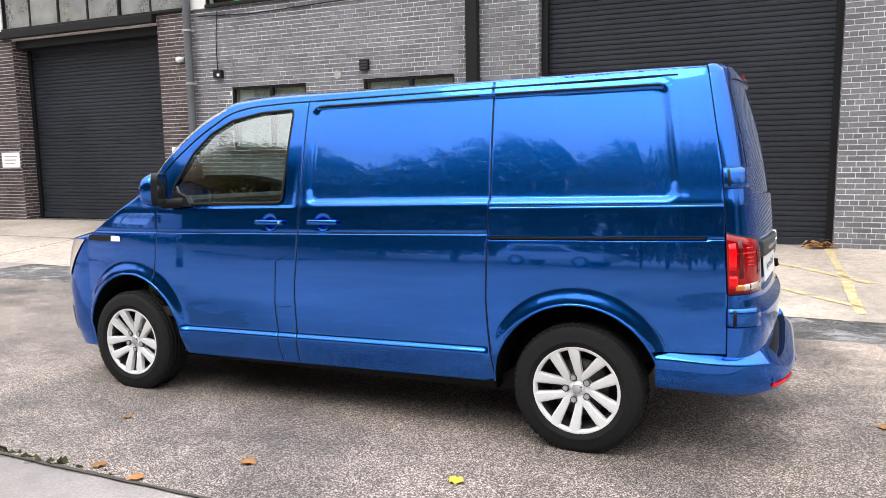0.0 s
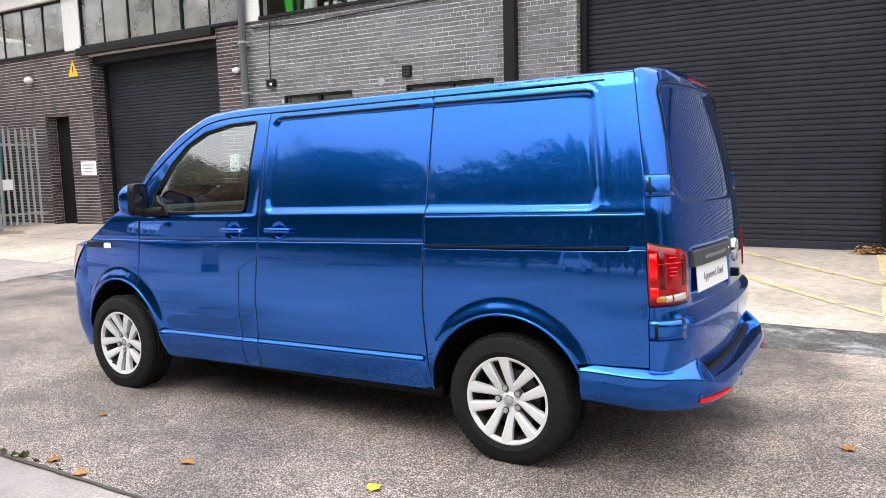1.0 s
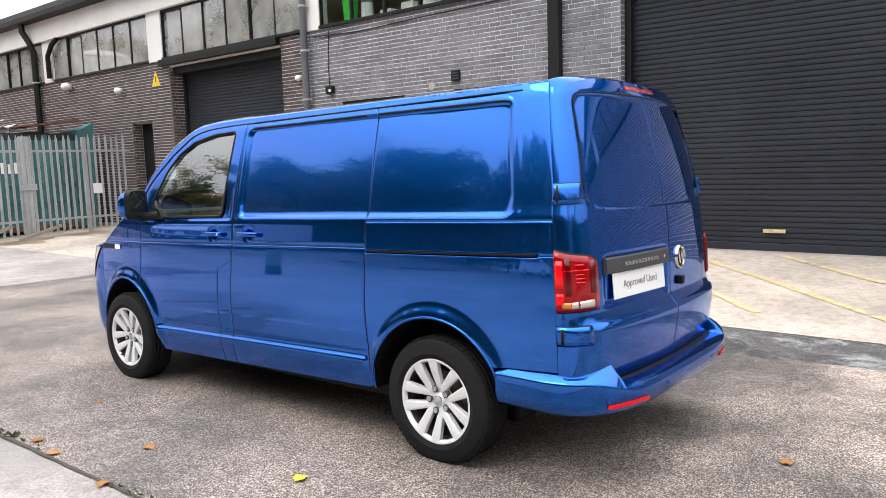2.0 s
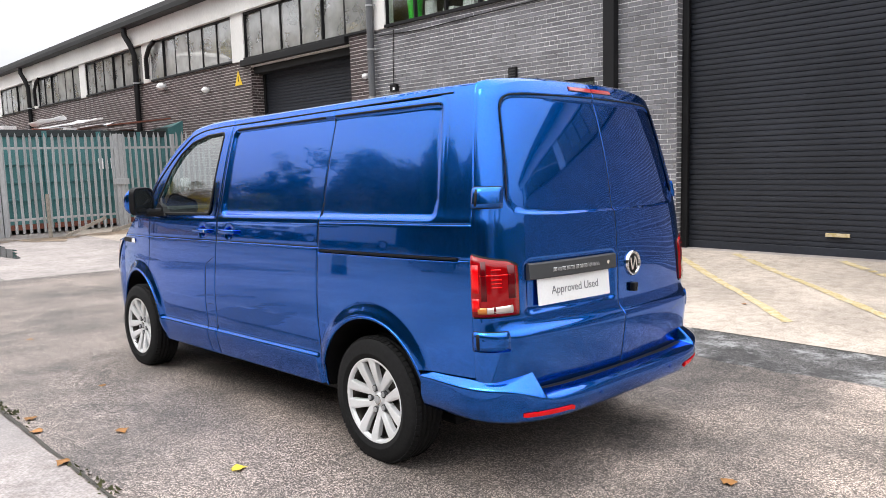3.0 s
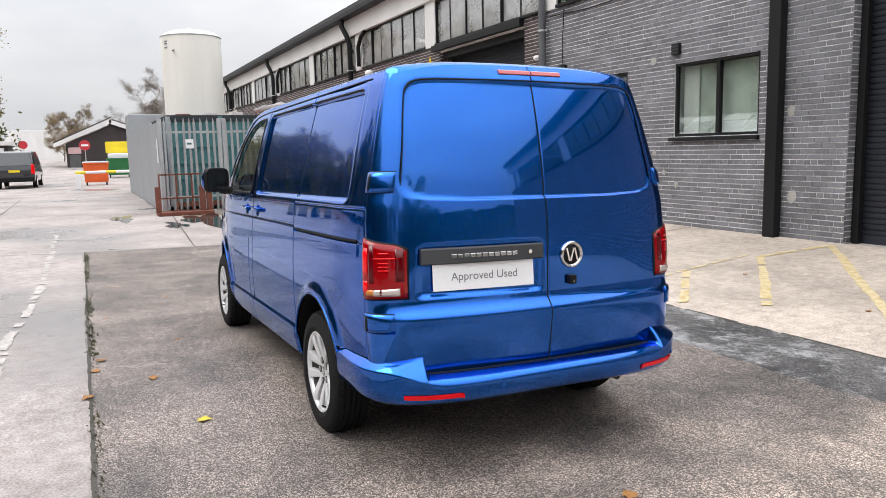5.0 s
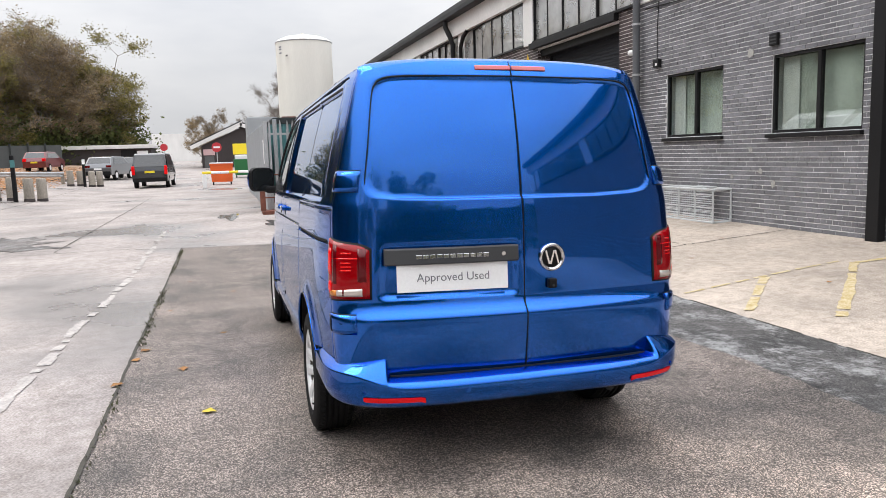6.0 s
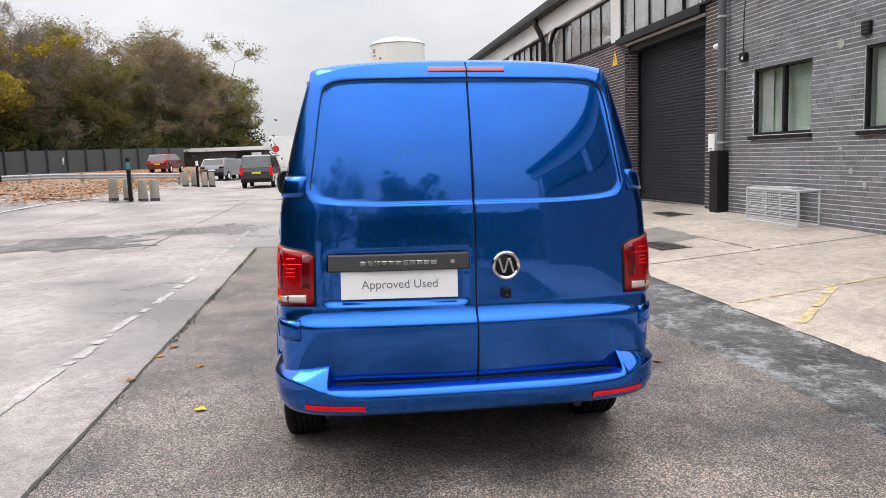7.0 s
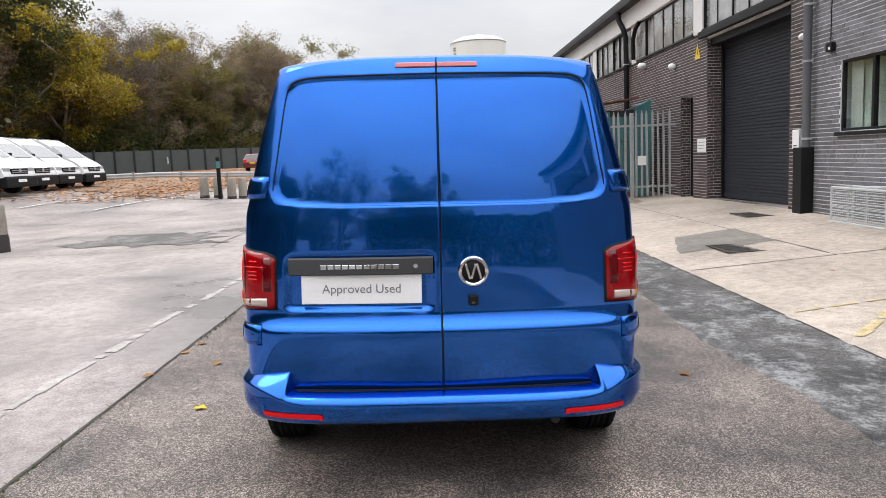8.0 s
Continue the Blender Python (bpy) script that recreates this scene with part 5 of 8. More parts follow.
def round_poly(pts, r, k=6):
    """Points round a polygon with rounded corners."""
    p = [Vector(q) for q in pts]
    out = []
    n = len(p)
    for i in range(n):
        a, b, c = p[i - 1], p[i], p[(i + 1) % n]
        u, w = (a - b).normalized(), (c - b).normalized()
        ang = u.angle(w)
        t = min(r / math.tan(ang / 2), (a - b).length * 0.45, (c - b).length * 0.45)
        s, e = b + u * t, b + w * t
        for j in range(k + 1):
            h = j / k
            out.append((1 - h) ** 2 * s + 2 * h * (1 - h) * b + h * h * e)
    dense = []
    for i, q in enumerate(out):
        nx = out[(i + 1) % len(out)]
        m = max(1, int((nx - q).length / 0.03))
        dense += [q + (nx - q) * j / m for j in range(m)]
    return dense


outline = round_poly(GLASS, 0.035)
for side in (1, -1):
    dr = van_parts["front_door", side]
    v, f = tube([side_point(q[0], q[1], -0.002, side) for q in outline], 0.009, 6, True, 0.7)
    obj("window_seal", mesh_from("window_seal", v, f, M_BLACK, True), dr, "black rubber window seal")
    # curved pane, filled as rows
    v, f = [], []
    zs = np.linspace(1.248, 1.799, 26)
    ox, oz = np.array([q[0] for q in outline]), np.array([q[1] for q in outline])
    for z in zs:
        hits = []
        for i in range(len(ox)):
            a, b = (ox[i - 1], oz[i - 1]), (ox[i], oz[i])
            if (a[1] - z) * (b[1] - z) < 0:
                hits.append(a[0] + (z - a[1]) / (b[1] - a[1]) * (b[0] - a[0]))
        lo, hi = (min(hits), max(hits)) if len(hits) > 1 else ((-2.5, -1.8) if z < 1.5 else (-1.9, -1.75))
        v += [side_point(lo + (hi - lo) * j / 10, z, -0.016, side) for j in range(11)]
    for i in range(len(zs) - 1):
        f += [(i * 11 + j, i * 11 + j + 1, (i + 1) * 11 + j + 1, (i + 1) * 11 + j) for j in range(10)]
    g = obj("window_pane", mesh_from("window_pane", v, f, M_VGLASS, True), dr, "clear glass side window")
    g.visible_shadow = False
    # small black corner piece and bar by the mirror
    v, f = tube([side_point(-2.515, 1.247, -0.004, side), side_point(-2.595, 1.36, -0.004, side)], 0.013, 6, False, 0.6)
    obj("quarter_bar", mesh_from("quarter_bar", v, f, M_GREYPL, True), dr)
    bm = bmesh.new()
    for q in ((-2.615, 1.26), (-2.515, 1.25), (-2.595, 1.36), (-2.625, 1.372)):
        bm.verts.new(side_point(q[0], q[1], -0.008, side))
    bm.verts.ensure_lookup_table()
    bm.faces.new(bm.verts[:])
    part("corner_trim", bm, M_BLACK, dr)
    # handles
    for hx, pn in ((-1.835, "front_door"), (-1.465, "sliding_door")):
        bm = bmesh.new()
        q = side_point(hx, 1.137, 0.022, side)
        box_into(bm, (-0.1, -0.011, -0.015), (0.1, 0.011, 0.015), 0.009)
        for x_ in (-0.082, 0.082):
            box_into(bm, (x_ - 0.018, -0.008 if side > 0 else -0.035, -0.014), (x_ + 0.018, 0.035 if side > 0 else 0.008, 0.014), 0.005)
        bmesh.ops.translate(bm, vec=q, verts=bm.verts)
        h = part("handle", bm, M_BLUE, van_parts[pn, side], smooth=True)
        if pn == "front_door":
            bm = bmesh.new()
            c = side_point(hx + 0.082, 1.137, 0.034, side)
            cyl(bm, c, c - Vector((0, 0.004 * side, 0)), 0.009, seg=14)
            part("lock", bm, M_CHROME, van_parts[pn, side])
    # arch lips and liners
    for (c, r), lo in ((ARCH_R, 0.30), (ARCH_F, 0.31)):
        a0 = math.asin((lo - c[1]) / r)
        arc = [(c[0] + r * math.cos(a), c[1] + r * math.sin(a)) for a in np.linspace(a0, math.pi - a0, 48)]
        if c[0] > -1:
            arc = [q for q in arc if q[0] < c[0] or q[1] > 0.4]
        v, f = tube([side_point(q[0], max(q[1], 0.29), 0.019 if q[1] > 0.42 else 0.008, side) for q in arc], 0.008, 6)
        obj("arch_lip", mesh_from("arch_lip", v, f, M_BLUE, True), van_parts["rear_quarter" if c[0] > -1 else "front_wing", side])
        v, f = [], []
        for q in arc:
            v += [side_point(q[0], max(q[1], 0.29), 0.006, side), rake(np.array([q[0], -0.58 * side, q[1]]))]
        f = [(2 * i, 2 * i + 1, 2 * i + 3, 2 * i + 2) for i in range(len(arc) - 1)]
        k = len(v)
        v.append(rake(np.array([c[0], -0.58 * side, c[1]])))
        f += [(2 * i + 1, 2 * i + 3, k) for i in range(len(arc) - 1)]
        obj("wheel_arch_liner", mesh_from("wheel_arch_liner", v, f, M_BLACK, True), van, "black wheel arch liner")
    # indicator strip on the wing
    for x0, x1, mt, nm in ((-3.44, -3.19, M_BLACK, "wing_trim"), (-3.19, -3.09, M_WHITE, "side_indicator")):
        v, f = [], []
        for i in range(9):
            x = x0 + (x1 - x0) * i / 8
            for z in (1.01, 1.046 if i < 8 or nm == "wing_trim" else 1.03):
                v.append(side_point(x, z, 0.006, side))
        f = [(2 * i, 2 * i + 2, 2 * i + 3, 2 * i + 1) for i in range(8)]
        obj(nm, mesh_from(nm, v, f, mt, True), van_parts["front_wing", side])

# black tubes put the shade under the pressed panels' top edges into colour
for side in (1, -1):
    for pts, pn in (([(-1.58, 1.801), (-1.5, 1.8035), (-0.52, 1.797)], "sliding_door"), ([(-0.48, 1.7965), (0.3, 1.7855), (0.36, 1.783), (0.382, 1.772)], "rear_quarter")):
        q = []
        for (xa, za), (xb, zb) in zip(pts, pts[1:]):
            m_ = max(2, int(abs(xb - xa) / 0.05))
            q += [side_point(xa + (xb - xa) * k / m_, za + (zb - za) * k / m_, -0.006, side) for k in range(m_)]
        v, f = tube(q, 0.008, 6)
        obj("panel_seal", mesh_from("panel_seal", v, f, M_BLACK, True), van_parts[pn, side], "thin black line for the shade under the panel's top edge")



def seam(name, pts, parent, side, r=0.0028, across=(0.013, 0.0), deep=0.0035):
    """A black tube laid in a groove of the body side to darken it."""
    q = []
    for (xa, za), (xb, zb) in zip(pts, pts[1:]):
        m = max(1, int(math.hypot(xb - xa, zb - za) / 0.022))
        q += [(xa + (xb - xa) * k / m, za + (zb - za) * k / m) for k in range(m)]
    q.append(pts[-1])
    px, pz = np.array([c[0] for c in q]), np.array([c[1] for c in q])
    near = 0.5 * (side_relief(px - across[0], pz - across[1]) + side_relief(px + across[0], pz + across[1]))
    v, f = tube([side_point(x, z, float(o) - deep, side) for x, z, o in zip(px, pz, near)], r, 6)
    return obj(name, mesh_from(name, v, f, M_BLACK, True), parent, "black line in a groove of the body side")


# door-top gap that runs up the screen pillar and on below the roof edge
for side in (1, -1):
    q = []
    for x in np.linspace(-2.78, 0.44, 150):
        drop = 0.03 + 0.028 * (1 - sstep(x, -2.5, -2.1))
        q.append(side_point(float(x), float(edge_z(x) - drop), 0.002, side))
    v, f = tube(q, 0.0036, 6)
    obj("roof_gap", mesh_from("roof_gap", v, f, M_BLACK, True), van, "dark gap along the roof edge")
for side in (1, -1):
    vert = lambda g, a, b: [(float(g(z)), float(z)) for z in np.linspace(a, b, 40)]
    seam("shut_line", vert(gap0, 0.62, 1.23), van_parts["front_door", side], side)
    seam("shut_line", vert(gap1, 0.31, 1.83), van_parts["sliding_door", side], side)
    seam("shut_line", vert(gap2, 0.31, 1.83), van_parts["sliding_door", side], side)
    seam("shut_line", vert(gapr, 0.545, 1.83), van_parts["rear_quarter", side], side)
    seam("shut_line", vert(gapf, 0.31, 0.9), van_parts["filler_flap", side], side)
    flat = (0.0, 0.013)
    seam("shut_line", [(-1.806, 0.905), (-1.672, 0.966)], van_parts["filler_flap", side], side, 0.0024, flat, 0.0012)
    seam("shut_line", [(-1.818, 0.64), (-1.678, 0.64)], van_parts["filler_flap", side], side, 0.0024, flat, 0.0012)
    # black tubes along the pressed crease stand for its line of shade
    seam("crease", [(-2.75, 1.075), (-1.64, 1.075)], van_parts["front_door", side], side, 0.003, (0.0, 0.016), 0.003)
    seam("crease", [(-1.634, 1.075), (-0.475, 1.075)], van_parts["sliding_door", side], side, 0.003, (0.0, 0.016), 0.003)
    seam("waist_joint", [(-0.462, 1.2125), (0.66, 1.2125)], van_parts["rear_quarter", side], side, 0.002, flat)
    # black tube laid in the blue rail recess
    seam("door_rail", [(-0.462, 1.056), (0.592, 1.056)], van_parts["rear_quarter", side], side, 0.0075, (0.0, 0.02), 0.009)

# roof, windscreen and bonnet in one sweep across the van
W = np.linspace(-1, 1, 91)


def top_rows(xs):
    out = []
    for x in xs:
        ze = float(edge_z(x))
        he = float(half_w(ze) - taper(x))
        w = np.sign(W) * (1 - (1 - np.abs(W)) ** 1.7)
        z = ze + float(crown(x)) * (1 - np.abs(w) ** 2.6) ** 0.62
        out.append(np.stack([np.full_like(w, x), he * w, z], -1))
    return np.array(out)


def sheet_part(name, G, material, parent=van, label="", raked=True):
    nu, nv = G.shape[:2]
    f = [(i * nv + j, (i + 1) * nv + j, (i + 1) * nv + j + 1, i * nv + j + 1) for i in range(nu - 1) for j in range(nv - 1)]
    V = rake(G.reshape(-1, 3)) if raked else G.reshape(-1, 3)
    return obj(name, mesh_from(name, V, f, material, True), parent, label)


roof_rows = top_rows(np.linspace(-2.27, 0.565, 90))
sheet_part("roof", roof_rows, M_BLUE)
ws = sheet_part("windscreen", top_rows(np.linspace(-2.93, -2.27, 24))[:, 1:-1], M_VGLASS, label="clear raked windscreen")
ws.visible_shadow = False
bon = top_rows(np.linspace(-3.46, -2.93, 20))
sheet_part("bonnet", bon, M_BLUE)


# rear doors: a rounded plan from the side gaps to the centre
def bow(a, z=1.4):
    """Depth share of the rear face, 1 at the centre and 0 at the side gap: a slight bow with tight corners."""
    a = np.minimum(a, 1)
    c = 0.36 + 0.17 * sstep(z, 0.5, 1.35)
    return 1 - c * a ** 2 - (1 - c) * (1 - (1 - a ** 11) ** (1 / 2.2))


BOW_A = 1 - np.linspace(0, 1, 400) ** 2
BOW_Q = bow(BOW_A)


def rear_grid():
    qs = list(np.linspace(0, 0.62, 26))
    a_edge = [float(np.interp(q, BOW_Q, BOW_A)) for q in qs]
    lo = a_edge[-1]
    k = int(lo * 0.85 / 0.0135)
    a_mid = list(np.linspace(lo, 0, k + 1))[1:]
    a = a_edge + a_mid[:-1] + [0.0105, 0.007, 0.0045, 0.0022, 0.0]
    a = np.array(sorted(set(a), reverse=True))
    rz = list(np.arange(0.452, 1.87, 0.0135))
    for c, o in ((0.80, 0.006), (0.725, 0.006), (1.246, 0.004), (1.80, 0.005)):
        rz += [c - 2 * o, c - o, c, c + o, c + 2 * o]
    rz = sorted(set(np.round(rz, 4)))
    z = np.array(rz)
    A, Zg = np.meshgrid(a, z, indexing="ij")
    top = 1.885 - 0.06 * A ** 4
    Zg = 0.452 + (Zg - 0.452) * np.where(Zg > 1.70, 1 + (top - 1.87) / (1.87 - 0.452) * (Zg - 1.70) / 0.17, 1)
    x0 = gapr(Zg)
    h = half_w(np.minimum(Zg, 1.85)) - taper(x0)
    q = bow(A, Zg)
    X = x0 + (rear_x(Zg) - x0) * q
    return np.stack([X, -h * A, Zg], -1), A


R0, RA = rear_grid()
RWIN = [(-0.728, 1.335), (-0.715, 1.29), (-0.68, 1.262), (-0.6, 1.248), (-0.4, 1.24), (0.4, 1.24), (0.6, 1.248), (0.68, 1.262), (0.715, 1.29), (0.728, 1.335), (0.676, 1.69), (0.664, 1.75), (0.638, 1.786), (0.592, 1.803), (0.5, 1.808), (-0.5, 1.808), (-0.592, 1.803), (-0.638, 1.786), (-0.664, 1.75), (-0.676, 1.69)]


def rear_relief(y, z, left):
    yy = y
    s = rpoly(yy, z, RWIN, 0.05)
    f = -0.014 * (1 - sstep(s, -0.014, 0.002))
    f += -0.003 * np.exp(-((s + 0.002) / 0.005) ** 2) * sstep(z, 1.28, 1.34)
    f += -0.005 * np.exp(-(yy / 0.0032) ** 2)
    inner = 1 - sstep(np.abs(yy), 0.72, 0.86)
    f += inner * (0.015 * (1 - sstep(z, 0.706, 0.746)) - 0.022 * (1 - sstep(z, 0.4, 0.7)))
    if left:
        s = rpoly(yy, z, [(-0.68, 0.795), (-0.035, 0.79), (-0.03, 1.035), (-0.665, 1.035)], 0.03)
        f -= 0.016 * (1 - sstep(s, -0.024, 0.006))
    return f


def with_normals(G):
    du, dv = np.gradient(G, axis=0), np.gradient(G, axis=1)
    n = np.cross(du, dv)
    n /= np.maximum(np.linalg.norm(n, axis=-1, keepdims=True), 1e-9)
    return n


RN = with_normals(R0)
if RN[-1, 20, 0] < 0:
    RN = -RN
rear_parts = {}
for side in (1, -1):
    G = R0 + RN * rear_relief(R0[..., 1] * side, R0[..., 2], side > 0)[..., None]
    G = G * np.array([1, side, 1])
    rear_parts[side] = sheet_part("rear_door", G, M_BLUE)

# roof end over the doors
for side in (1, -1):
    seg = roof_rows[-1]
    wy = seg[:, 1]
    endc = R0[:, -1, :] * np.array([1, side, 1])
    ys = endc[:, 1]
    o = np.argsort(ys)
    lim = abs(ys).max()
    n = 24
    G = []
    for t in np.linspace(0, 1, 9):
        rowp = []
        for s in np.linspace(0, 1, n + 1):
            yq = -side * s * abs(wy).max()
            x0_, z0_ = seg[0, 0], np.interp(yq, wy, seg[:, 2])
            yq2 = -side * s * lim
            x1_, z1_ = np.interp(yq2, ys[o], endc[o, 0]), np.interp(yq2, ys[o], endc[o, 2])
            b = 4 * t * (1 - t) * 0.012
            rowp.append((x0_ + (x1_ - x0_) * t, yq + (yq2 - yq) * t, z0_ + (z1_ - z0_) * t ** 1.6 + b))
        G.append(rowp)
    sheet_part("roof_end", np.array(G), M_BLUE)


def rear_surface(y, z, out=0.0):
    """A point on the rear doors at y across and z up."""
    x0 = float(gapr(z))
    h = float(half_w(min(z, 1.85)) - taper(x0))
    a = min(0.9999, abs(y) / h)
    q = float(bow(a, z))
    p = rake(np.array([x0 + (float(rear_x(z)) - x0) * q + out, y, z]))
    return Vector(p)


def rear_plan(q, z, out, side):
    """A point on the rounded corner: q from 0 (side gap) to 1 (centre)."""
    x0 = float(gapr(z))
    h = float(half_w(z) - taper(x0))
    e = 1e-3

    def at(k):
        a = (1 - min(k, 1) ** 2.2) ** (1 / 3.5)
        return Vector((x0 + (float(rear_x(z)) - x0) * float(bow(a, z)), -h * a, 0))
    p, t = at(q), at(min(q + e, 1)) - at(max(q - e, 0))
    n = Vector((-t.y, t.x, 0)).normalized()
    if n.x < -0.2 or n.y > 0.2:
        n = -n
    p = p + n * out
    r = rake(np.array([p.x, p.y * side, z]))
    return Vector(r)


def corner_patch(name, q0, q1, zlo, zhi, out, material, side, parent, label="", n=16, m=8, edge=0.014):
    """A lens that wraps the rear corner, with its rim turned in."""
    v, f = [], []
    for i in range(n + 3):
        u = min(max((i - 1) / n, 0), 1)
        q = q0 + (q1 - q0) * u
        a, b = zlo(u), zhi(u)
        for j in range(m + 3):
            w = min(max((j - 1) / m, 0), 1)
            rim = i in (0, n + 2) or j in (0, m + 2)
            v.append(rear_plan(q, a + (b - a) * w, out - (edge if rim else 0) - 0.003 * ((2 * w - 1) ** 6), side))
    k = m + 3
    f = [(i * k + j, (i + 1) * k + j, (i + 1) * k + j + 1, i * k + j + 1) for i in range(n + 2) for j in range(m + 2)]
    return obj(name, mesh_from(name, v, f, material, True), parent, label)


for side in (1, -1):
    top = lambda u: 1.078 - 0.036 * u - 0.02 * max(0, (u - 0.84) / 0.16) ** 2
    bot = lambda u: 0.808 - 0.006 * (1 - u)
    corner_patch("lamp_seal", 0.0, 0.742, lambda u: bot(u) - 0.008, lambda u: top(u) + 0.008, 0.004, M_BLACK, side, van)
    lamp = corner_patch("rear_lamp", 0.0, 0.727, bot, top, 0.012, M_RED, side, van, "red rear lamp cluster with clear lower lens")
    corner_patch("bright_segment", 0.04, 0.20, lambda u: 0.905, lambda u: 1.035, 0.0145, M_RED2, side, lamp, edge=0.003, n=5, m=4)
    corner_patch("bright_segment", 0.04, 0.20, lambda u: 0.828, lambda u: 0.888, 0.0145, M_RED2, side, lamp, edge=0.003, n=5, m=3)
    for z, q0_, q1_ in ((0.93, 0.42, 0.56), (0.947, 0.42, 0.56), (0.964, 0.42, 0.56), (0.984, 0.22, 0.66), (1.008, 0.42, 0.56)):
        corner_patch("light_bar", q0_, q1_, lambda u, z=z: z, lambda u, z=z: z + 0.007, 0.0145, M_RED2, side, lamp, edge=0.003, n=8, m=2)
    corner_patch("dark_segment", 0.24, 0.34, lambda u: 0.86, lambda u: 1.05, 0.014, M_DKRED, side, lamp, edge=0.003, n=5, m=4)
    corner_patch("dark_segment", 0.63, 0.705, lambda u: 0.87, lambda u: 1.03, 0.014, M_DKRED, side, lamp, edge=0.003, n=5, m=4)
    corner_patch("indicator_lens", 0.16, 0.33, lambda u: 0.818, lambda u: 0.846, 0.0145, M_AMBER, side, lamp, "amber indicator lens", edge=0.003, n=5, m=3)
    corner_patch("reversing_lens", 0.335, 0.67, lambda u: 0.818, lambda u: 0.846 + 0.008 * u, 0.0145, M_CLEAR, side, lamp, "clear reversing lens", edge=0.003, n=8, m=3)
    corner_patch("lens_rib", 0.44, 0.47, lambda u: 0.82, lambda u: 0.848, 0.0155, M_DKRED, side, lamp, edge=0.003, n=2, m=2)
    # hinges on the corner
    for z0, z1 in ((1.285, 1.377), (0.648, 0.735)):
        hg = corner_patch("hinge", 0.0, 0.6, lambda u: z0, lambda u: z1, 0.014, M_BLUE, side, rear_parts[side], n=8, m=4, edge=0.02)
        corner_patch("hinge_slot", 0.1, 0.16, lambda u: z0 + 0.008, lambda u: z1 - 0.008, 0.0162, M_BLACK, side, hg, n=3, m=3, edge=0.004)
        for zz in (z0, z1):
            corner_patch("hinge_gap", 0.0, 0.6, lambda u: zz - 0.004, lambda u: zz + 0.004, 0.004, M_BLACK, side, hg, n=8, m=2, edge=0.006)

# black tubes colour in the shade of the groove round the blanked rear windows
for side in (1, -1):
    loop = [(0.004, 1.81), (0.3, 1.809), (0.5, 1.807), (0.575, 1.803), (0.61, 1.796), (0.636, 1.782), (0.654, 1.757), (0.664, 1.72), (0.674, 1.66), (0.7, 1.47), (0.722, 1.33), (0.722, 1.302)]
    q = []
    for (ya, za), (yb, zb) in zip(loop, loop[1:]):
        m_ = max(2, int(math.hypot(yb - ya, zb - za) / 0.04))
        q += [rear_surface(-side * (ya + (yb - ya) * k / m_), za + (zb - za) * k / m_, -0.004) for k in range(m_)]
    v, f = tube(q, 0.0036, 6)
    for i, c in enumerate(q):
        r_ = 0.0046 if c.z > 1.78 else 0.0027
        for j in range(6):
            v[i * 6 + j] = c + (v[i * 6 + j] - c) * (r_ / 0.0036)
    obj("window_seal", mesh_from("window_seal", v, f, M_BLACK, True), rear_parts[side], "thin black line for the shaded groove round the blanked window")

centre = [rear_surface(0.0, z, -0.0035 + float(rear_relief(np.array([-0.014]), np.array([z]), False)[0])) for z in np.linspace(0.455, 1.878, 90)]
v, f = tube(centre, 0.0031, 6)
obj("shut_line", mesh_from("shut_line", v, f, M_BLACK, True), rear_parts[1], "dark gap between the rear doors")
# handle bar, plate and small items on the left rear door
LD, RD = rear_parts[1], rear_parts[-1]


def rear_bar(name, y0, y1, z0, z1, out, depth, material, parent, label="", bevel=0.006, n=12):
    """A bar that follows the curve of the doors."""
    v, f = [], []
    for i in range(n + 1):
        y = y0 + (y1 - y0) * i / n
        for z, o in ((z0, out - depth), (z0, out - bevel), (z0 + bevel, out), (z1 - bevel, out), (z1, out - bevel), (z1, out - depth)):
            v.append(rear_surface(y, z, 0) + Vector((o, 0, 0)))
    f = [(i * 6 + j, (i + 1) * 6 + j, (i + 1) * 6 + j + 1, i * 6 + j + 1) for i in range(n) for j in range(5)]
    f += [tuple(range(6)), tuple(reversed(range(n * 6, n * 6 + 6)))]
    return obj(name, mesh_from(name, v, f, material, False), parent, label)


grip = rear_bar("grip_bar", -0.656, -0.034, 0.951, 1.026, 0.012, 0.045, M_GREYPL, LD, "dark grey plastic grip bar")
for i in range(11):
    y = -0.515 + i * 0.031
    rear_bar("badge_bar", y, y + 0.025, 0.978, 0.996, 0.0155, 0.004, M_CHROME, grip, "chrome badge lettering as plain bars", 0.001, 1)
bm = bmesh.new()
p = rear_surface(-0.108, 0.988, 0.012)
cyl(bm, p, p + Vector((0.004, 0, 0)), 0.01, seg=16)
part("lock", bm, M_CHROME, grip)
# plate
pc0, pc1 = rear_surface(-0.602, 0.889, -0.004), rear_surface(-0.085, 0.889, -0.004)
plate_dir = (pc1 - pc0).normalized()
pm = Matrix.Translation((pc0 + pc1) / 2) @ Matrix(((0, 0, 1), (1, 0, 0), (0, 1, 0))).to_4x4()
ang = math.degrees(math.atan2(-(pc1.x - pc0.x), pc1.y - pc0.y))
pm = Matrix.Translation((pc0 + pc1) / 2 + Vector((0.004, 0, 0))) @ pose(0, 0, 0, 0, -5.0, ang) @ pose(0, 0, 0, 90, 0, 90)
plate = obj("plate", bm_mesh("plate", boxes([((-0.26, -0.0625, -0.003), (0.26, 0.0625, 0.003))], 0.002), M_WHITE), LD, "white card plate printed Approved Used")
plate.matrix_basis = pm


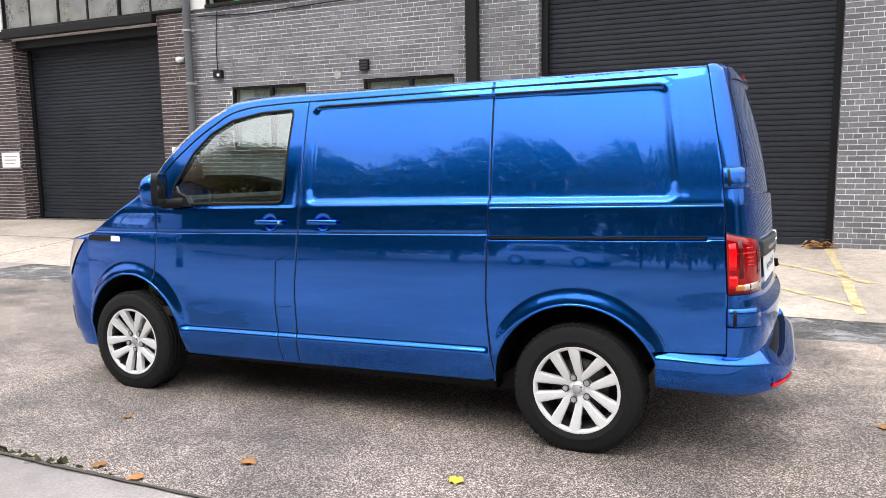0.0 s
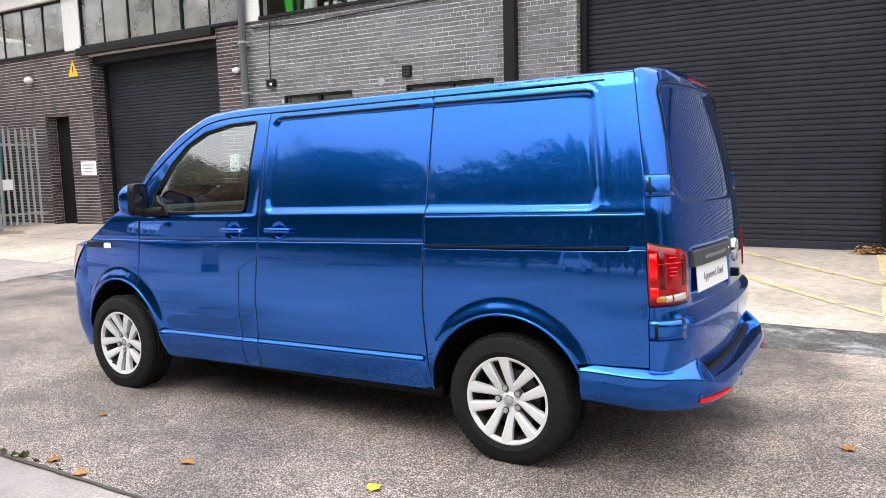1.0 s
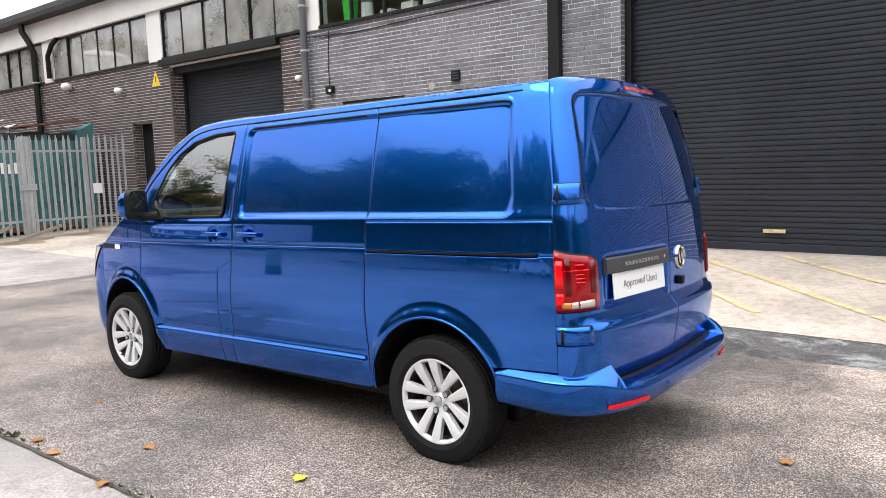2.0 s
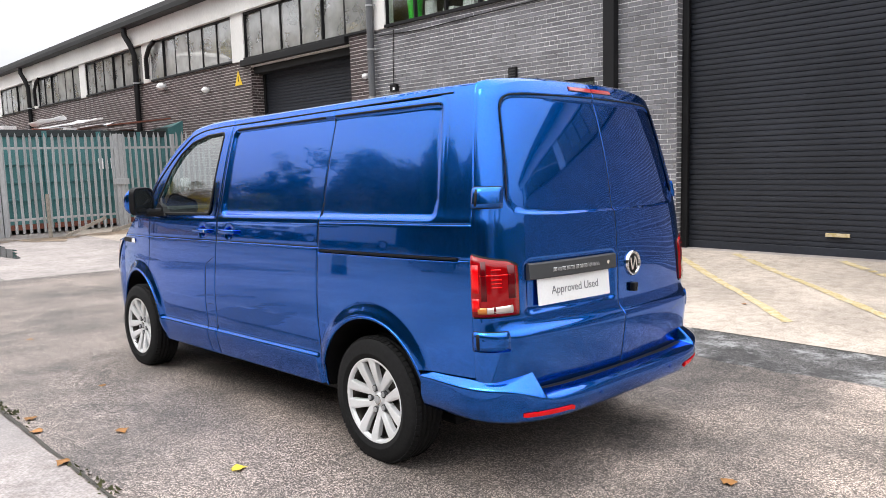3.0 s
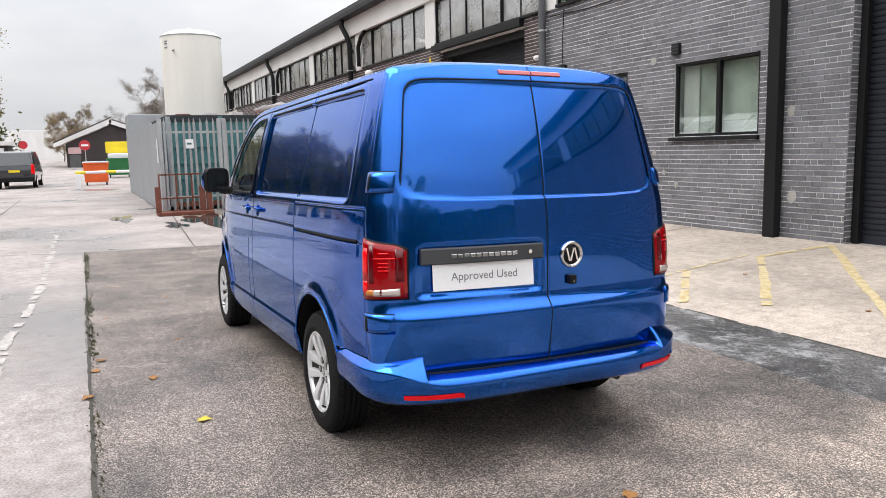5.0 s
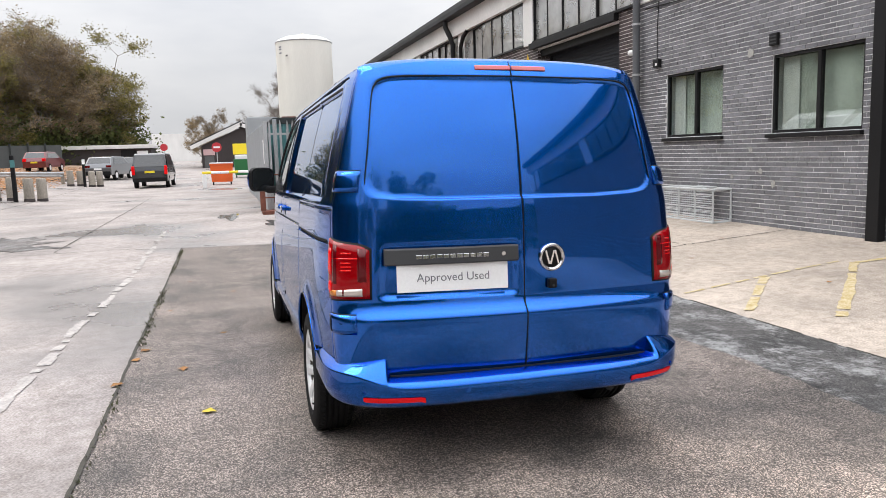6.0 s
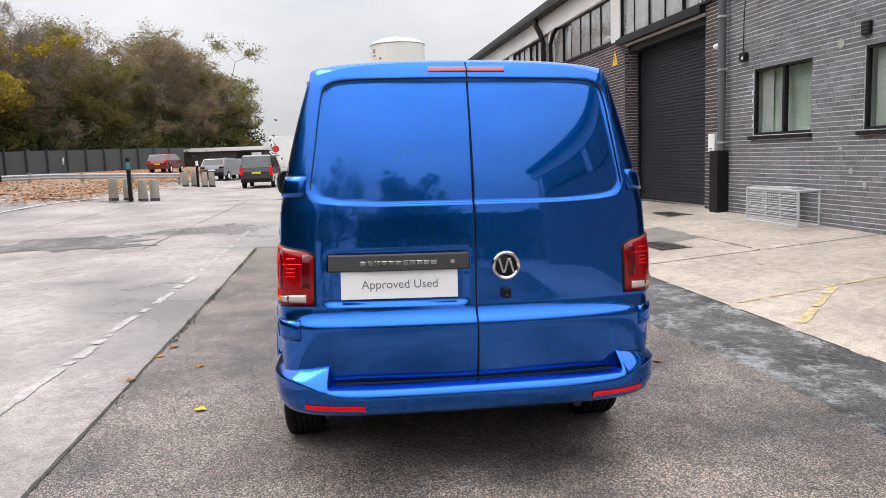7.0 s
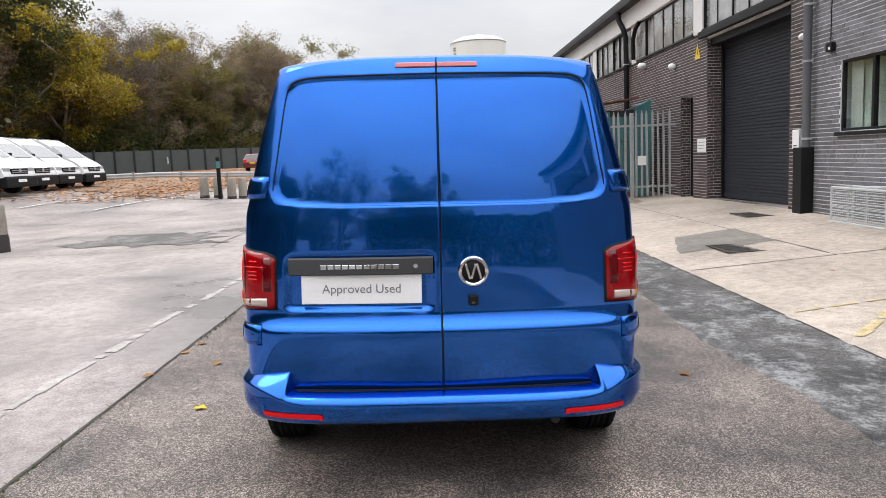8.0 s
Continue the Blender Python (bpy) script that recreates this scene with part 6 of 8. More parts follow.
def text_mesh(words, size):
    fc = bpy.data.curves.new("plate_text", "FONT")
    fc.body, fc.size, fc.align_x, fc.align_y, fc.extrude = words, size, "LEFT", "BOTTOM_BASELINE", 0.0004
    fo = bpy.data.objects.new("plate_text", fc)
    scene.collection.objects.link(fo)
    bpy.context.view_layer.update()
    tm = bpy.data.meshes.new_from_object(fo.evaluated_get(bpy.context.evaluated_depsgraph_get()))
    bpy.data.objects.remove(fo)
    tm.materials.clear()
    tm.materials.append(M_GREYTXT)
    return tm, max(v_.co.x for v_ in tm.vertices)


whole, wide = text_mesh("Approved Used", 0.0535)
last_, wide2 = text_mesh("Used", 0.0535)
obj("print", text_mesh("Approved", 0.0535)[0], plate, "grey printed word Approved", pose(-wide / 2, -0.016, 0.0042))
obj("print", last_, plate, "grey printed word Used", pose(wide / 2 - wide2, -0.016, 0.0042))
for y in (-0.59, -0.11):
    bm = bmesh.new()
    box_into(bm, (-0.004, -0.01, -0.003), (0.004, 0.01, 0.003), 0.0015)
    bmesh.ops.translate(bm, vec=rear_surface(y, 0.8, -0.014), verts=bm.verts)
    part("plate_lamp", bm, M_INT, LD)
# round badge and camera on the right rear door
bc = rear_surface(0.138, 0.958, 0.0)
v, f = lathe([(0.0, 0.004), (0.05, 0.005), (0.054, 0.012), (0.060, 0.014), (0.066, 0.009), (0.067, -0.01)], 40, "y")
bq = pose(*bc, 0, 0, 90 + 2) @ pose(0, 0, 0, 0, 0, 180)
badge = obj("badge", mesh_from("badge", v, f, M_CHROME, True), RD, "round chrome badge with plain dark disc", bq)
v, f = lathe([(0.0, 0.0058), (0.049, 0.0065), (0.05, 0.004)], 40, "y")
obj("disc", mesh_from("disc", v, f, M_BLACK, True), badge)
for x, w, t in ((-0.024, 0.011, 16), (0.0, 0.011, -16), (0.024, 0.011, 16)):
    me = bm_mesh("bar", boxes([((-w / 2, 0.006, -0.034), (w / 2, 0.011, 0.034))], 0.002), M_CHROME)
    obj("bar", me, badge, m=pose(x, 0, 0, 0, t, 0))
bm = bmesh.new()
box_into(bm, (-0.012, -0.021, -0.022), (0.026, 0.021, 0.024), 0.007)
bmesh.ops.translate(bm, vec=rear_surface(0.136, 0.834, 0.0), verts=bm.verts)
part("camera_housing", bm, M_BLACK, RD)
bm = bmesh.new()
p = rear_surface(0.136, 0.827, 0.0)
cyl(bm, p + Vector((0.024, 0, 0)), p + Vector((0.03, 0, 0)), 0.007, seg=12)
part("lens", bm, M_CARGLASS, RD)
# high brake lamps in the door tops
for side, (a, b) in ((1, (-0.178, -0.004)), (-1, (0.004, 0.178))):
    rear_bar("brake_lamp", a, b, 1.839, 1.862, 0.007, 0.02, M_BRAKE, rear_parts[side], "red high brake lamp", 0.004, 6)

# rear bumper
secs = [(-0.16, 0.345), (-0.065, 0.322), (-0.034, 0.325), (-0.02, 0.34), (-0.009, 0.368), (-0.003, 0.385)]


def bumper_plan(k):
    """k from 0 (rear wheel arch, left) to 1 (centre): place and outward normal."""
    h = 0.925
    if k < 0.22:
        return Vector((0.385 + k / 0.22 * 0.17, -h, 0)), Vector((0, -1, 0))
    q = (k - 0.22) / 0.78
    th = q ** 0.8 * math.pi / 2
    a, c = math.cos(th) ** (2 / 4.2), math.sin(th) ** (2 / 2.6)
    p = Vector((0.555 + 0.425 * c, -h * a, 0))
    n = Vector((2.6 * c ** 1.6 / 0.425, -4.2 * a ** 3.2 / h, 0)).normalized()
    return p, n


def bumper_rows(side):
    G = []
    ks = np.concatenate([np.linspace(0, 0.22, 8)[:-1], np.linspace(0.22, 0.62, 34)[:-1], np.linspace(0.62, 1.0, 44)])
    fine = np.linspace(0.22, 1.0, 1500)
    fine = [q for q in fine if 0.664 < abs(bumper_plan(q)[0].y) < 0.708]
    ks = np.concatenate([[q for q in ks if not fine[0] <= q <= fine[-1]], np.linspace(fine[0], fine[-1], 14)])
    for k in np.sort(ks):
        p, n = bumper_plan(k)
        up = sstep(abs(p.y), 0.672, 0.7)
        zt = 0.455 + 0.085 * up
        ld, wd = zt - 0.409 - 0.069 * sstep(abs(p.y), 0.58, 0.86), 0.076 + 0.022 * up * fade(k, 0.05, 0.25)
        e = 2 / (2.0 - 0.84 * up)
        edge = [(-wd * (1 - math.cos(u) ** e), zt - ld + ld * math.sin(u) ** e) for u in np.linspace(0, math.pi / 2, 11)]
        row = []
        for o, z in secs + [(-0.001, 0.395), (0.0, zt - ld - 0.01)] + edge + [(-wd - 0.01, zt - 0.001), (-wd - 0.02, zt - 0.008 + 0.007 * up), (-0.15, zt - 0.04 + 0.038 * up)]:
            b = 0.018 * fade(p.x, 0.55, 0.75)
            row.append((p.x + n.x * (o + b), (p.y + n.y * o) * side, z + 0.012 * (1 - fade(p.x, 0.4, 0.8))))
        G.append(row)
    return np.array(G)


gl, gr = bumper_rows(1), bumper_rows(-1)
bumper = sheet_part("rear_bumper", np.concatenate([gl, gr[::-1][1:]]), M_BLUE, van, "blue painted rear bumper with step")


def bumper_point(y, z, out):
    k = 0.5
    lo, hi = 0.22, 1.0
    for _ in range(40):
        k = (lo + hi) / 2
        if abs(bumper_plan(k)[0].y) > abs(y):
            lo = k
        else:
            hi = k
    p, n = bumper_plan(k)
    b = 0.018 * fade(p.x, 0.55, 0.75)
    q = rake(np.array([p.x + n.x * (out + b), math.copysign(abs(p.y + n.y * out), y), z]))
    return Vector(q)


for s in (-1, 1):
    v, f = [], []
    n = 14
    for i in range(n + 1):
        y = s * (0.78 - 0.265 * i / n)
        lo = 0.352 if 0 < i else 0.355
        for z, o in ((lo, -0.024), (lo + 0.002, -0.006), (0.374, 0.0), (0.377, -0.012)):
            v.append(bumper_point(y, z - (0.006 if i == n else 0), o))
    f = [(i * 4 + j, (i + 1) * 4 + j, (i + 1) * 4 + j + 1, i * 4 + j + 1) for i in range(n) for j in range(3)]
    f += [(0, 1, 2, 3), tuple(n * 4 + j for j in (3, 2, 1, 0))]
    obj("reflector", mesh_from("reflector", v, f, M_RED2), bumper, "red bumper reflector")
for y in (-0.78, -0.32, 0.32, 0.78):
    bm = bmesh.new()
    p, q = bumper_point(y, 0.392, -0.004), bumper_point(y, 0.392, 0.002)
    cyl(bm, p, q, 0.011, seg=16)
    part("parking_sensor", bm, M_BLUE, bumper)
# black strip for the shade on the body-coloured shelf between bumper edge and doors
v, f = [], []
for y in np.linspace(-0.69, 0.69, 61):
    v += [bumper_point(y, z, o) for z, o in ((0.45, -0.078), (0.4565, -0.083), (0.455, -0.11), (0.445, -0.16))]
f = [(i * 4 + j, (i + 1) * 4 + j, (i + 1) * 4 + j + 1, i * 4 + j + 1) for i in range(60) for j in range(3)]
obj("step_pad", mesh_from("step_pad", v, f, M_BLACK, True), bumper, "black strip standing for the shade on the bumper shelf")
# inner step between bumper and doors
part("step_plate", boxes([((0.6, -0.72, 0.40), (0.93, 0.72, 0.462)), ((0.45, -0.80, 0.36), (0.6, 0.80, 0.50))], 0.004), M_BLACK, van)
bm = bmesh.new()
cyl(bm, (0.5, 0.5, 0.325), (0.8, 0.5, 0.31), 0.02, seg=16)
part("tailpipe", bm, M_INT, van)

# front end
NZ = np.linspace(0.26, 1.02, 24)
fr = []
for th in np.linspace(0, math.pi, 61):
    a, q = math.copysign(abs(math.cos(th)) ** (2 / 4.2), math.cos(th)), math.sin(th) ** (2 / 2.7)
    fr.append([(-3.46 + (float(nose_x(z)) + 3.46) * q, -(float(half_w(z)) - float(taper(-3.46))) * a, z) for z in NZ])
fr = np.array(fr)
FN = with_normals(fr)
if FN[30, 10, 0] > 0:
    FN = -FN
nose = sheet_part("front_bumper", fr, M_BLUE)
cap = []
last = bon[0]
for t in np.linspace(0, 1, 7):
    rowp = []
    for i in range(61):
        b = fr[i, -1]
        y0_ = last[:, 1].max() * b[1] / abs(fr[:, -1, 1]).max()
        z0_ = np.interp(y0_, last[:, 1], last[:, 2])
        rowp.append((-3.46 + (b[0] + 3.46) * t, y0_ + (b[1] - y0_) * t, z0_ + (b[2] - z0_) * t ** 1.5))
    cap.append(rowp)
sheet_part("bonnet_lip", np.array(cap), M_BLUE)


def nose_patch(name, i0, i1, j0, j1, out, material, label=""):
    G = (fr + FN * out)[i0:i1 + 1, j0:j1 + 1]
    return sheet_part(name, G, material, nose, label)


nose_patch("grille", 17, 43, 14, 21, 0.006, M_BLACK, "black slatted grille")
nose_patch("grille_bar", 17, 43, 16, 16 + 1, 0.012, M_CHROME)
nose_patch("lower_grille", 12, 48, 3, 8, 0.006, M_BLACK)
FO = fr + FN * 0.008
for mirror in (False, True):
    # slanted lens, drawn back into the wing at its top
    G = []
    for w in np.linspace(0, 1, 9):
        j = 15.0 + 7.9 * w
        row = []
        for u in np.linspace(0, 1, 15):
            i = (8.5 - 7.8 * w) * (1 - u) + 16.0 * u
            i = 60 - i if mirror else i
            ia, ja = min(int(i), 59), min(int(j), 22)
            a, b = i - ia, j - ja
            row.append((FO[ia, ja] * (1 - b) + FO[ia, ja + 1] * b) * (1 - a) + (FO[ia + 1, ja] * (1 - b) + FO[ia + 1, ja + 1] * b) * a)
        G.append(row)
    sheet_part("headlamp", np.array(G), M_CLEAR, nose, "clear slanted headlamp")
p = nose_patch("front_plate", 26, 34, 9, 12, 0.012, M_WHITE, "blank white front plate")

# floor pan and underside
part("floor_pan", boxes([((-3.3, -0.6, 0.175), (0.3, 0.6, 0.33)), ((-2.48, -0.84, 0.29), (-0.47, 0.84, 0.33)), ((-2.48, -0.68, 0.2), (-0.5, 0.68, 0.3)), ((-3.5, -0.55, 0.25), (-3.25, 0.55, 0.5)), ((0.44, -0.6, 0.33), (0.8, 0.6, 0.42))], 0.02), M_BLACK, van)

# cab interior
cab = part("cab_floor", boxes([((-3.0, -0.85, 0.5), (-1.55, 0.85, 0.56)), ((-1.60, -0.86, 0.5), (-1.56, 0.86, 1.2)), ((-1.60, -0.78, 1.2), (-1.56, 0.78, 1.55)), ((-1.60, -0.7, 1.55), (-1.56, 0.7, 1.82))], 0.01), M_INT, van)
bm = bmesh.new()
box_into(bm, (-2.95, -0.82, 0.6), (-2.52, 0.82, 1.12), 0.06)
box_into(bm, (-3.0, -0.84, 1.08), (-2.62, 0.84, 1.2), 0.04)
box_into(bm, (-2.9, -0.8, 1.12), (-2.5, 0.8, 1.275), 0.05)
part("dashboard", bm, M_INT, van, smooth=False)
for y, sc in ((0.45, 1.0), (-0.32, 1.0)):
    st = boxes([((-2.35, y - 0.25, 0.72), (-1.83, y + 0.25, 0.92))], 0.05)
    part("seat_cushion", st, M_SEAT, van)
    bm = bmesh.new()
    box_into(bm, (-0.07, y - 0.25, 0.0), (0.07, y + 0.25, 0.62), 0.05)
    box_into(bm, (-0.05, y - 0.13, 0.64), (0.05, y + 0.13, 0.84), 0.04)
    bmesh.ops.transform(bm, matrix=pose(-1.86, 0, 0.86, 0, 10, 0), verts=bm.verts)
    part("seat_back", bm, M_SEAT, van)
v, f = tube([(0.185 * math.cos(a), 0.0, 0.185 * math.sin(a)) for a in np.linspace(0, 2 * math.pi, 33)[:-1]], 0.015, 8, True)
sw = obj("steering_wheel", mesh_from("steering_wheel", v, f, M_BLACK, True), van, "black steering wheel", pose(-2.42, 0.45, 1.18, 0, 0, 90) @ pose(0, 0, 0, -28, 0, 0))
part("spokes", boxes([((-0.18, -0.012, -0.025), (0.18, 0.012, 0.025)), ((-0.06, -0.02, -0.06), (0.06, 0.02, 0.05)), ((-0.025, -0.012, -0.18), (0.025, 0.012, -0.04))], 0.008), M_BLACK, sw)
part("headlining", boxes([((-2.2, -0.68, 1.845), (-1.58, 0.68, 1.865))], 0.004), M_ROOM, van)

for side in (1, -1):
    part("door_card", boxes([((-2.62, min(-0.84 * side, -0.8 * side), 0.5), (-1.68, max(-0.84 * side, -0.8 * side), 1.235))], 0.012), M_INT, van_parts["front_door", side])
# mirrors
for side in (1, -1):
    head = pose(-2.616, -1.013 * side, 1.328, 0, 0, 29 * side)
    bm = bmesh.new()
    bmesh.ops.create_uvsphere(bm, u_segments=28, v_segments=18, radius=1.0)
    for vv in bm.verts:
        c = [math.copysign(abs(k) ** 0.72, k) for k in vv.co]
        fore = max(0.0, -c[0])
        vv.co = (min(c[0] * 0.085, 0.036), c[1] * (0.118 - 0.02 * fore), c[2] * (0.103 - 0.018 * fore) - 0.012 * fore)
    bmesh.ops.transform(bm, matrix=head, verts=bm.verts)
    mm = part("door_mirror", bm, M_BLUE, van, "blue door mirror with black base", smooth=True)
    rim = [Vector((0.0, q[0], q[1])) for q in round_poly([(-0.112, -0.098), (0.112, -0.098), (0.112, 0.098), (-0.112, 0.098)], 0.06)]
    bm = bmesh.new()
    a_, b_, c_ = [[bm.verts.new(Vector((x_, q.y * k_, q.z * k_))) for q in rim] for x_, k_ in ((0.012, 1.06), (0.048, 1.0), (0.046, 0.9))]
    for i in range(len(rim)):
        bm.faces.new((a_[i - 1], a_[i], b_[i], b_[i - 1]))
        bm.faces.new((b_[i - 1], b_[i], c_[i], c_[i - 1]))
    bmesh.ops.transform(bm, matrix=head, verts=bm.verts)
    part("bezel", bm, M_BLACK, mm)
    bm = bmesh.new()
    bm.faces.new([bm.verts.new((0.045, q.y * 0.92, q.z * 0.92)) for q in rim])
    bmesh.ops.transform(bm, matrix=head, verts=bm.verts)
    part("mirror_glass", bm, M_CARGLASS, mm)
    root = side_point(-2.53, 1.262, -0.01, side)
    bm = bmesh.new()
    tip_ = Vector((-2.62, -0.95 * side, 1.235))
    cyl(bm, root, tip_, 0.034, 0.028, 14)
    cyl(bm, tip_ + Vector((0, 0.03 * side, 0.0)), tip_ + Vector((0, -0.06 * side, 0.03)), 0.034, 0.03, 14)
    foot = [side_point(x_, z_, 0.012, side) for x_, z_ in ((-2.66, 1.235), (-2.44, 1.235), (-2.5, 1.3), (-2.6, 1.335))]
    back_ = [side_point(x_, z_, -0.02, side) for x_, z_ in ((-2.66, 1.235), (-2.44, 1.235), (-2.5, 1.3), (-2.6, 1.335))]
    fv, gv = [bm.verts.new(p_) for p_ in foot], [bm.verts.new(p_) for p_ in back_]
    bm.faces.new(fv)
    for i in range(4):
        bm.faces.new((fv[i - 1], fv[i], gv[i], gv[i - 1]))
    part("base", bm, M_BLACK, mm, smooth=False)

# wheels
TY = [(0.205, -0.085), (0.225, -0.098), (0.245, -0.106), (0.248, -0.1075), (0.252, -0.106), (0.285, -0.104), (0.305, -0.098), (0.308, -0.0965), (0.318, -0.088), (0.326, -0.078), (0.3295, -0.066)]
for g0 in (-0.045, -0.015, 0.015, 0.045):
    TY += [(0.331, g0 - 0.0055), (0.3235, g0 - 0.0045), (0.3235, g0 + 0.0045), (0.331, g0 + 0.0055)]
TY += [(0.3295, 0.066), (0.326, 0.078), (0.318, 0.088), (0.285, 0.104), (0.245, 0.106), (0.205, 0.085)]
tv, tf = lathe(TY, 96)
tyre_me = mesh_from("tyre", tv, tf, M_RUBBER, True)
# shoulder blocks
bm = bmesh.new()
box_into(bm, (-0.005, -0.014, -0.0105), (0.0045, 0.014, 0.0105))
tread_me = bm_mesh("tread_block", bm, M_RUBBER)
RIM = [(0.2235, -0.088), (0.2245, -0.094), (0.2205, -0.0965), (0.21, -0.094), (0.204, -0.088), (0.202, -0.075)]
# barrel coloured as dark brake steel in place of shaded silver alloy
brv, brf = lathe([(0.202, -0.075), (0.199, -0.06), (0.193, -0.02), (0.19, 0.05), (0.21, 0.088)], 48)
barrel_me = mesh_from("barrel", brv, brf, M_DISC, True)
rv, rf = lathe(RIM, 72)
rim_me = mesh_from("rim", rv, rf, M_ALLOY, True)
dv_, df_ = lathe([(0.0, -0.01), (0.145, -0.012), (0.15, -0.004), (0.15, 0.012), (0.0, 0.012)], 40)
disc_me = mesh_from("brake_disc", dv_, df_, M_DISC, True)
bv, bf = lathe([(0.0, 0.03), (0.19, 0.03)], 40)
back_me = mesh_from("backing", bv, bf, M_BLACK)
# one spoke, wider towards the rim, leaning to its twin
bm = bmesh.new()
prof = []
for r, w, d, off in ((0.030, 0.015, -0.058, 0.02), (0.07, 0.0165, -0.068, 0.0305), (0.12, 0.02, -0.08, 0.0385), (0.17, 0.0245, -0.09, 0.0465), (0.213, 0.0285, -0.0945, 0.053)):
    prof.append([bm.verts.new((r if r < 0.05 else math.sqrt(r * r - (off + s) ** 2), y, off + s)) for y, s in ((d + 0.03, -w), (d + 0.004, -w), (d, -w * 0.6), (d, w * 0.6), (d + 0.004, w), (d + 0.03, w))])
for a, b in zip(prof, prof[1:]):
    for i in range(6):
        j = (i + 1) % 6
        bm.faces.new((a[i], b[i], b[j], a[j]))
bm.faces.new(prof[0])
bm.faces.new(prof[-1][::-1])
spoke_me = bm_mesh("spoke", bm, M_ALLOY)
bm = bmesh.new()
for v_ in spoke_me.vertices:
    bm.verts.new((v_.co.x, v_.co.y, -v_.co.z))
bm.verts.ensure_lookup_table()
for pl in spoke_me.polygons:
    bm.faces.new([bm.verts[i] for i in pl.vertices][::-1])
spoke_me2 = bm_mesh("spoke", bm, M_ALLOY)
hv, hf = lathe([(0.0, -0.068), (0.028, -0.068), (0.031, -0.064), (0.033, -0.064), (0.036, -0.06), (0.068, -0.052), (0.072, -0.03)], 40)
hub_me = mesh_from("hub", hv, hf, M_ALLOY, True)
cv, cf = lathe([(0.0, -0.0705), (0.024, -0.0705), (0.027, -0.068)], 32)
cap_me = mesh_from("centre_cap", cv, cf, M_CHROME, True)
cv, cf = lathe([(0.0, -0.0712), (0.0205, -0.0712), (0.021, -0.0708)], 32)
capf_me = mesh_from("cap_face", cv, cf, M_GALV, True)
bm = bmesh.new()
cyl(bm, (0, -0.05, 0), (0, -0.07, 0), 0.0125, seg=12)
bolt_me = bm_mesh("wheel_bolt", bm, M_GALV)
# dark ring colours in the shade of each bolt's recess
wv_, wf_ = lathe([(0.0135, -0.0695), (0.0185, -0.0695), (0.0185, -0.05)], 16)
shade_ring_me = mesh_from("bolt_well", wv_, wf_, M_GREYPL, True)
bm = bmesh.new()
cyl(bm, (0.196, -0.08, 0), (0.183, -0.1, 0), 0.0045, seg=8)
valve_me = bm_mesh("valve", bm, M_BLACK)
for x in (0.0, -3.0):
    for side in (1, -1):
        w = obj("wheel", None, van, "black tyre on a silver ten-spoke alloy rim", pose(x, -0.815 * side, 0.3195, 0, 35 + 55 * (x < -1), 0 if side > 0 else 180))
        obj("tyre", tyre_me, w)
        for i in range(64):
            for y in (-0.073, 0.073):
                obj("tread_block", tread_me, w, m=pose(0, 0, 0, 0, -5.625 * i, 0) @ pose(0.3265, y, 0, 0, 0, 20 if y > 0 else -20))
        rim = obj("rim", rim_me, w)
        obj("hub", hub_me, w)
        obj("barrel", barrel_me, w)
        obj("cap_face", capf_me, w)
        obj("centre_cap", cap_me, w)
        obj("brake_disc", disc_me, w)
        obj("backing", back_me, w)
        for k in range(5):
            obj("spoke", spoke_me, w, m=pose(0, 0, 0, 0, 72 * k, 0))
            obj("spoke", spoke_me2, w, m=pose(0, 0, 0, 0, 72 * k, 0))
            obj("wheel_bolt", bolt_me, w, m=pose(0, 0, 0, 0, 72 * k, 0) @ pose(0.06, -0.004, 0))
            obj("bolt_well", shade_ring_me, w, m=pose(0, 0, 0, 0, 72 * k, 0) @ pose(0.06, 0, 0))
        obj("valve", valve_me, w, m=pose(0, 0, 0, 0, 36, 0))


# ---- palisade yard with container ----
FX = -17.7
fence = empty("palisade_fence", pose(FX, 4.28, 0), "galvanised steel palisade fence before a teal container", "fence")
bm = bmesh.new()
sec = [(-0.033, 0.0), (-0.02, 0.012), (-0.008, 0.004), (0.008, 0.004), (0.02, 0.012), (0.033, 0.0)]
lo_ = [bm.verts.new((-x, s, 0.0)) for s, x in sec]
hi_ = [bm.verts.new((-x, s, 2.28)) for s, x in sec]
tip = [bm.verts.new((-x, s * 0.12, 2.4)) for s, x in sec]
for a, b in ((lo_, hi_), (hi_, tip)):
    for i in range(5):
        bm.faces.new((a[i], a[i + 1], b[i + 1], b[i]))
ext = bmesh.ops.extrude_face_region(bm, geom=bm.faces[:])
bmesh.ops.translate(bm, vec=(0.004, 0, 0), verts=[e for e in ext["geom"] if isinstance(e, bmesh.types.BMVert)])
pale_me = bm_mesh("pale", bm, M_GALV)
rg = random.Random(3)
y = 0.1
while y < 7.0:
    if not 5.72 < y < 5.9 and not (1.5 < y < 1.62):
        obj("pale", pale_me, fence, m=pose(0.055, y, 0.12 + ground_z(FX, 4.28 + y) * 0.6, rg.uniform(-0.7, 0.7), 0, rg.uniform(-3, 3)))
    y += 0.157
for a, b in ((0.0, 1.5), (1.6, 4.3), (4.36, 5.75), (5.85, 7.05)):
    for z in (0.42, 2.12):
        part("rail", boxes([((0.0, a, z), (0.05, b, z + 0.055))], 0.004), M_GALV, fence)
for y in (0.0, 1.5, 1.62, 4.28, 4.4, 5.8):
    part("post", boxes([((-0.02, y - 0.05, 0.05), (0.07, y + 0.05, 2.5))], 0.006), M_GALV, fence)
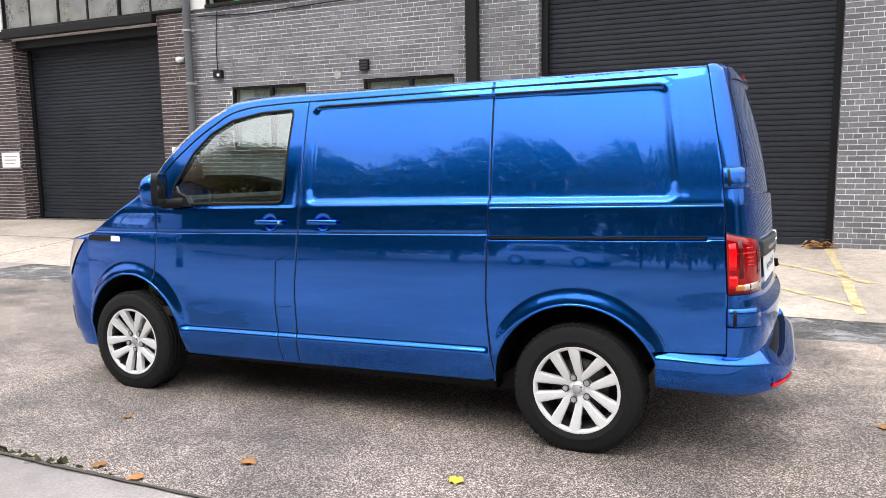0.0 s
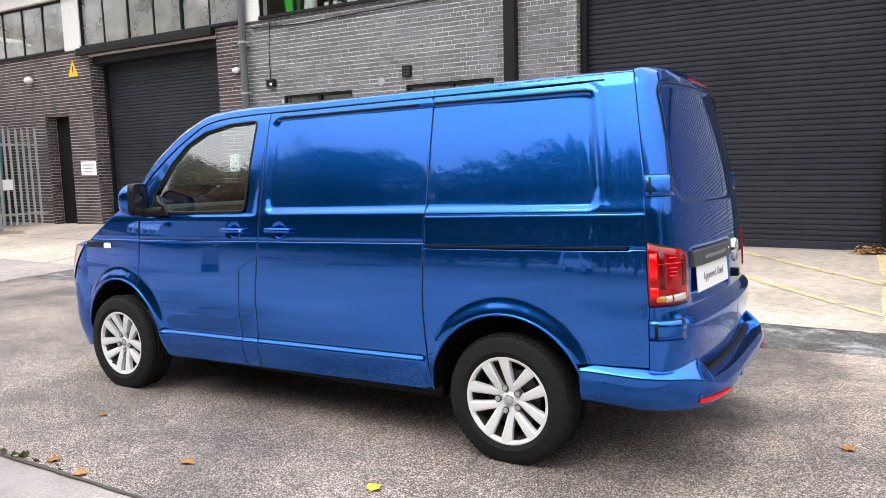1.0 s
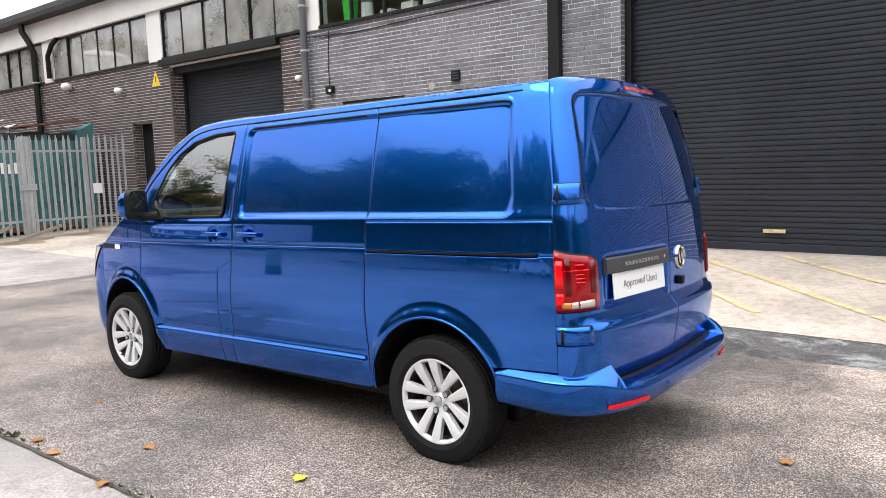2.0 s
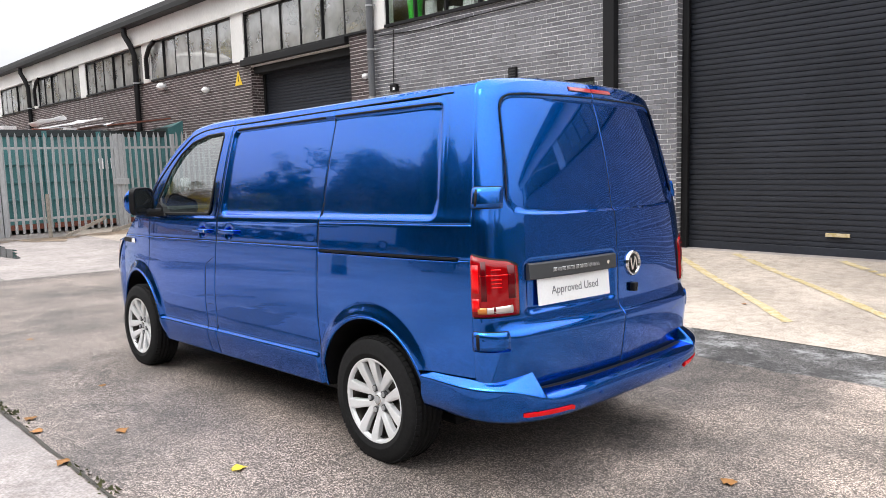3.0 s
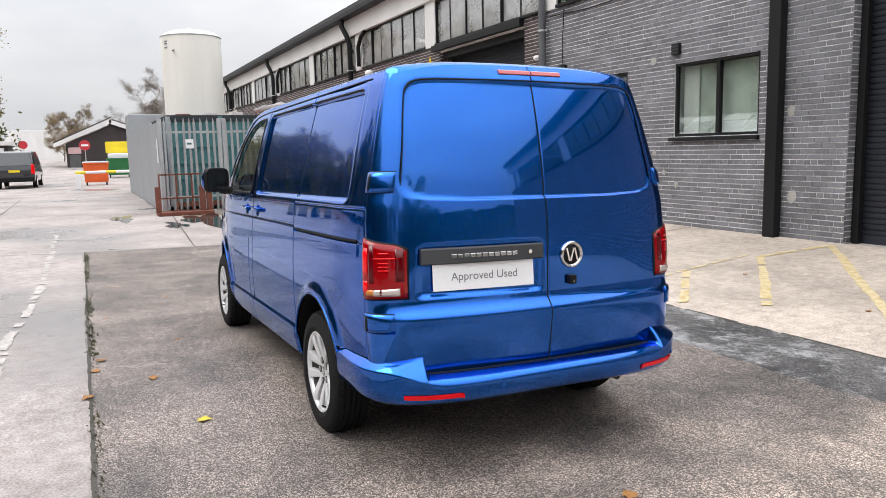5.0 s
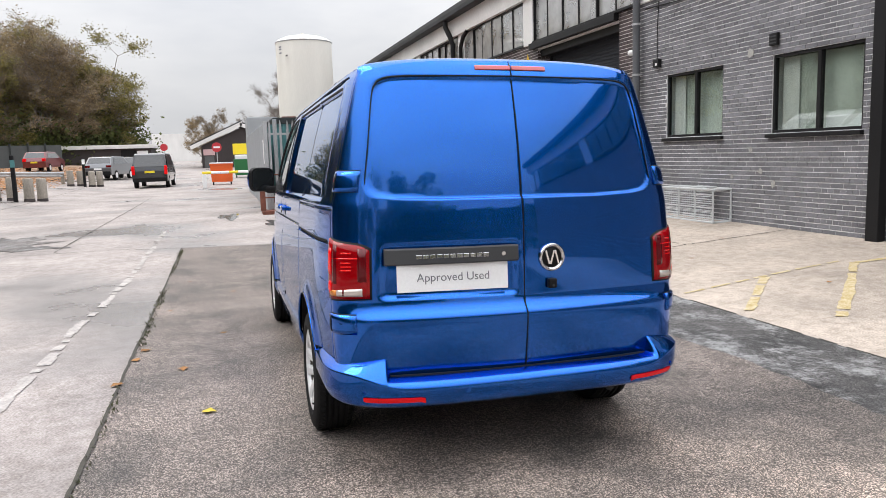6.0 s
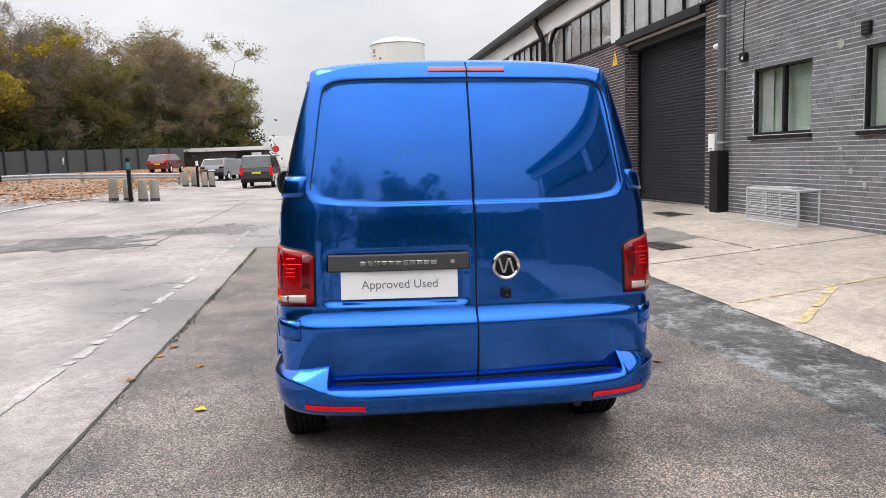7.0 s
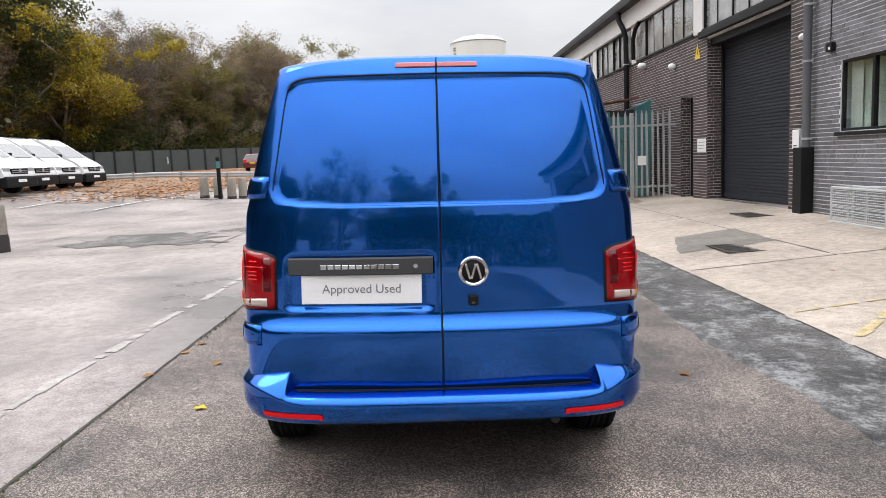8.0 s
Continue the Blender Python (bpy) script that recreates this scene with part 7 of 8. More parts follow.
part("lock_box", boxes([((0.05, 4.15, 1.2), (0.1, 4.55, 1.35))], 0.008), M_GALV, fence)
sg = empty("fence_notice", pose(FX + 0.065, 5.0, 1.72), "small blue and white notice fixed to the fence", "sign")
part("plate", boxes([((0, -0.1, 0), (0.006, 0.1, 0.24))]), M_WHITE, sg)
part("print_bar", boxes([((0.0065, -0.07, 0.1), (0.008, 0.05, 0.15))]), M_TEAL, sg)
sg = empty("fence_notice", pose(FX + 0.065, 10.35, 1.05), "small white notice fixed to the fence", "sign")
part("plate", boxes([((0, -0.12, 0), (0.006, 0.12, 0.26))]), M_WHITE, sg)

side_f = empty("sheet_fence", pose(FX, 4.28, 0), "grey sheet steel side fence of the compound", "fence")
for i in range(5):
    x0, x1 = -0.06 - 2.85 * i, -0.06 - 2.85 * (i + 1) + 0.03
    bm = bmesh.new()
    n = 19
    top = []
    for k in range(n + 1):
        x = x0 + (x1 - x0) * k / n
        d = -0.03 if k % 2 else 0.0
        top.append((bm.verts.new((x, d, 0.05)), bm.verts.new((x, d, 2.42 + 0.03 * (i % 2)))))
    for a, b in zip(top, top[1:]):
        bm.faces.new((a[0], b[0], b[1], a[1]))
    part("panel", bm, M_GREYSH, side_f)
    part("post", boxes([((x0 - 0.04, 0.0, 0), (x0 + 0.05, 0.07, 2.5))], 0.006), M_GALV, side_f)
part("white_plate", boxes([((-0.62, -0.045, 1.35), (-0.34, -0.035, 2.0))]), M_WHITE, side_f)

con = empty("container", pose(-21.5, 7.65, 0.1), "teal corrugated steel container with dark top rail", "container")
bm = bmesh.new()
L2, W2, H2 = 3.05, 2.4, 2.5


def corrugated(bm, p, q, h, depth, out, z0=0.12):
    p, q = Vector(p), Vector(q)
    n = int((q - p).length / 0.07)
    prev = None
    for k in range(n + 1):
        o = p + (q - p) * k / n + Vector(out) * (depth if (k // 2) % 2 else 0)
        cur = (bm.verts.new((o.x, o.y, z0)), bm.verts.new((o.x, o.y, h - 0.1)))
        if prev:
            bm.faces.new((prev[0], cur[0], cur[1], prev[1]))
        prev = cur


bm.free()
for p_, q_, dp, ou in (((W2, -L2, 0), (W2, L2, 0), -0.03, (1, 0, 0)), ((-W2, -L2, 0), (W2, -L2, 0), 0.03, (0, 1, 0)), ((-W2, L2, 0), (W2, L2, 0), -0.03, (0, 1, 0)), ((-W2, -L2, 0), (-W2, L2, 0), 0.03, (1, 0, 0))):
    bm = bmesh.new()
    corrugated(bm, p_, q_, H2, dp, ou)
    part("side_wall", bm, M_TEAL, con)
part("top_rail", boxes([((W2 - 0.06, -L2, H2 - 0.12), (W2 + 0.03, L2, H2 + 0.06)), ((-W2, -L2, H2 - 0.1), (W2, -L2 + 0.08, H2 + 0.06)), ((-W2, L2 - 0.08, H2 - 0.1), (W2, L2, H2 + 0.06))], 0.01), M_DKFENCE, con)
part("roof_sheet", boxes([((-W2, -L2, H2 - 0.06), (W2 - 0.06, L2, H2 - 0.02))]), M_RUST, con)
part("bottom_rail", boxes([((W2 - 0.06, -L2, 0), (W2 + 0.03, L2, 0.14)), ((-W2, -L2, 0), (W2, -L2 + 0.06, 0.14))], 0.01), M_RUST, con)
for z in (0.75, 1.2, 1.66):
    part("rib", boxes([((W2 + 0.001, -L2 + 0.1, z), (W2 + 0.035, L2 - 0.1, z + 0.05))], 0.008), M_TEAL, con)
for y in (-L2 + 0.04, -1.6, -0.35, 1.0, 2.1, L2 - 0.04):
    part("stanchion", boxes([((W2 - 0.02, y - 0.06, 0.02), (W2 + 0.05, y + 0.06, H2 + 0.02))], 0.008), M_TEAL if abs(y) < 3 else M_GREYSH, con)
for i, (y, w) in enumerate(((0.95, 0.12), (1.12, 0.08), (1.27, 0.14), (1.46, 0.06))):
    part("print_bar", boxes([((W2 + 0.052, y, 1.52), (W2 + 0.056, y + w, 1.52 + (0.24 if i % 2 else 0.28)))]), M_WHITE, con, "faded white stencilled bar")
lid = empty("tipper_bin", pose(-19.6, 10.75, 0.1), "teal steel waste bin with open sloping lid", "bin")
bm = bmesh.new()
vs_ = [bm.verts.new(p) for p in ((-0.6, -0.2, 0), (0.55, -0.2, 0), (0.7, -0.2, 2.62), (-0.6, -0.2, 2.62), (-0.6, 0.25, 0), (0.55, 0.25, 0), (0.7, 0.25, 2.85), (-0.6, 0.25, 2.75))]
for q in ((0, 1, 2, 3), (5, 4, 7, 6), (1, 5, 6, 2), (4, 0, 3, 7), (3, 2, 6, 7), (4, 5, 1, 0)):
    bm.faces.new([vs_[i] for i in q])
part("body", bm, M_TEAL, lid)
part("lid", boxes([((-0.6, -1.4, 2.66), (0.75, 0.2, 2.70))], 0.005), M_RUST, lid).matrix_basis = pose(0, 0, 0.22, 7, 0, 0)

# loose sheets on the container
rg = random.Random(12)
for i in range(9):
    yy = rg.uniform(-0.4, 1.7)
    s = empty("scrap_sheet", pose(-19.7 + rg.uniform(-0.5, 0.2), 7.7 + yy, 2.67 + i * 0.035, rg.uniform(2, 13), rg.uniform(-8, 8), rg.uniform(-40, 40)), "crumpled pale scrap panel lying on the container", "scrap", "scrap panels")
    bm = bmesh.new()
    bmesh.ops.create_grid(bm, x_segments=8, y_segments=6, size=0.5)
    for v_ in bm.verts:
        v_.co.x *= 0.45
        v_.co.y *= rg.uniform(0.95, 1.05) * (1.6 if i % 3 == 0 else 0.9)
        v_.co.z = 0.05 * noise.noise(v_.co * 4 + Vector((i, 0, 0)))
    ext = bmesh.ops.extrude_face_region(bm, geom=bm.faces[:])
    bmesh.ops.translate(bm, vec=(0, 0, 0.012), verts=[e for e in ext["geom"] if isinstance(e, bmesh.types.BMVert)])
    part("panel", bm, M_SCRAP, s)
for i in range(7):
    yy = -2.6 + i * 0.75
    s = empty("scrap_strip", pose(-19.5, 7.7 + yy, 2.67, 0, 0, rg.uniform(60, 120)), "short pale offcut lying on the container edge", "scrap", "scrap offcuts")
    part("strip", boxes([((-0.2, -0.06, 0), (0.2, 0.06, 0.04 + 0.03 * (i % 3)))], 0.01), M_SCRAP if i % 3 else M_RUST, s)

rack = empty("steel_rack", pose(-17.35, 4.15, ground_z(-17.3, 4.7)), "rusty steel stillage rack standing before the fence", "rack")
for y in (0.0, 0.42, 0.8, 1.2):
    part("upright", boxes([((-0.02, y - 0.02, 0.1), (0.02, y + 0.02, 1.08))], 0.004), M_RUST, rack)
for z in (0.45, 1.06):
    part("rail", boxes([((-0.02, 0.0, z - 0.02), (0.02, 1.2, z + 0.02))], 0.004), M_RUST, rack)
part("base", boxes([((-0.5, -0.08, 0), (0.22, 1.3, 0.1))], 0.01), M_RUST, rack)
for y in (-0.05, 1.22, 1.05):
    part("cheek", boxes([((-0.03, y - 0.07, 0.1), (0.03, y + 0.07, 0.75))], 0.005), M_RUST, rack)
for i, (y, a) in enumerate(((6.75, 0), (7.1, 68), (8.2, 74))):
    s = empty("timber_batten", pose(FX + 0.35, y, ground_z(FX, y) + 0.02, -a, 0, 0), "pale timber batten leaning by the fence", "timber", "battens")
    part("batten", boxes([((-0.02, -0.04, 0), (0.02, 0.04, 1.05))], 0.004), M_WOODPOST, s)

# silo
tank = empty("storage_silo", pose(-28.0, 6.62, 0.0)@Matrix.Diagonal((0.825,0.825,0.865,1)), "tall cream painted steel silo with domed top", "silo")
v, f = lathe([(1.36, 0.0), (1.36, 2.5), (1.365, 2.52), (1.36, 2.54), (1.36, 6.98), (1.34, 7.06), (1.2, 7.17), (0.9, 7.28), (0.4, 7.37), (0.0, 7.4)], 56, "z")
obj("shell", mesh_from("shell", v, f, M_TANK, True), tank)
bm = bmesh.new()
cyl(bm, (-0.25, 0, 7.36), (-0.25, 0, 7.5), 0.09, seg=14)
part("vent", bm, M_TANK, tank)
v, f = tube([(1.36 * math.cos(a), 1.36 * math.sin(a), 7.02) for a in np.linspace(0, 6.283, 57)[:-1]], 0.025, 6, True)
obj("rim", mesh_from("rim", v, f, M_GALV, True), tank)
part("marking", boxes([((1.36, -1.0, 6.3), (1.0, -0.92, 6.32))]), M_BLACK, tank)
bm = bmesh.new()
for z in (6.45, 6.62, 6.72):
    p = pose(0, 0, 0, 0, 0, -62)
    box_into(bm, (1.355, -0.1, z), (1.37, 0.1, z + 0.06), 0, p)
part("marking", bm, M_GREYTXT, tank)
hut = empty("roof_hut", pose(-32, 4.9, 0), "grey ribbed shed behind the sheet fence", "shed")
part("body", boxes([((-1.2, -0.6, 0), (1.2, 0.7, 3.3))], 0.02), M_GREYSH, hut)


# ---- the far yard ----
def post_group(x, y, dx, gap):
    for i in range(4):
        off = (-0.62, -0.22, 0.4, 0.72)[i] * (1 + gap)
        xx, yy = x - (0.0, 0.5, 0.1, 0.6)[i], y + off
        b = empty("bollard", pose(xx, yy, ground_z(xx, yy), 0, 0, 13 * i), "weathered round timber bollard, stained dark at the foot", "bollard", "timber bollards")
        v, f = lathe([(0.188, 0.1), (0.184, 0.4), (0.178, 0.86), (0.15, 0.9), (0.0, 0.905)], 18, "z")
        obj("trunk", mesh_from("trunk", v, f, M_WOODPOST, True), b)
        v, f = lathe([(0.2, 0), (0.195, 0.1), (0.18, 0.13)], 18, "z")
        obj("foot", mesh_from("foot", v, f, M_DKWALL, True), b, "dark stained foot")


post_group(-28.6, -4.5, 0.5, 0.1)
post_group(-44.0, -4.6, 0.5, 0.1)
b = empty("bollard", pose(-11.5, -4.12, ground_z(-11.5, -4.12)), "weathered round timber bollard, stained dark at the foot", "bollard", "timber bollards")
v, f = lathe([(0.17, 0.1), (0.165, 0.5), (0.16, 0.9), (0.13, 0.95), (0.0, 0.955)], 18, "z")
obj("trunk", mesh_from("trunk", v, f, M_WOODPOST, True), b)
v, f = lathe([(0.185, 0), (0.18, 0.28), (0.165, 0.36)], 18, "z")
obj("foot", mesh_from("foot", v, f, M_DKWALL, True), b, "dark stained foot")
for x, y, c in ((-28.15, -4.4, M_TEAL), (-43.8, -4.5, M_WHITE)):
    b = empty("marker_post", pose(x, y, ground_z(x, y)), "slim black marker post with a small blue plate", "post", "marker posts")
    part("pole", boxes([((-0.07, -0.07, 0), (0.07, 0.07, 1.75 if c == M_TEAL else 1.6))], 0.015), M_BLACK, b)
    part("plate", boxes([((0.071, -0.06, 1.3), (0.078, 0.1, 1.58))], 0.002), c, b)

GA, GB = Vector((-46.2, -6.0, 0)), Vector((-41.0, -19.5, 0))
gr_ = empty("crash_barrier", Matrix.Identity(4), "galvanised W-beam crash barrier on short posts", "barrier")
d_ = (GB - GA).normalized()
n_ = Vector((-d_.y, d_.x, 0))
v, f = [], []
for k in range(21):
    p = GA + (GB - GA) * k / 20
    z = ground_z(GA.x, GA.y) + 0.55 * (ground_z(p.x, p.y) - ground_z(GA.x, GA.y))
    for o, h in ((0.0, 0.42), (0.06, 0.47), (0.06, 0.53), (0.0, 0.58), (0.06, 0.63), (0.06, 0.69), (0.0, 0.74)):
        v.append(p + n_ * o + Vector((0, 0, z + h)))
f = [(i * 7 + j, (i + 1) * 7 + j, (i + 1) * 7 + j + 1, i * 7 + j + 1) for i in range(20) for j in range(6)]
obj("beam", mesh_from("beam", v, f, M_GALV, True), gr_)
for k in range(6):
    p = GA + (GB - GA) * (k + 0.03) / 5.2
    z = ground_z(p.x, p.y)
    bm = bmesh.new()
    box_into(bm, (p.x - 0.09, p.y - 0.09, z), (p.x + 0.05, p.y + 0.09, z + 0.6), 0.01)
    part("post", bm, M_WOODPOST, gr_)

lit = sheet("leaf_litter", span(-90, -30, 1.5), span(-44, -7.5, 1.5), 0.03, mat("leaf_strewn_ground", (0.2, 0.11, 0.06), 0.95, var=0.5, big=1.5, fine=9, tint=(0.33, 0.23, 0.16)), label="fallen brown leaves over the car park edge", category="leaves")
M_BAY = mat("white_bay_paint", (0.6, 0.58, 0.56), 0.75, var=0.3, big=6, fine=40)
for i, p in enumerate([[(-22.4, -9.7), (-28.8, -8.0)], [(-22.0, -6.95), (-30.0, -5.88)], [(-23.8, -12.2), (-27.2, -9.9)]]):
    strip("trim", p, 0.11, 0.036, M_BAY, "worn white parking line", "line marking", 0.3, 0.1, i + 60)

# loose leaves on the litter
rg = random.Random(31)
lv_, lf_ = [], []
for i in range(16000):
    x, y = rg.uniform(-80, -24), rg.uniform(-34, -6.5) if rg.random() < 0.75 else rg.gauss(-8.0, 1.6)
    if y > -3 - 0.1 * (-x - 24) * 0.3 - 2.0 or x + 0.6 * y > -29:
        continue
    s, a = rg.uniform(0.05, 0.13), rg.uniform(0, 6.3)
    z = ground_z(x, y) + 0.045
    k = len(lv_)
    lv_ += [(x + s * math.cos(a + q), y + s * math.sin(a + q) * 0.7, z + rg.uniform(0, 0.05)) for q in (0, 1.57, 3.14, 4.71)]
    lf_.append((k, k + 1, k + 2, k + 3))
tagged(obj("loose_leaves", mesh_from("loose_leaves", lv_, lf_, mat("orange_dead_leaves", (0.36, 0.16, 0.05), 0.8, var=0.4, big=2, rand=0.5))), "orange and brown dead leaves strewn over the ground", "leaves", kind="stuff")

# dark mesh fence before the wood
fa, fb = Vector((-49, -45, 0)), Vector((-87.5, -13.6, 0))
blk = empty("security_fence", Matrix.Identity(4), "dark green mesh security fence before the wood", "fence")
n = 24
for k in range(n):
    p, q = fa + (fb - fa) * k / n, fa + (fb - fa) * (k + 1) / n
    z0, z1 = ground_z(p.x, p.y), ground_z(q.x, q.y)
    bm = bmesh.new()
    a = [bm.verts.new(w) for w in ((p.x, p.y, z0), (q.x, q.y, z1), (q.x, q.y, z1 + 2.3), (p.x, p.y, z0 + 2.3))]
    bm.faces.new(a)
    ext = bmesh.ops.extrude_face_region(bm, geom=bm.faces[:])
    bmesh.ops.translate(bm, vec=(0.03, 0.03, 0), verts=[e for e in ext["geom"] if isinstance(e, bmesh.types.BMVert)])
    part("mesh_panel", bm, mat("fence_mesh_grey", (0.065, 0.073, 0.075), 0.7, var=0.2) if k == 0 else bpy.data.materials["fence_mesh_grey"], blk)
    bm = bmesh.new()
    box_into(bm, (p.x - 0.02, p.y - 0.02, z0), (p.x + 0.16, p.y + 0.16, z0 + 2.5))
    part("post", bm, M_DKFENCE, blk)
for x, y, mt in ((-68.2, -29.2, M_GREEN), (-76, -22.9, M_WHITE)):
    s = empty("fence_sign", pose(x, y, ground_z(x, y) + 0.9, 0, 0, -42), "small sign on the mesh fence", "sign", "fence signs")
    part("plate", boxes([((0.2, -0.25, 0), (0.23, 0.25, 0.7))]), mt, s)

low = empty("flat_roof_building", pose(-95.8, -9.7, ground_z(-93, -9)), "low dark brick building with a white flat roof edge", "building")
part("wall", boxes([((-3, -4.9, 0), (3, 4.9, 2.05))], 0.02), M_DKWALL, low)
part("roof_edge", boxes([((-3.4, -5.2, 2.05), (3.4, 5.2, 2.5))], 0.03), M_WPANEL, low)
part("door", boxes([((3.0, 1.5, 0), (3.04, 3.2, 1.9))], 0.01), M_BLACK, low)
part("sign_plate", boxes([((3.0, 3.3, 1.1), (3.05, 4.5, 1.75))], 0.01), M_WHITE, low)
gab = empty("gable_building", pose(-89.5, 5.0, ground_z(-89, 4)), "dark brick building with white-edged gable roof", "building")
bm = bmesh.new()
q = [(-4.0, 0), (4.6, 0), (4.6, 3.2), (0.7, 4.7), (-4.0, 2.6)]
a, b = [bm.verts.new((0, y, z)) for y, z in q], [bm.verts.new((-14, y, z)) for y, z in q]
bm.faces.new(a)
bm.faces.new(b[::-1])
for i in range(5):
    j = (i + 1) % 5
    bm.faces.new((a[i], b[i], b[j], a[j]))
part("wall", bm, M_DKWALL, gab)
for (y0, z0), (y1, z1), nm in (((-5.2, 2.2), (0.8, 4.85), "bargeboard"), ((0.55, 4.8), (5.4, 3.0), "bargeboard")):
    bm = bmesh.new()
    a = [bm.verts.new(p) for p in ((0.4, y0, z0), (0.4, y1, z1), (0.4, y1, z1 + 0.55), (0.4, y0, z0 + 0.45))]
    bm.faces.new(a)
    ext = bmesh.ops.extrude_face_region(bm, geom=bm.faces[:])
    bmesh.ops.translate(bm, vec=(-0.2, 0, 0), verts=[e for e in ext["geom"] if isinstance(e, bmesh.types.BMVert)])
    part(nm, bm, M_WPANEL, gab)
    bm = bmesh.new()
    a = [bm.verts.new(p) for p in ((0.3, y0, z0 + 0.45), (0.3, y1, z1 + 0.55), (-14, y1, z1 + 0.55), (-14, y0, z0 + 0.45))]
    bm.faces.new(a)
    ext = bmesh.ops.extrude_face_region(bm, geom=bm.faces[:])
    bmesh.ops.translate(bm, vec=(0, 0, 0.15), verts=[e for e in ext["geom"] if isinstance(e, bmesh.types.BMVert)])
    part("roof", bm, M_ROOF, gab)
part("sign_plate", boxes([((0.02, -3.8, 1.5), (0.08, -2.5, 2.2))], 0.01), mat("faded_pink_sign", (0.6, 0.4, 0.4), 0.6, var=0.1), gab)
part("door", boxes([((0.01, -3.7, 0), (0.05, -2.6, 1.4))], 0.01), M_WINDARK, gab)
rs = empty("stop_sign_post", pose(-71.8, 2.8, ground_z(-71, 3) - 0.1), "round red sign on a grey post", "sign")
bm = bmesh.new()
cyl(bm, (0, 0, 0), (0, 0, 2.2), 0.04, seg=8)
part("pole", bm, M_GALV, rs)
bm = bmesh.new()
cyl(bm, (0.05, 0, 2.45), (0.08, 0, 2.45), 0.46, seg=28)
part("disc", bm, mat("red_sign", (0.5, 0.03, 0.04), 0.5, var=0.05), rs)
part("bar", boxes([((0.081, -0.3, 2.37), (0.086, 0.3, 2.53))]), M_WHITE, rs)
rs2 = empty("stop_sign_post", pose(-84.6, -2.8, ground_z(-84, -3)), "round red sign on a grey post by the low building", "sign")
bm = bmesh.new()
cyl(bm, (0, 0, 0), (0, 0, 2.4), 0.05, seg=8)
part("pole", bm, M_GALV, rs2)
bm = bmesh.new()
cyl(bm, (0.05, 0, 2.5), (0.08, 0, 2.5), 0.4, seg=28)
part("disc", bm, bpy.data.materials["red_sign"], rs2)


def wheelie(x, y, body, lidm, w, h, label, open_lid):
    b = empty("waste_bin", pose(x, y, ground_z(x, y)), label, "bin", "waste bins")
    bm = bmesh.new()
    a = [bm.verts.new(p) for p in ((-0.45, -w / 2 * 0.9, 0.18), (0.45, -w / 2 * 0.9, 0.18), (0.45, w / 2 * 0.9, 0.18), (-0.45, w / 2 * 0.9, 0.18), (-0.55, -w / 2, h), (0.55, -w / 2, h), (0.55, w / 2, h), (-0.55, w / 2, h))]
    for q in ((3, 2, 1, 0), (4, 5, 6, 7), (0, 1, 5, 4), (1, 2, 6, 5), (2, 3, 7, 6), (3, 0, 4, 7)):
        bm.faces.new([a[i] for i in q])
    part("body", bm, body, b)
    part("rim", boxes([((-0.58, -w / 2 - 0.03, h - 0.08), (0.58, w / 2 + 0.03, h))], 0.015), body, b)
    if open_lid:
        part("lid", boxes([((-0.62, -w / 2, h + 0.35), (-0.56, w / 2, h + 1.15))], 0.02), lidm, b)
        part("contents", boxes([((-0.45, -w / 2 + 0.1, h - 0.05), (0.4, w / 2 - 0.1, h + 0.32))], 0.06), M_WHITE, b)
    else:
        part("lid", boxes([((-0.6, -w / 2 - 0.02, h), (0.6, w / 2 + 0.02, h + 0.07))], 0.02), lidm, b)
    for yy in (-w / 2 + 0.15, w / 2 - 0.15):
        bm = bmesh.new()
        cyl(bm, (0.35, yy - 0.04, 0.1), (0.35, yy + 0.04, 0.1), 0.1, seg=12)
        part("castor", bm, M_BLACK, b)


wheelie(-43.0, 3.1, M_ORANGE, M_SCRAP, 1.3, 1.25, "orange steel waste bin with pale lid", False)
wheelie(-54.0, 4.75, M_GREEN, M_YELBIN, 1.5, 1.35, "green waste bin with open yellow lid", True)
wheelie(-54.6, 6.6, M_GREEN, M_YELBIN, 1.3, 1.25, "green waste bin with open yellow lid", True)
bar = empty("barrier_pole", pose(-38.0, 2.1, ground_z(-38, 2)), "red and white striped barrier pole across the yard", "barrier")
for i in range(8):
    bm = bmesh.new()
    cyl(bm, (0, 0.46 * i, 0.82), (-0.1, 0.46 * (i + 1), 0.82), 0.07, seg=8)
    part("pole_band", bm, M_WHITE if i % 3 else M_YELBIN, bar)
for y in (0.1, 3.4):
    part("stand", boxes([((-0.1, y - 0.1, 0), (0.1, y + 0.1, 0.75))], 0.02), M_WHITE, bar)


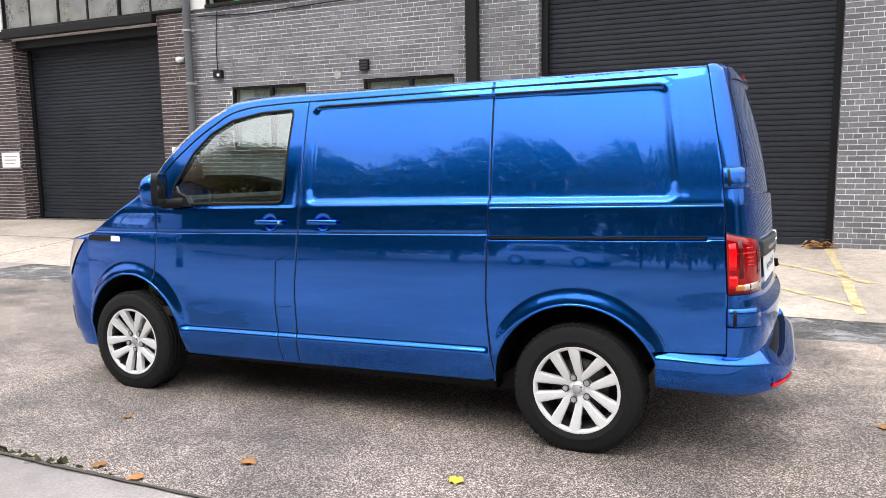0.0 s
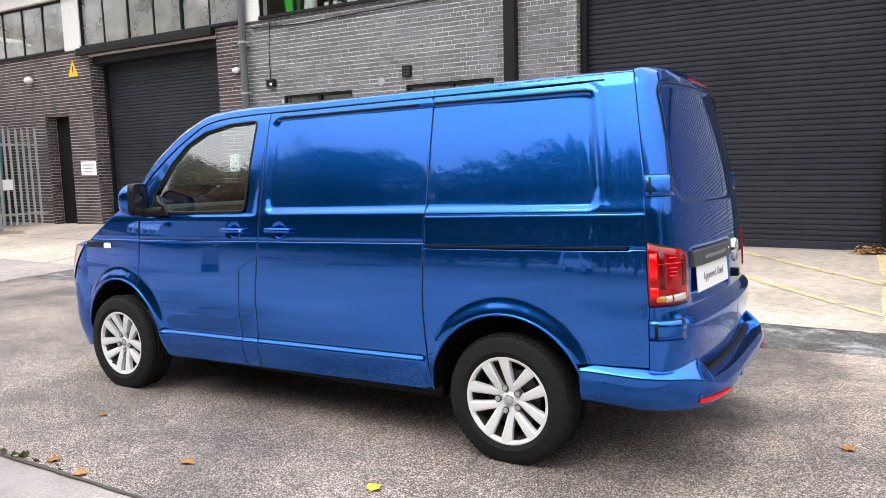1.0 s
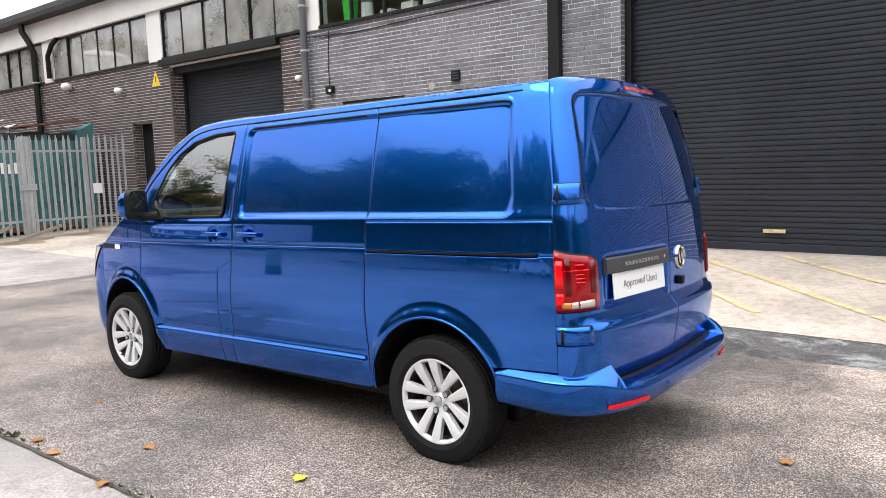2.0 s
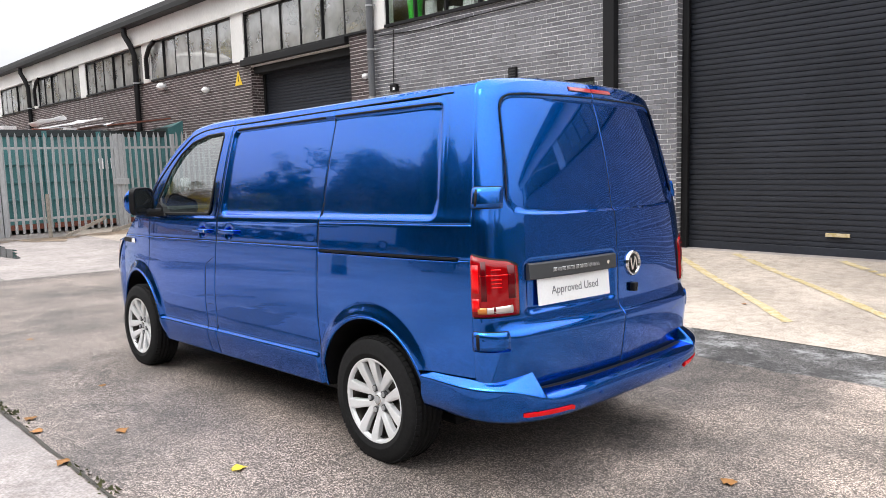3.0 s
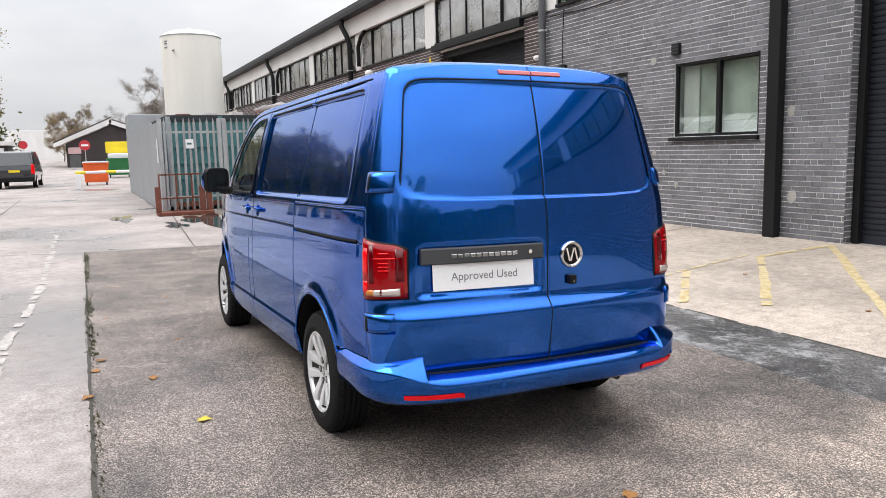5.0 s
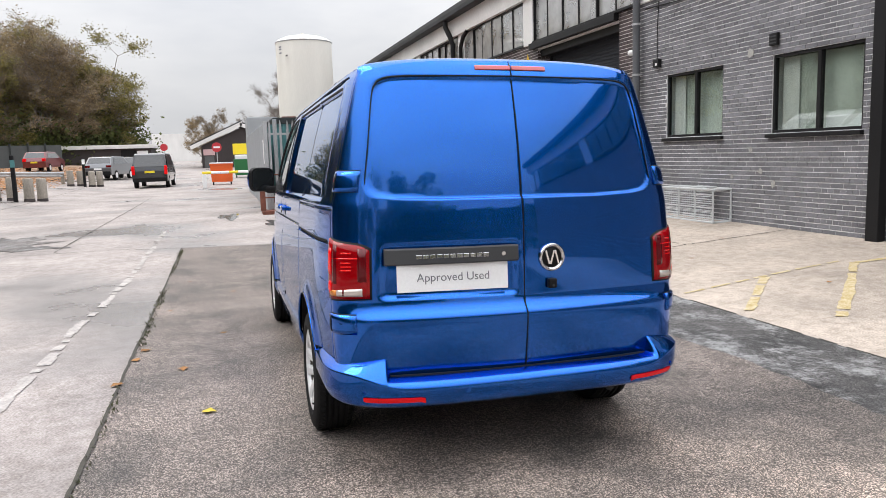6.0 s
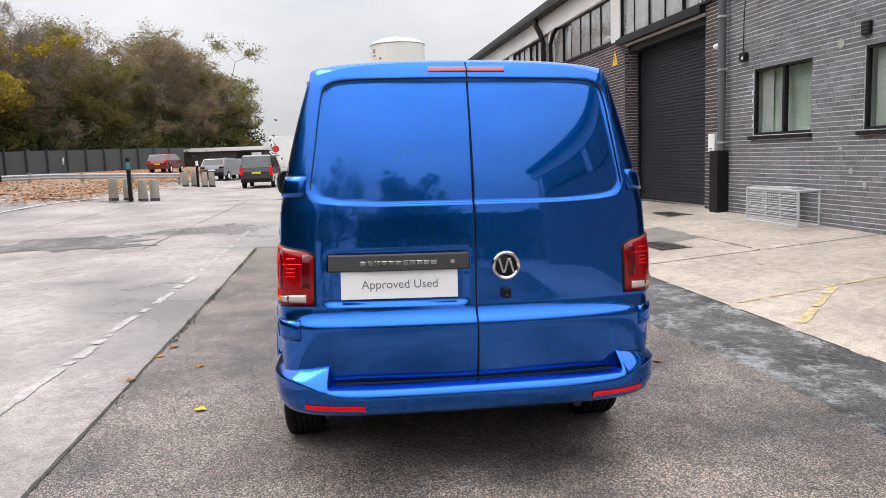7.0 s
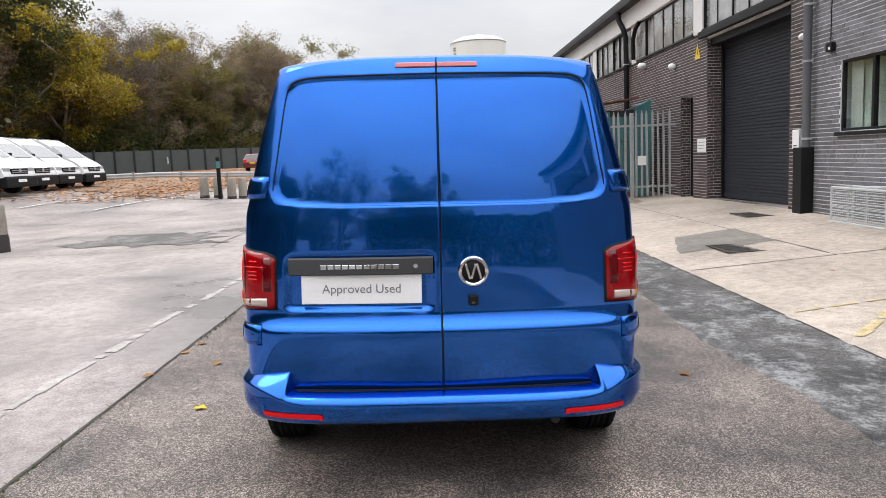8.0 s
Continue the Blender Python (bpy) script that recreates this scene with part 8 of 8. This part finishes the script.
def vehicle(name, x, y, heading, prof, width, paint, label, category, windows, rear_glass, lamps, group=""):
    """A parked vehicle: hull from a side outline, its panes, wheels and lamps. It faces local +x."""
    b = empty(name, pose(x, y, ground_z(x, y), 0, 0, heading), label, category, group)
    bm = bmesh.new()
    zs = [p[1] for p in prof]
    zt = max(zs)

    def hw(z):
        return width / 2 * (1 - 0.16 * max(0, (z - 0.95) / (zt - 0.95)) ** 1.2 - 0.05 * max(0, (0.5 - z) / 0.5))
    L_ = [bm.verts.new((px, hw(pz), pz)) for px, pz in prof]
    R_ = [bm.verts.new((px, -hw(pz), pz)) for px, pz in prof]
    bm.faces.new(L_)
    bm.faces.new(R_[::-1])
    for i in range(len(prof)):
        j = (i + 1) % len(prof)
        bm.faces.new((L_[j], L_[i], R_[i], R_[j]))
    es = [e for e in bm.edges if len(e.link_faces) == 2]
    bmesh.ops.bevel(bm, geom=es, offset=0.06, segments=2, affect="EDGES", profile=0.6)
    part("body", bm, paint, b, smooth=False)
    for poly in windows:
        for s in (1, -1):
            bm = bmesh.new()
            q = [bm.verts.new((px, s * (hw(pz) + 0.006), pz)) for px, pz in poly]
            bm.faces.new(q if s > 0 else q[::-1])
            part("side_window", bm, M_CARGLASS, b)
    for (xa, za), (xb, zb), k in rear_glass:
        bm = bmesh.new()
        sx = -1 if k == "rear" else 1
        w0, w1 = hw(za) - 0.1, hw(zb) - 0.12
        q = [bm.verts.new(p) for p in ((xa + sx * 0.012, -w0, za + 0.008), (xa + sx * 0.012, w0, za + 0.008), (xb + sx * 0.012, w1, zb + 0.008), (xb + sx * 0.012, -w1, zb + 0.008))]
        bm.faces.new(q if sx > 0 else q[::-1])
        part("windscreen" if k == "front" else "rear_window", bm, M_SCREEN if k == "front" else M_CARGLASS, b)
    xs = sorted(p[0] for p in prof)
    front_x, back_x = xs[-1], xs[0]
    for wx in (front_x - 0.9, back_x + 0.9):
        for s in (1, -1):
            bm = bmesh.new()
            cyl(bm, (wx, s * (width / 2 - 0.2), 0.33), (wx, s * (width / 2 + 0.004), 0.33), 0.33, seg=24)
            w = part("tyre", bm, M_RUBBER, b)
            bm = bmesh.new()
            cyl(bm, (wx, s * (width / 2 + 0.004), 0.33), (wx, s * (width / 2 + 0.014), 0.33), 0.21, seg=18)
            part("rim", bm, M_ALLOY, b)
    for nm, lo, hi, mt in lamps:
        for s in (1, -1):
            bm = bmesh.new()
            box_into(bm, (lo[0], min(s * lo[1], s * hi[1]), lo[2]), (hi[0], max(s * lo[1], s * hi[1]), hi[2]), 0.02)
            part(nm, bm, mt, b)
    return b


VANP = [(-2.45, 0.35), (-2.45, 0.95), (-2.35, 1.35), (-2.15, 1.88), (-1.8, 1.95), (0.9, 1.95), (1.35, 1.75), (1.9, 1.2), (2.35, 1.02), (2.45, 0.75), (2.45, 0.35)]
bv_ = vehicle("people_carrier", -44.1, -0.7, 178, VANP, 1.9, M_CARBLK, "dark grey people carrier parked with lit red tail lamps", "van", [[(-1.9, 1.2), (-1.75, 1.75), (0.9, 1.75), (1.5, 1.25)]], [((-2.4, 1.2), (-2.18, 1.8), "rear"), ((1.85, 1.25), (1.4, 1.72), "front")],
              [("tail_lamp", (-2.5, 0.78, 0.75), (-2.4, 0.95, 1.25), M_RED2), ("headlamp", (2.3, 0.6, 0.8), (2.46, 0.9, 0.95), M_CLEAR)])
part("plate", boxes([((-2.475, -0.26, 0.85), (-2.465, 0.26, 0.97))]), M_YELBIN, bv_)
part("bumper", boxes([((-2.54, -0.9, 0.35), (-2.4, 0.9, 0.6))], 0.04), M_BLACK, bv_)
SUVP = [(-2.2, 0.35), (-2.25, 0.85), (-2.1, 1.1), (-1.75, 1.6), (-1.2, 1.66), (0.5, 1.62), (1.2, 1.1), (2.1, 0.98), (2.25, 0.7), (2.2, 0.35)]
suv = vehicle("suv", -55.5, -4.6, 166, SUVP, 1.85, M_CARSIL, "grey sport utility car parked in the yard", "car", [[(-1.7, 1.12), (-1.4, 1.5), (0.45, 1.5), (0.95, 1.12)]], [((-2.05, 1.15), (-1.8, 1.55), "rear"), ((1.15, 1.15), (0.6, 1.56), "front")],
              [("tail_lamp", (-2.24, 0.55, 0.88), (-2.1, 0.9, 1.04), M_DKRED), ("headlamp", (2.1, 0.5, 0.75), (2.26, 0.88, 0.9), M_CLEAR)])
part("plate", boxes([((-2.262, -0.26, 0.72), (-2.25, 0.26, 0.84))]), M_WHITE, suv)
part("bumper", boxes([((-2.3, -0.85, 0.35), (-2.15, 0.85, 0.62))], 0.04), M_BLACK, suv)
vehicle("hatchback", -60.5, -3.4, 172, SUVP, 1.8, M_CARBLK, "dark small car parked beyond the grey one", "car", [[(-1.7, 1.12), (-1.4, 1.5), (0.45, 1.5), (0.95, 1.12)]], [((-2.05, 1.15), (-1.8, 1.55), "rear")], [("tail_lamp", (-2.24, 0.6, 0.85), (-2.1, 0.88, 1.05), M_DKRED)])
rc = vehicle("estate_car", -66.4, -11.1, 172, SUVP, 1.8, M_CARRED, "dark red family car parked by the mesh fence", "car", [[(-1.7, 1.12), (-1.4, 1.5), (0.45, 1.5), (0.95, 1.12)]], [((-2.05, 1.15), (-1.8, 1.55), "rear"), ((1.15, 1.15), (0.6, 1.56), "front")],
             [("tail_lamp", (-2.24, 0.6, 0.85), (-2.1, 0.88, 1.1), M_RED2)])
part("plate", boxes([((-2.262, -0.26, 0.72), (-2.25, 0.26, 0.84))]), M_YELBIN, rc)
vehicle("hatchback", -7.6, -20.5, 12, SUVP, 1.8, M_CARW, "white small car parked across the yard", "car", [[(-1.7, 1.12), (-1.4, 1.5), (0.45, 1.5), (0.95, 1.12)]], [((-2.05, 1.15), (-1.8, 1.55), "rear"), ((1.15, 1.15), (0.6, 1.56), "front")], [("tail_lamp", (-2.24, 0.6, 0.85), (-2.1, 0.88, 1.05), M_DKRED)])
CRAF = [(-3.0, 0.4), (-3.0, 2.22), (-2.8, 2.38), (0.5, 2.42), (0.95, 2.33), (1.35, 2.08), (2.25, 1.38), (2.75, 1.15), (3.0, 0.98), (3.1, 0.7), (3.05, 0.3)]
for px, py in ((-33.3, -12.1), (-30.6, -12.05), (-27.9, -11.85), (-25.3, -11.4)):
    wv = vehicle("panel_van", px - 0.7, py - 3.0, 86, CRAF, 2.0, M_CARW, "white high-roof panel van parked in a row on fallen leaves", "van", [[(0.7, 1.28), (0.74, 1.88), (1.36, 1.93), (2.05, 1.34)]], [((2.2, 1.43), (1.43, 2.02), "front")],
                 [("headlamp", (2.72, 0.5, 0.84), (3.05, 0.93, 0.99), M_GALV), ("lamp_surround", (2.8, 0.46, 0.8), (3.03, 0.94, 0.86), M_BLACK), ("door_mirror", (1.95, 1.0, 1.3), (2.1, 1.2, 1.6), M_BLACK)], "white vans")
    part("bumper", boxes([((2.5, -1.0, 0.24), (3.17, 1.0, 0.66))], 0.07), M_BLACK, wv)
    part("grille", boxes([((2.9, -0.52, 0.74), (3.1, 0.52, 0.96))], 0.02), M_BLACK, wv)
    for z in (0.8, 0.87):
        part("grille_bar", boxes([((3.09, -0.5, z), (3.108, 0.5, z + 0.018))]), M_GALV, wv)
    bm = bmesh.new()
    cyl(bm, (3.09, 0, 0.87), (3.118, 0, 0.87), 0.075, seg=20)
    part("round_badge", bm, M_GALV, wv)
    part("plate", boxes([((3.168, -0.26, 0.44), (3.185, 0.26, 0.55))]), M_WHITE, wv)


# ---- trees ----
def tree_meshes(seed, height, spread, leaf, leaves, twigs, leaf_size):
    rg = random.Random(seed)
    tv_, tf_, tips = [], [], []

    def limb(p, d, ln, r, depth):
        k = 4 if depth < 2 else 3
        pts = [p]
        cur = p.copy()
        for s in range(k):
            d = (d + Vector((rg.gauss(0, 0.13), rg.gauss(0, 0.13), rg.gauss(0.05, 0.07)))).normalized()
            cur = cur + d * ln / k
            pts.append(cur.copy())
        seg = 8 if depth == 0 else 5 if depth == 1 else 3
        base = len(tv_)
        for i, q in enumerate(pts):
            rr = r * (1 - 0.62 * i / k)
            a = d.orthogonal().normalized()
            b = d.cross(a)
            for t in range(seg):
                an = 2 * math.pi * t / seg
                tv_.append(q + a * (rr * math.cos(an)) + b * (rr * math.sin(an)))
        for i in range(k):
            for t in range(seg):
                u = (t + 1) % seg
                tf_.append((base + i * seg + t, base + i * seg + u, base + (i + 1) * seg + u, base + (i + 1) * seg + t))
        if depth >= 2:
            tips.append((pts[-1], ln))
            tips.append((pts[-2], ln))
        if depth < 3:
            n = (10, 5, 4)[depth]
            for i in range(n):
                q = pts[1 + int(rg.random() * (k - 0.01))] if depth else pts[1 + i % 4] + (pts[-1] - pts[2]) * rg.uniform(-0.12, 0.2)
                e = (d * rg.uniform(0.3, 0.8) + Vector((rg.gauss(0, 1), rg.gauss(0, 1), rg.uniform(-0.15, 0.75))).normalized()).normalized()
                e.x *= spread
                e.y *= spread
                limb(q, e.normalized(), ln * rg.uniform(0.42, 0.66), r * rg.uniform(0.32, 0.5), depth + 1)
    limb(Vector((0, 0, 0)), Vector((rg.gauss(0, 0.05), rg.gauss(0, 0.05), 1)), height * 0.68, height * 0.02, 0)
    lv, lf = [], []
    for i in range(leaves):
        p, ln = tips[int(rg.random() * len(tips))]
        c = p + Vector((rg.gauss(0, 0.5), rg.gauss(0, 0.5), rg.gauss(0, 0.42))) * (ln * 0.42)
        if c.z < height * 0.04:
            continue
        s = leaf_size * rg.uniform(0.5, 1.3)
        a = Vector((rg.gauss(0, 1), rg.gauss(0, 1), rg.gauss(0, 0.7))).normalized()
        b = a.orthogonal().normalized()
        k = len(lv)
        lv += [c - a * s, c + b * s * 0.55 + a.cross(b) * s * 0.2, c + a * s, c - b * s * 0.55 + a.cross(b) * s * 0.25]
        lf.append((k, k + 1, k + 2, k + 3))
    for i in range(twigs):
        p, ln = tips[int(rg.random() * len(tips))]
        e = Vector((rg.gauss(0, 0.7), rg.gauss(0, 0.7), rg.uniform(-0.1, 1.0))).normalized()
        c = p + Vector((rg.gauss(0, 0.3), rg.gauss(0, 0.3), rg.gauss(0, 0.3))) * ln * 0.5
        s = rg.uniform(0.5, 1.2)
        o = e.orthogonal().normalized() * 0.016
        k = len(tv_)
        tv_.extend([c - o, c + o, c + e * s])
        tf_.append((k, k + 1, k + 2))
    return mesh_from("trunk", tv_, tf_, M_BARK), mesh_from("crown", lv, lf, leaf)


KINDS = [tree_meshes(1, 13, 1.0, M_LEAF[0], 22000, 3500, 0.135), tree_meshes(2, 14, 0.9, M_LEAF[1], 17000, 6000, 0.13), tree_meshes(3, 12, 1.1, M_LEAF[2], 20000, 2000, 0.14),
         tree_meshes(4, 13, 0.95, M_LEAF[3], 24000, 2000, 0.135), tree_meshes(5, 14, 0.95, M_LEAF[4], 3500, 16000, 0.11), tree_meshes(6, 13, 1.0, M_LEAF[1], 10000, 9000, 0.13)]
NAMES = ["olive-green leafy broadleaf tree in late autumn", "brown-leaved autumn tree with thin crown", "bright yellow-leaved tree in autumn", "dark green leafy tree beside the fence", "bare winter tree with fine twigs", "half-bare brown autumn tree"]
protos = {}


def plant(kind, x, y, h, turn):
    if kind not in protos:
        t = empty("tree", Matrix.Identity(4), NAMES[kind], "tree", "woodland trees")
        a, b = KINDS[kind]
        obj("trunk", a, t)
        obj("crown", b, t)
        protos[kind] = t
        t.matrix_basis = pose(x, y, ground_z(x, y) - 0.1, 0, 0, turn) @ Matrix.Scale(h / 13.5, 4)
        return t
    t = copy_thing(protos[kind], pose(x, y, ground_z(x, y) - 0.1, 0, 0, turn))
    s = h / 13.5
    t.scale = (s, s, s)
    return t


rg = random.Random(77)
# the wood beyond the mesh fence, from the white vans round to the low building
ta, tb = Vector((-56, -50, 0)), Vector((-104, -8.0, 0))
for i in range(24):
    u = (i + rg.uniform(-0.3, 0.3)) / 23
    for rowk in range(3):
        p = ta + (tb - ta) * u + Vector((-4, -5, 0)) * (rowk * 1.1 + rg.uniform(0, 0.6))
        kind = rg.choice([0, 1, 5, 3, 0, 5, 1, 4])
        hh = (16.0 - 3.7 * fade(u, 0.12, 0.5)) * rg.uniform(0.84, 1.1) + rowk * 0.9
        plant(kind, p.x, p.y, hh, rg.uniform(0, 360))
for x, y, k, h, turn in ((-76.5, -32.5, 2, 16.5, 40), (-73.0, -35.5, 2, 15.0, 140), (-74.5, -33.5, 2, 17.0, 300), (-69.5, -37.5, 3, 19.5, 20), (-66.5, -40.5, 0, 20.5, 70), (-71.5, -38.0, 0, 20.0, 200)):
    plant(k, x, y, h, turn)
for x, y, k, h in ((-62, -39, 1, 14), (-51, -43, 0, 15), (-47, -43.5, 5, 16), (-43, -41, 4, 16), (-39, -42, 1, 16), (-36, -45, 5, 17), (-32, -43, 0, 17), (-45, -47, 3, 19)):
    plant(k, x, y, h, rg.uniform(0, 360))
# the same belt goes on to the south of the yard
for i in range(20):
    x = -29.5 + i * 3.2 + rg.uniform(-0.9, 0.9)
    plant(rg.choice([0, 1, 5, 3, 4, 0]), x, -23.5 + rg.uniform(-1.2, 1.2), (10.6 + 3.0 * fade(-x, 10, 26)) * rg.uniform(0.9, 1.1), rg.uniform(0, 360))
for x, y, k, h in ((34, -7, 4, 13), (44, 2, 5, 15), (40, -14, 0, 14), (60, 8, 0, 15), (50, -4, 1, 14)):
    plant(k, x, y, h, rg.uniform(0, 360))
# trees beyond the gable building
for x, y, k, h in ((-104, 11.5, 4, 9.5), (-118, 2.0, 5, 7), (-112, 4.5, 4, 5.0), (-130, 0, 1, 6), (-125, 12, 4, 7)):
    plant(k, x, y, h, rg.uniform(0, 360))

# undergrowth along the wood
uv, uf = [], []
rg = random.Random(5)
for i in range(60000):
    u = rg.random() * 1.75 - 0.72
    p = ta + (tb - ta) * u
    p = p + Vector((0.66, 0.75, 0)) * rg.gauss(0.5, 1.6)
    hgt_ = 3.4 + 3.0 * noise.noise(Vector((p.x * 0.16, p.y * 0.16, 0))) + 1.5
    z = ground_z(p.x, p.y) + abs(rg.gauss(0, 0.55)) * hgt_
    c = Vector((p.x, p.y, z))
    s = rg.uniform(0.12, 0.32)
    a = Vector((rg.gauss(0, 1), rg.gauss(0, 1), rg.gauss(0, 0.7))).normalized()
    b = a.orthogonal().normalized()
    k = len(uv)
    uv += [c - a * s, c + b * s * 0.6, c + a * s, c - b * s * 0.6]
    uf.append((k, k + 1, k + 2, k + 3))
tagged(obj("undergrowth", mesh_from("undergrowth", uv, uf, M_LEAF[3])), "dark tangled undergrowth below the wood", "bushes", kind="stuff")
# the closed belt of trees along the south of the yard: leaves too many to count
# leaf tones lightened to brighten the belt's reflection in the van
M_BELT = [leaf_mat("lightened_autumn_olive", (0.1, 0.11, 0.075), (0.17, 0.175, 0.125)), leaf_mat("lightened_autumn_ochre", (0.14, 0.13, 0.09), (0.2, 0.185, 0.135))]
for sd, mt, name, words in ((6, M_BELT[0], "tree_belt", "dense dark green tree belt along the yard edge"), (7, M_BELT[1], "tree_belt", "dense olive tree belt along the yard edge")):
    uv, uf = [], []
    rg = random.Random(sd)
    for i in range(115000):
        x = rg.uniform(-66, 44)
        bend = max(0.0, -39.5 - x)
        top = 15.7 + 0.7 * fade(-x, 26, 44) + 0.15 * bend + 2.6 * noise.noise(Vector((x * 0.13, 3.0, 0))) + 2.0 * noise.noise(Vector((x * 0.55, sd, 0))) + 1.2 * noise.noise(Vector((x * 2.1, sd, 4)))
        y = -21.9 - 0.7 * bend + rg.gauss(0, 0.9)
        c = Vector((x, y, ground_z(x, y) + top * (1 - rg.random() ** 1.9 * 0.97)))
        s = rg.uniform(0.07, 0.22) * (1.25 - 0.6 * fade(c.z / top, 0.75, 1.0))
        a = Vector((rg.gauss(0, 1), rg.gauss(0, 1), rg.gauss(0, 0.7))).normalized()
        b = a.orthogonal().normalized()
        k = len(uv)
        uv += [c - a * s, c + b * s * 0.6, c + a * s, c - b * s * 0.6]
        uf.append((k, k + 1, k + 2, k + 3))
    tagged(obj(name, mesh_from(name, uv, uf, mt)), words, "trees", kind="stuff")
# unseen leaf screen added in the east to darken the van's rear reflection
uv, uf = [], []
rg = random.Random(9)
for i in range(30000):
    y = rg.uniform(-6, 34)
    top = 7.5 + 2.2 * noise.noise(Vector((y * 0.2, 7.0, 0))) + 1.2 * noise.noise(Vector((y * 0.8, 2.0, 0)))
    x = 41 + rg.gauss(0, 1.0)
    c = Vector((x, y, ground_z(x, y) + top * (1 - rg.random() ** 1.5 * 0.97)))
    s_ = rg.uniform(0.1, 0.28)
    a = Vector((rg.gauss(0, 1), rg.gauss(0, 1), rg.gauss(0, 0.7))).normalized()
    b = a.orthogonal().normalized()
    k = len(uv)
    uv += [c - a * s_, c + b * s_ * 0.6, c + a * s_, c - b * s_ * 0.6]
    uf.append((k, k + 1, k + 2, k + 3))
tagged(obj("hedge", mesh_from("hedge", uv, uf, M_LEAF[3])), "unseen dark green leaf screen added to darken reflections", "trees", kind="stuff")
# far town edge
dist = empty("far_sheds", pose(-190, 10, 0.8), "pale distant industrial sheds", "building")
for i, (y, w, h) in enumerate(((-22, 14, 7), (-5, 16, 5), (14, 22, 6), (40, 24, 8))):
    part("shed", boxes([((-6, y, 0), (6, y + w, h))], 0.05), M_GREYSH if i % 2 else M_WPANEL, dist)

# ---- fallen leaves on the asphalt ----
bm = bmesh.new()
ring_ = []
for k in range(11):
    a = k / 11 * 2 * math.pi
    r = 0.05 * (0.62 + 0.38 * math.cos(a) + 0.16 * math.cos(5 * a))
    ring_.append(bm.verts.new((r * math.cos(a) * 1.2, r * math.sin(a), 0.012 * abs(math.sin(a * 1.5)))))
bm.faces.new(ring_)
leaf_a = bm_mesh("blade", bm, M_LEAFLIT)
leaf_b = leaf_a.copy()
leaf_b.materials.clear()
leaf_b.materials.append(M_YLEAF)
for i, (x, y, yel) in enumerate(((-2.33, 2.72, 0), (-1.28, 2.89, 1), (-2.95, 2.40, 0), (-2.66, 2.38, 0), (-2.05, 2.33, 0), (-1.74, 6.03, 0), (0.59, 4.41, 0), (-3.4, 3.0, 0), (-4.6, 2.5, 0), (1.3, 2.9, 0), (-5.6, 3.1, 0), (-6.5, 2.6, 0), (0.9, 6.9, 0), (-3.0, 9.1, 0), (-1.2, 8.6, 0), (0.2, 9.9, 0), (-5.1, 8.9, 0), (-6.2, 10.2, 0))):
    l_ = empty("fallen_leaf", pose(x, y, ground_z(x, y) + 0.008, 0, 0, i * 77), "yellow fallen leaf on the asphalt" if yel else "brown fallen leaf on the ground", "leaf", "fallen leaves")
    obj("blade", leaf_b if yel else leaf_a, l_, m=Matrix.Scale(1.0 if i < 7 else 0.7, 4))


# ---- single bricks of the pier beside the wide shutter ----
brick_one = brick_mesh("brick", [(0.0, 0.214, 0.0, 0.065)], lambda u, z, o: (u, -o, z), random.Random(2), M_BRICK)
for a, b, z, t in near_cells:
    o = obj("brick", brick_one, wall, m=pose(a, WY + rngb.uniform(-0.0025, 0.0025), z))
    o.scale = ((b - a) / 0.214, 1, (t - z) / 0.065)
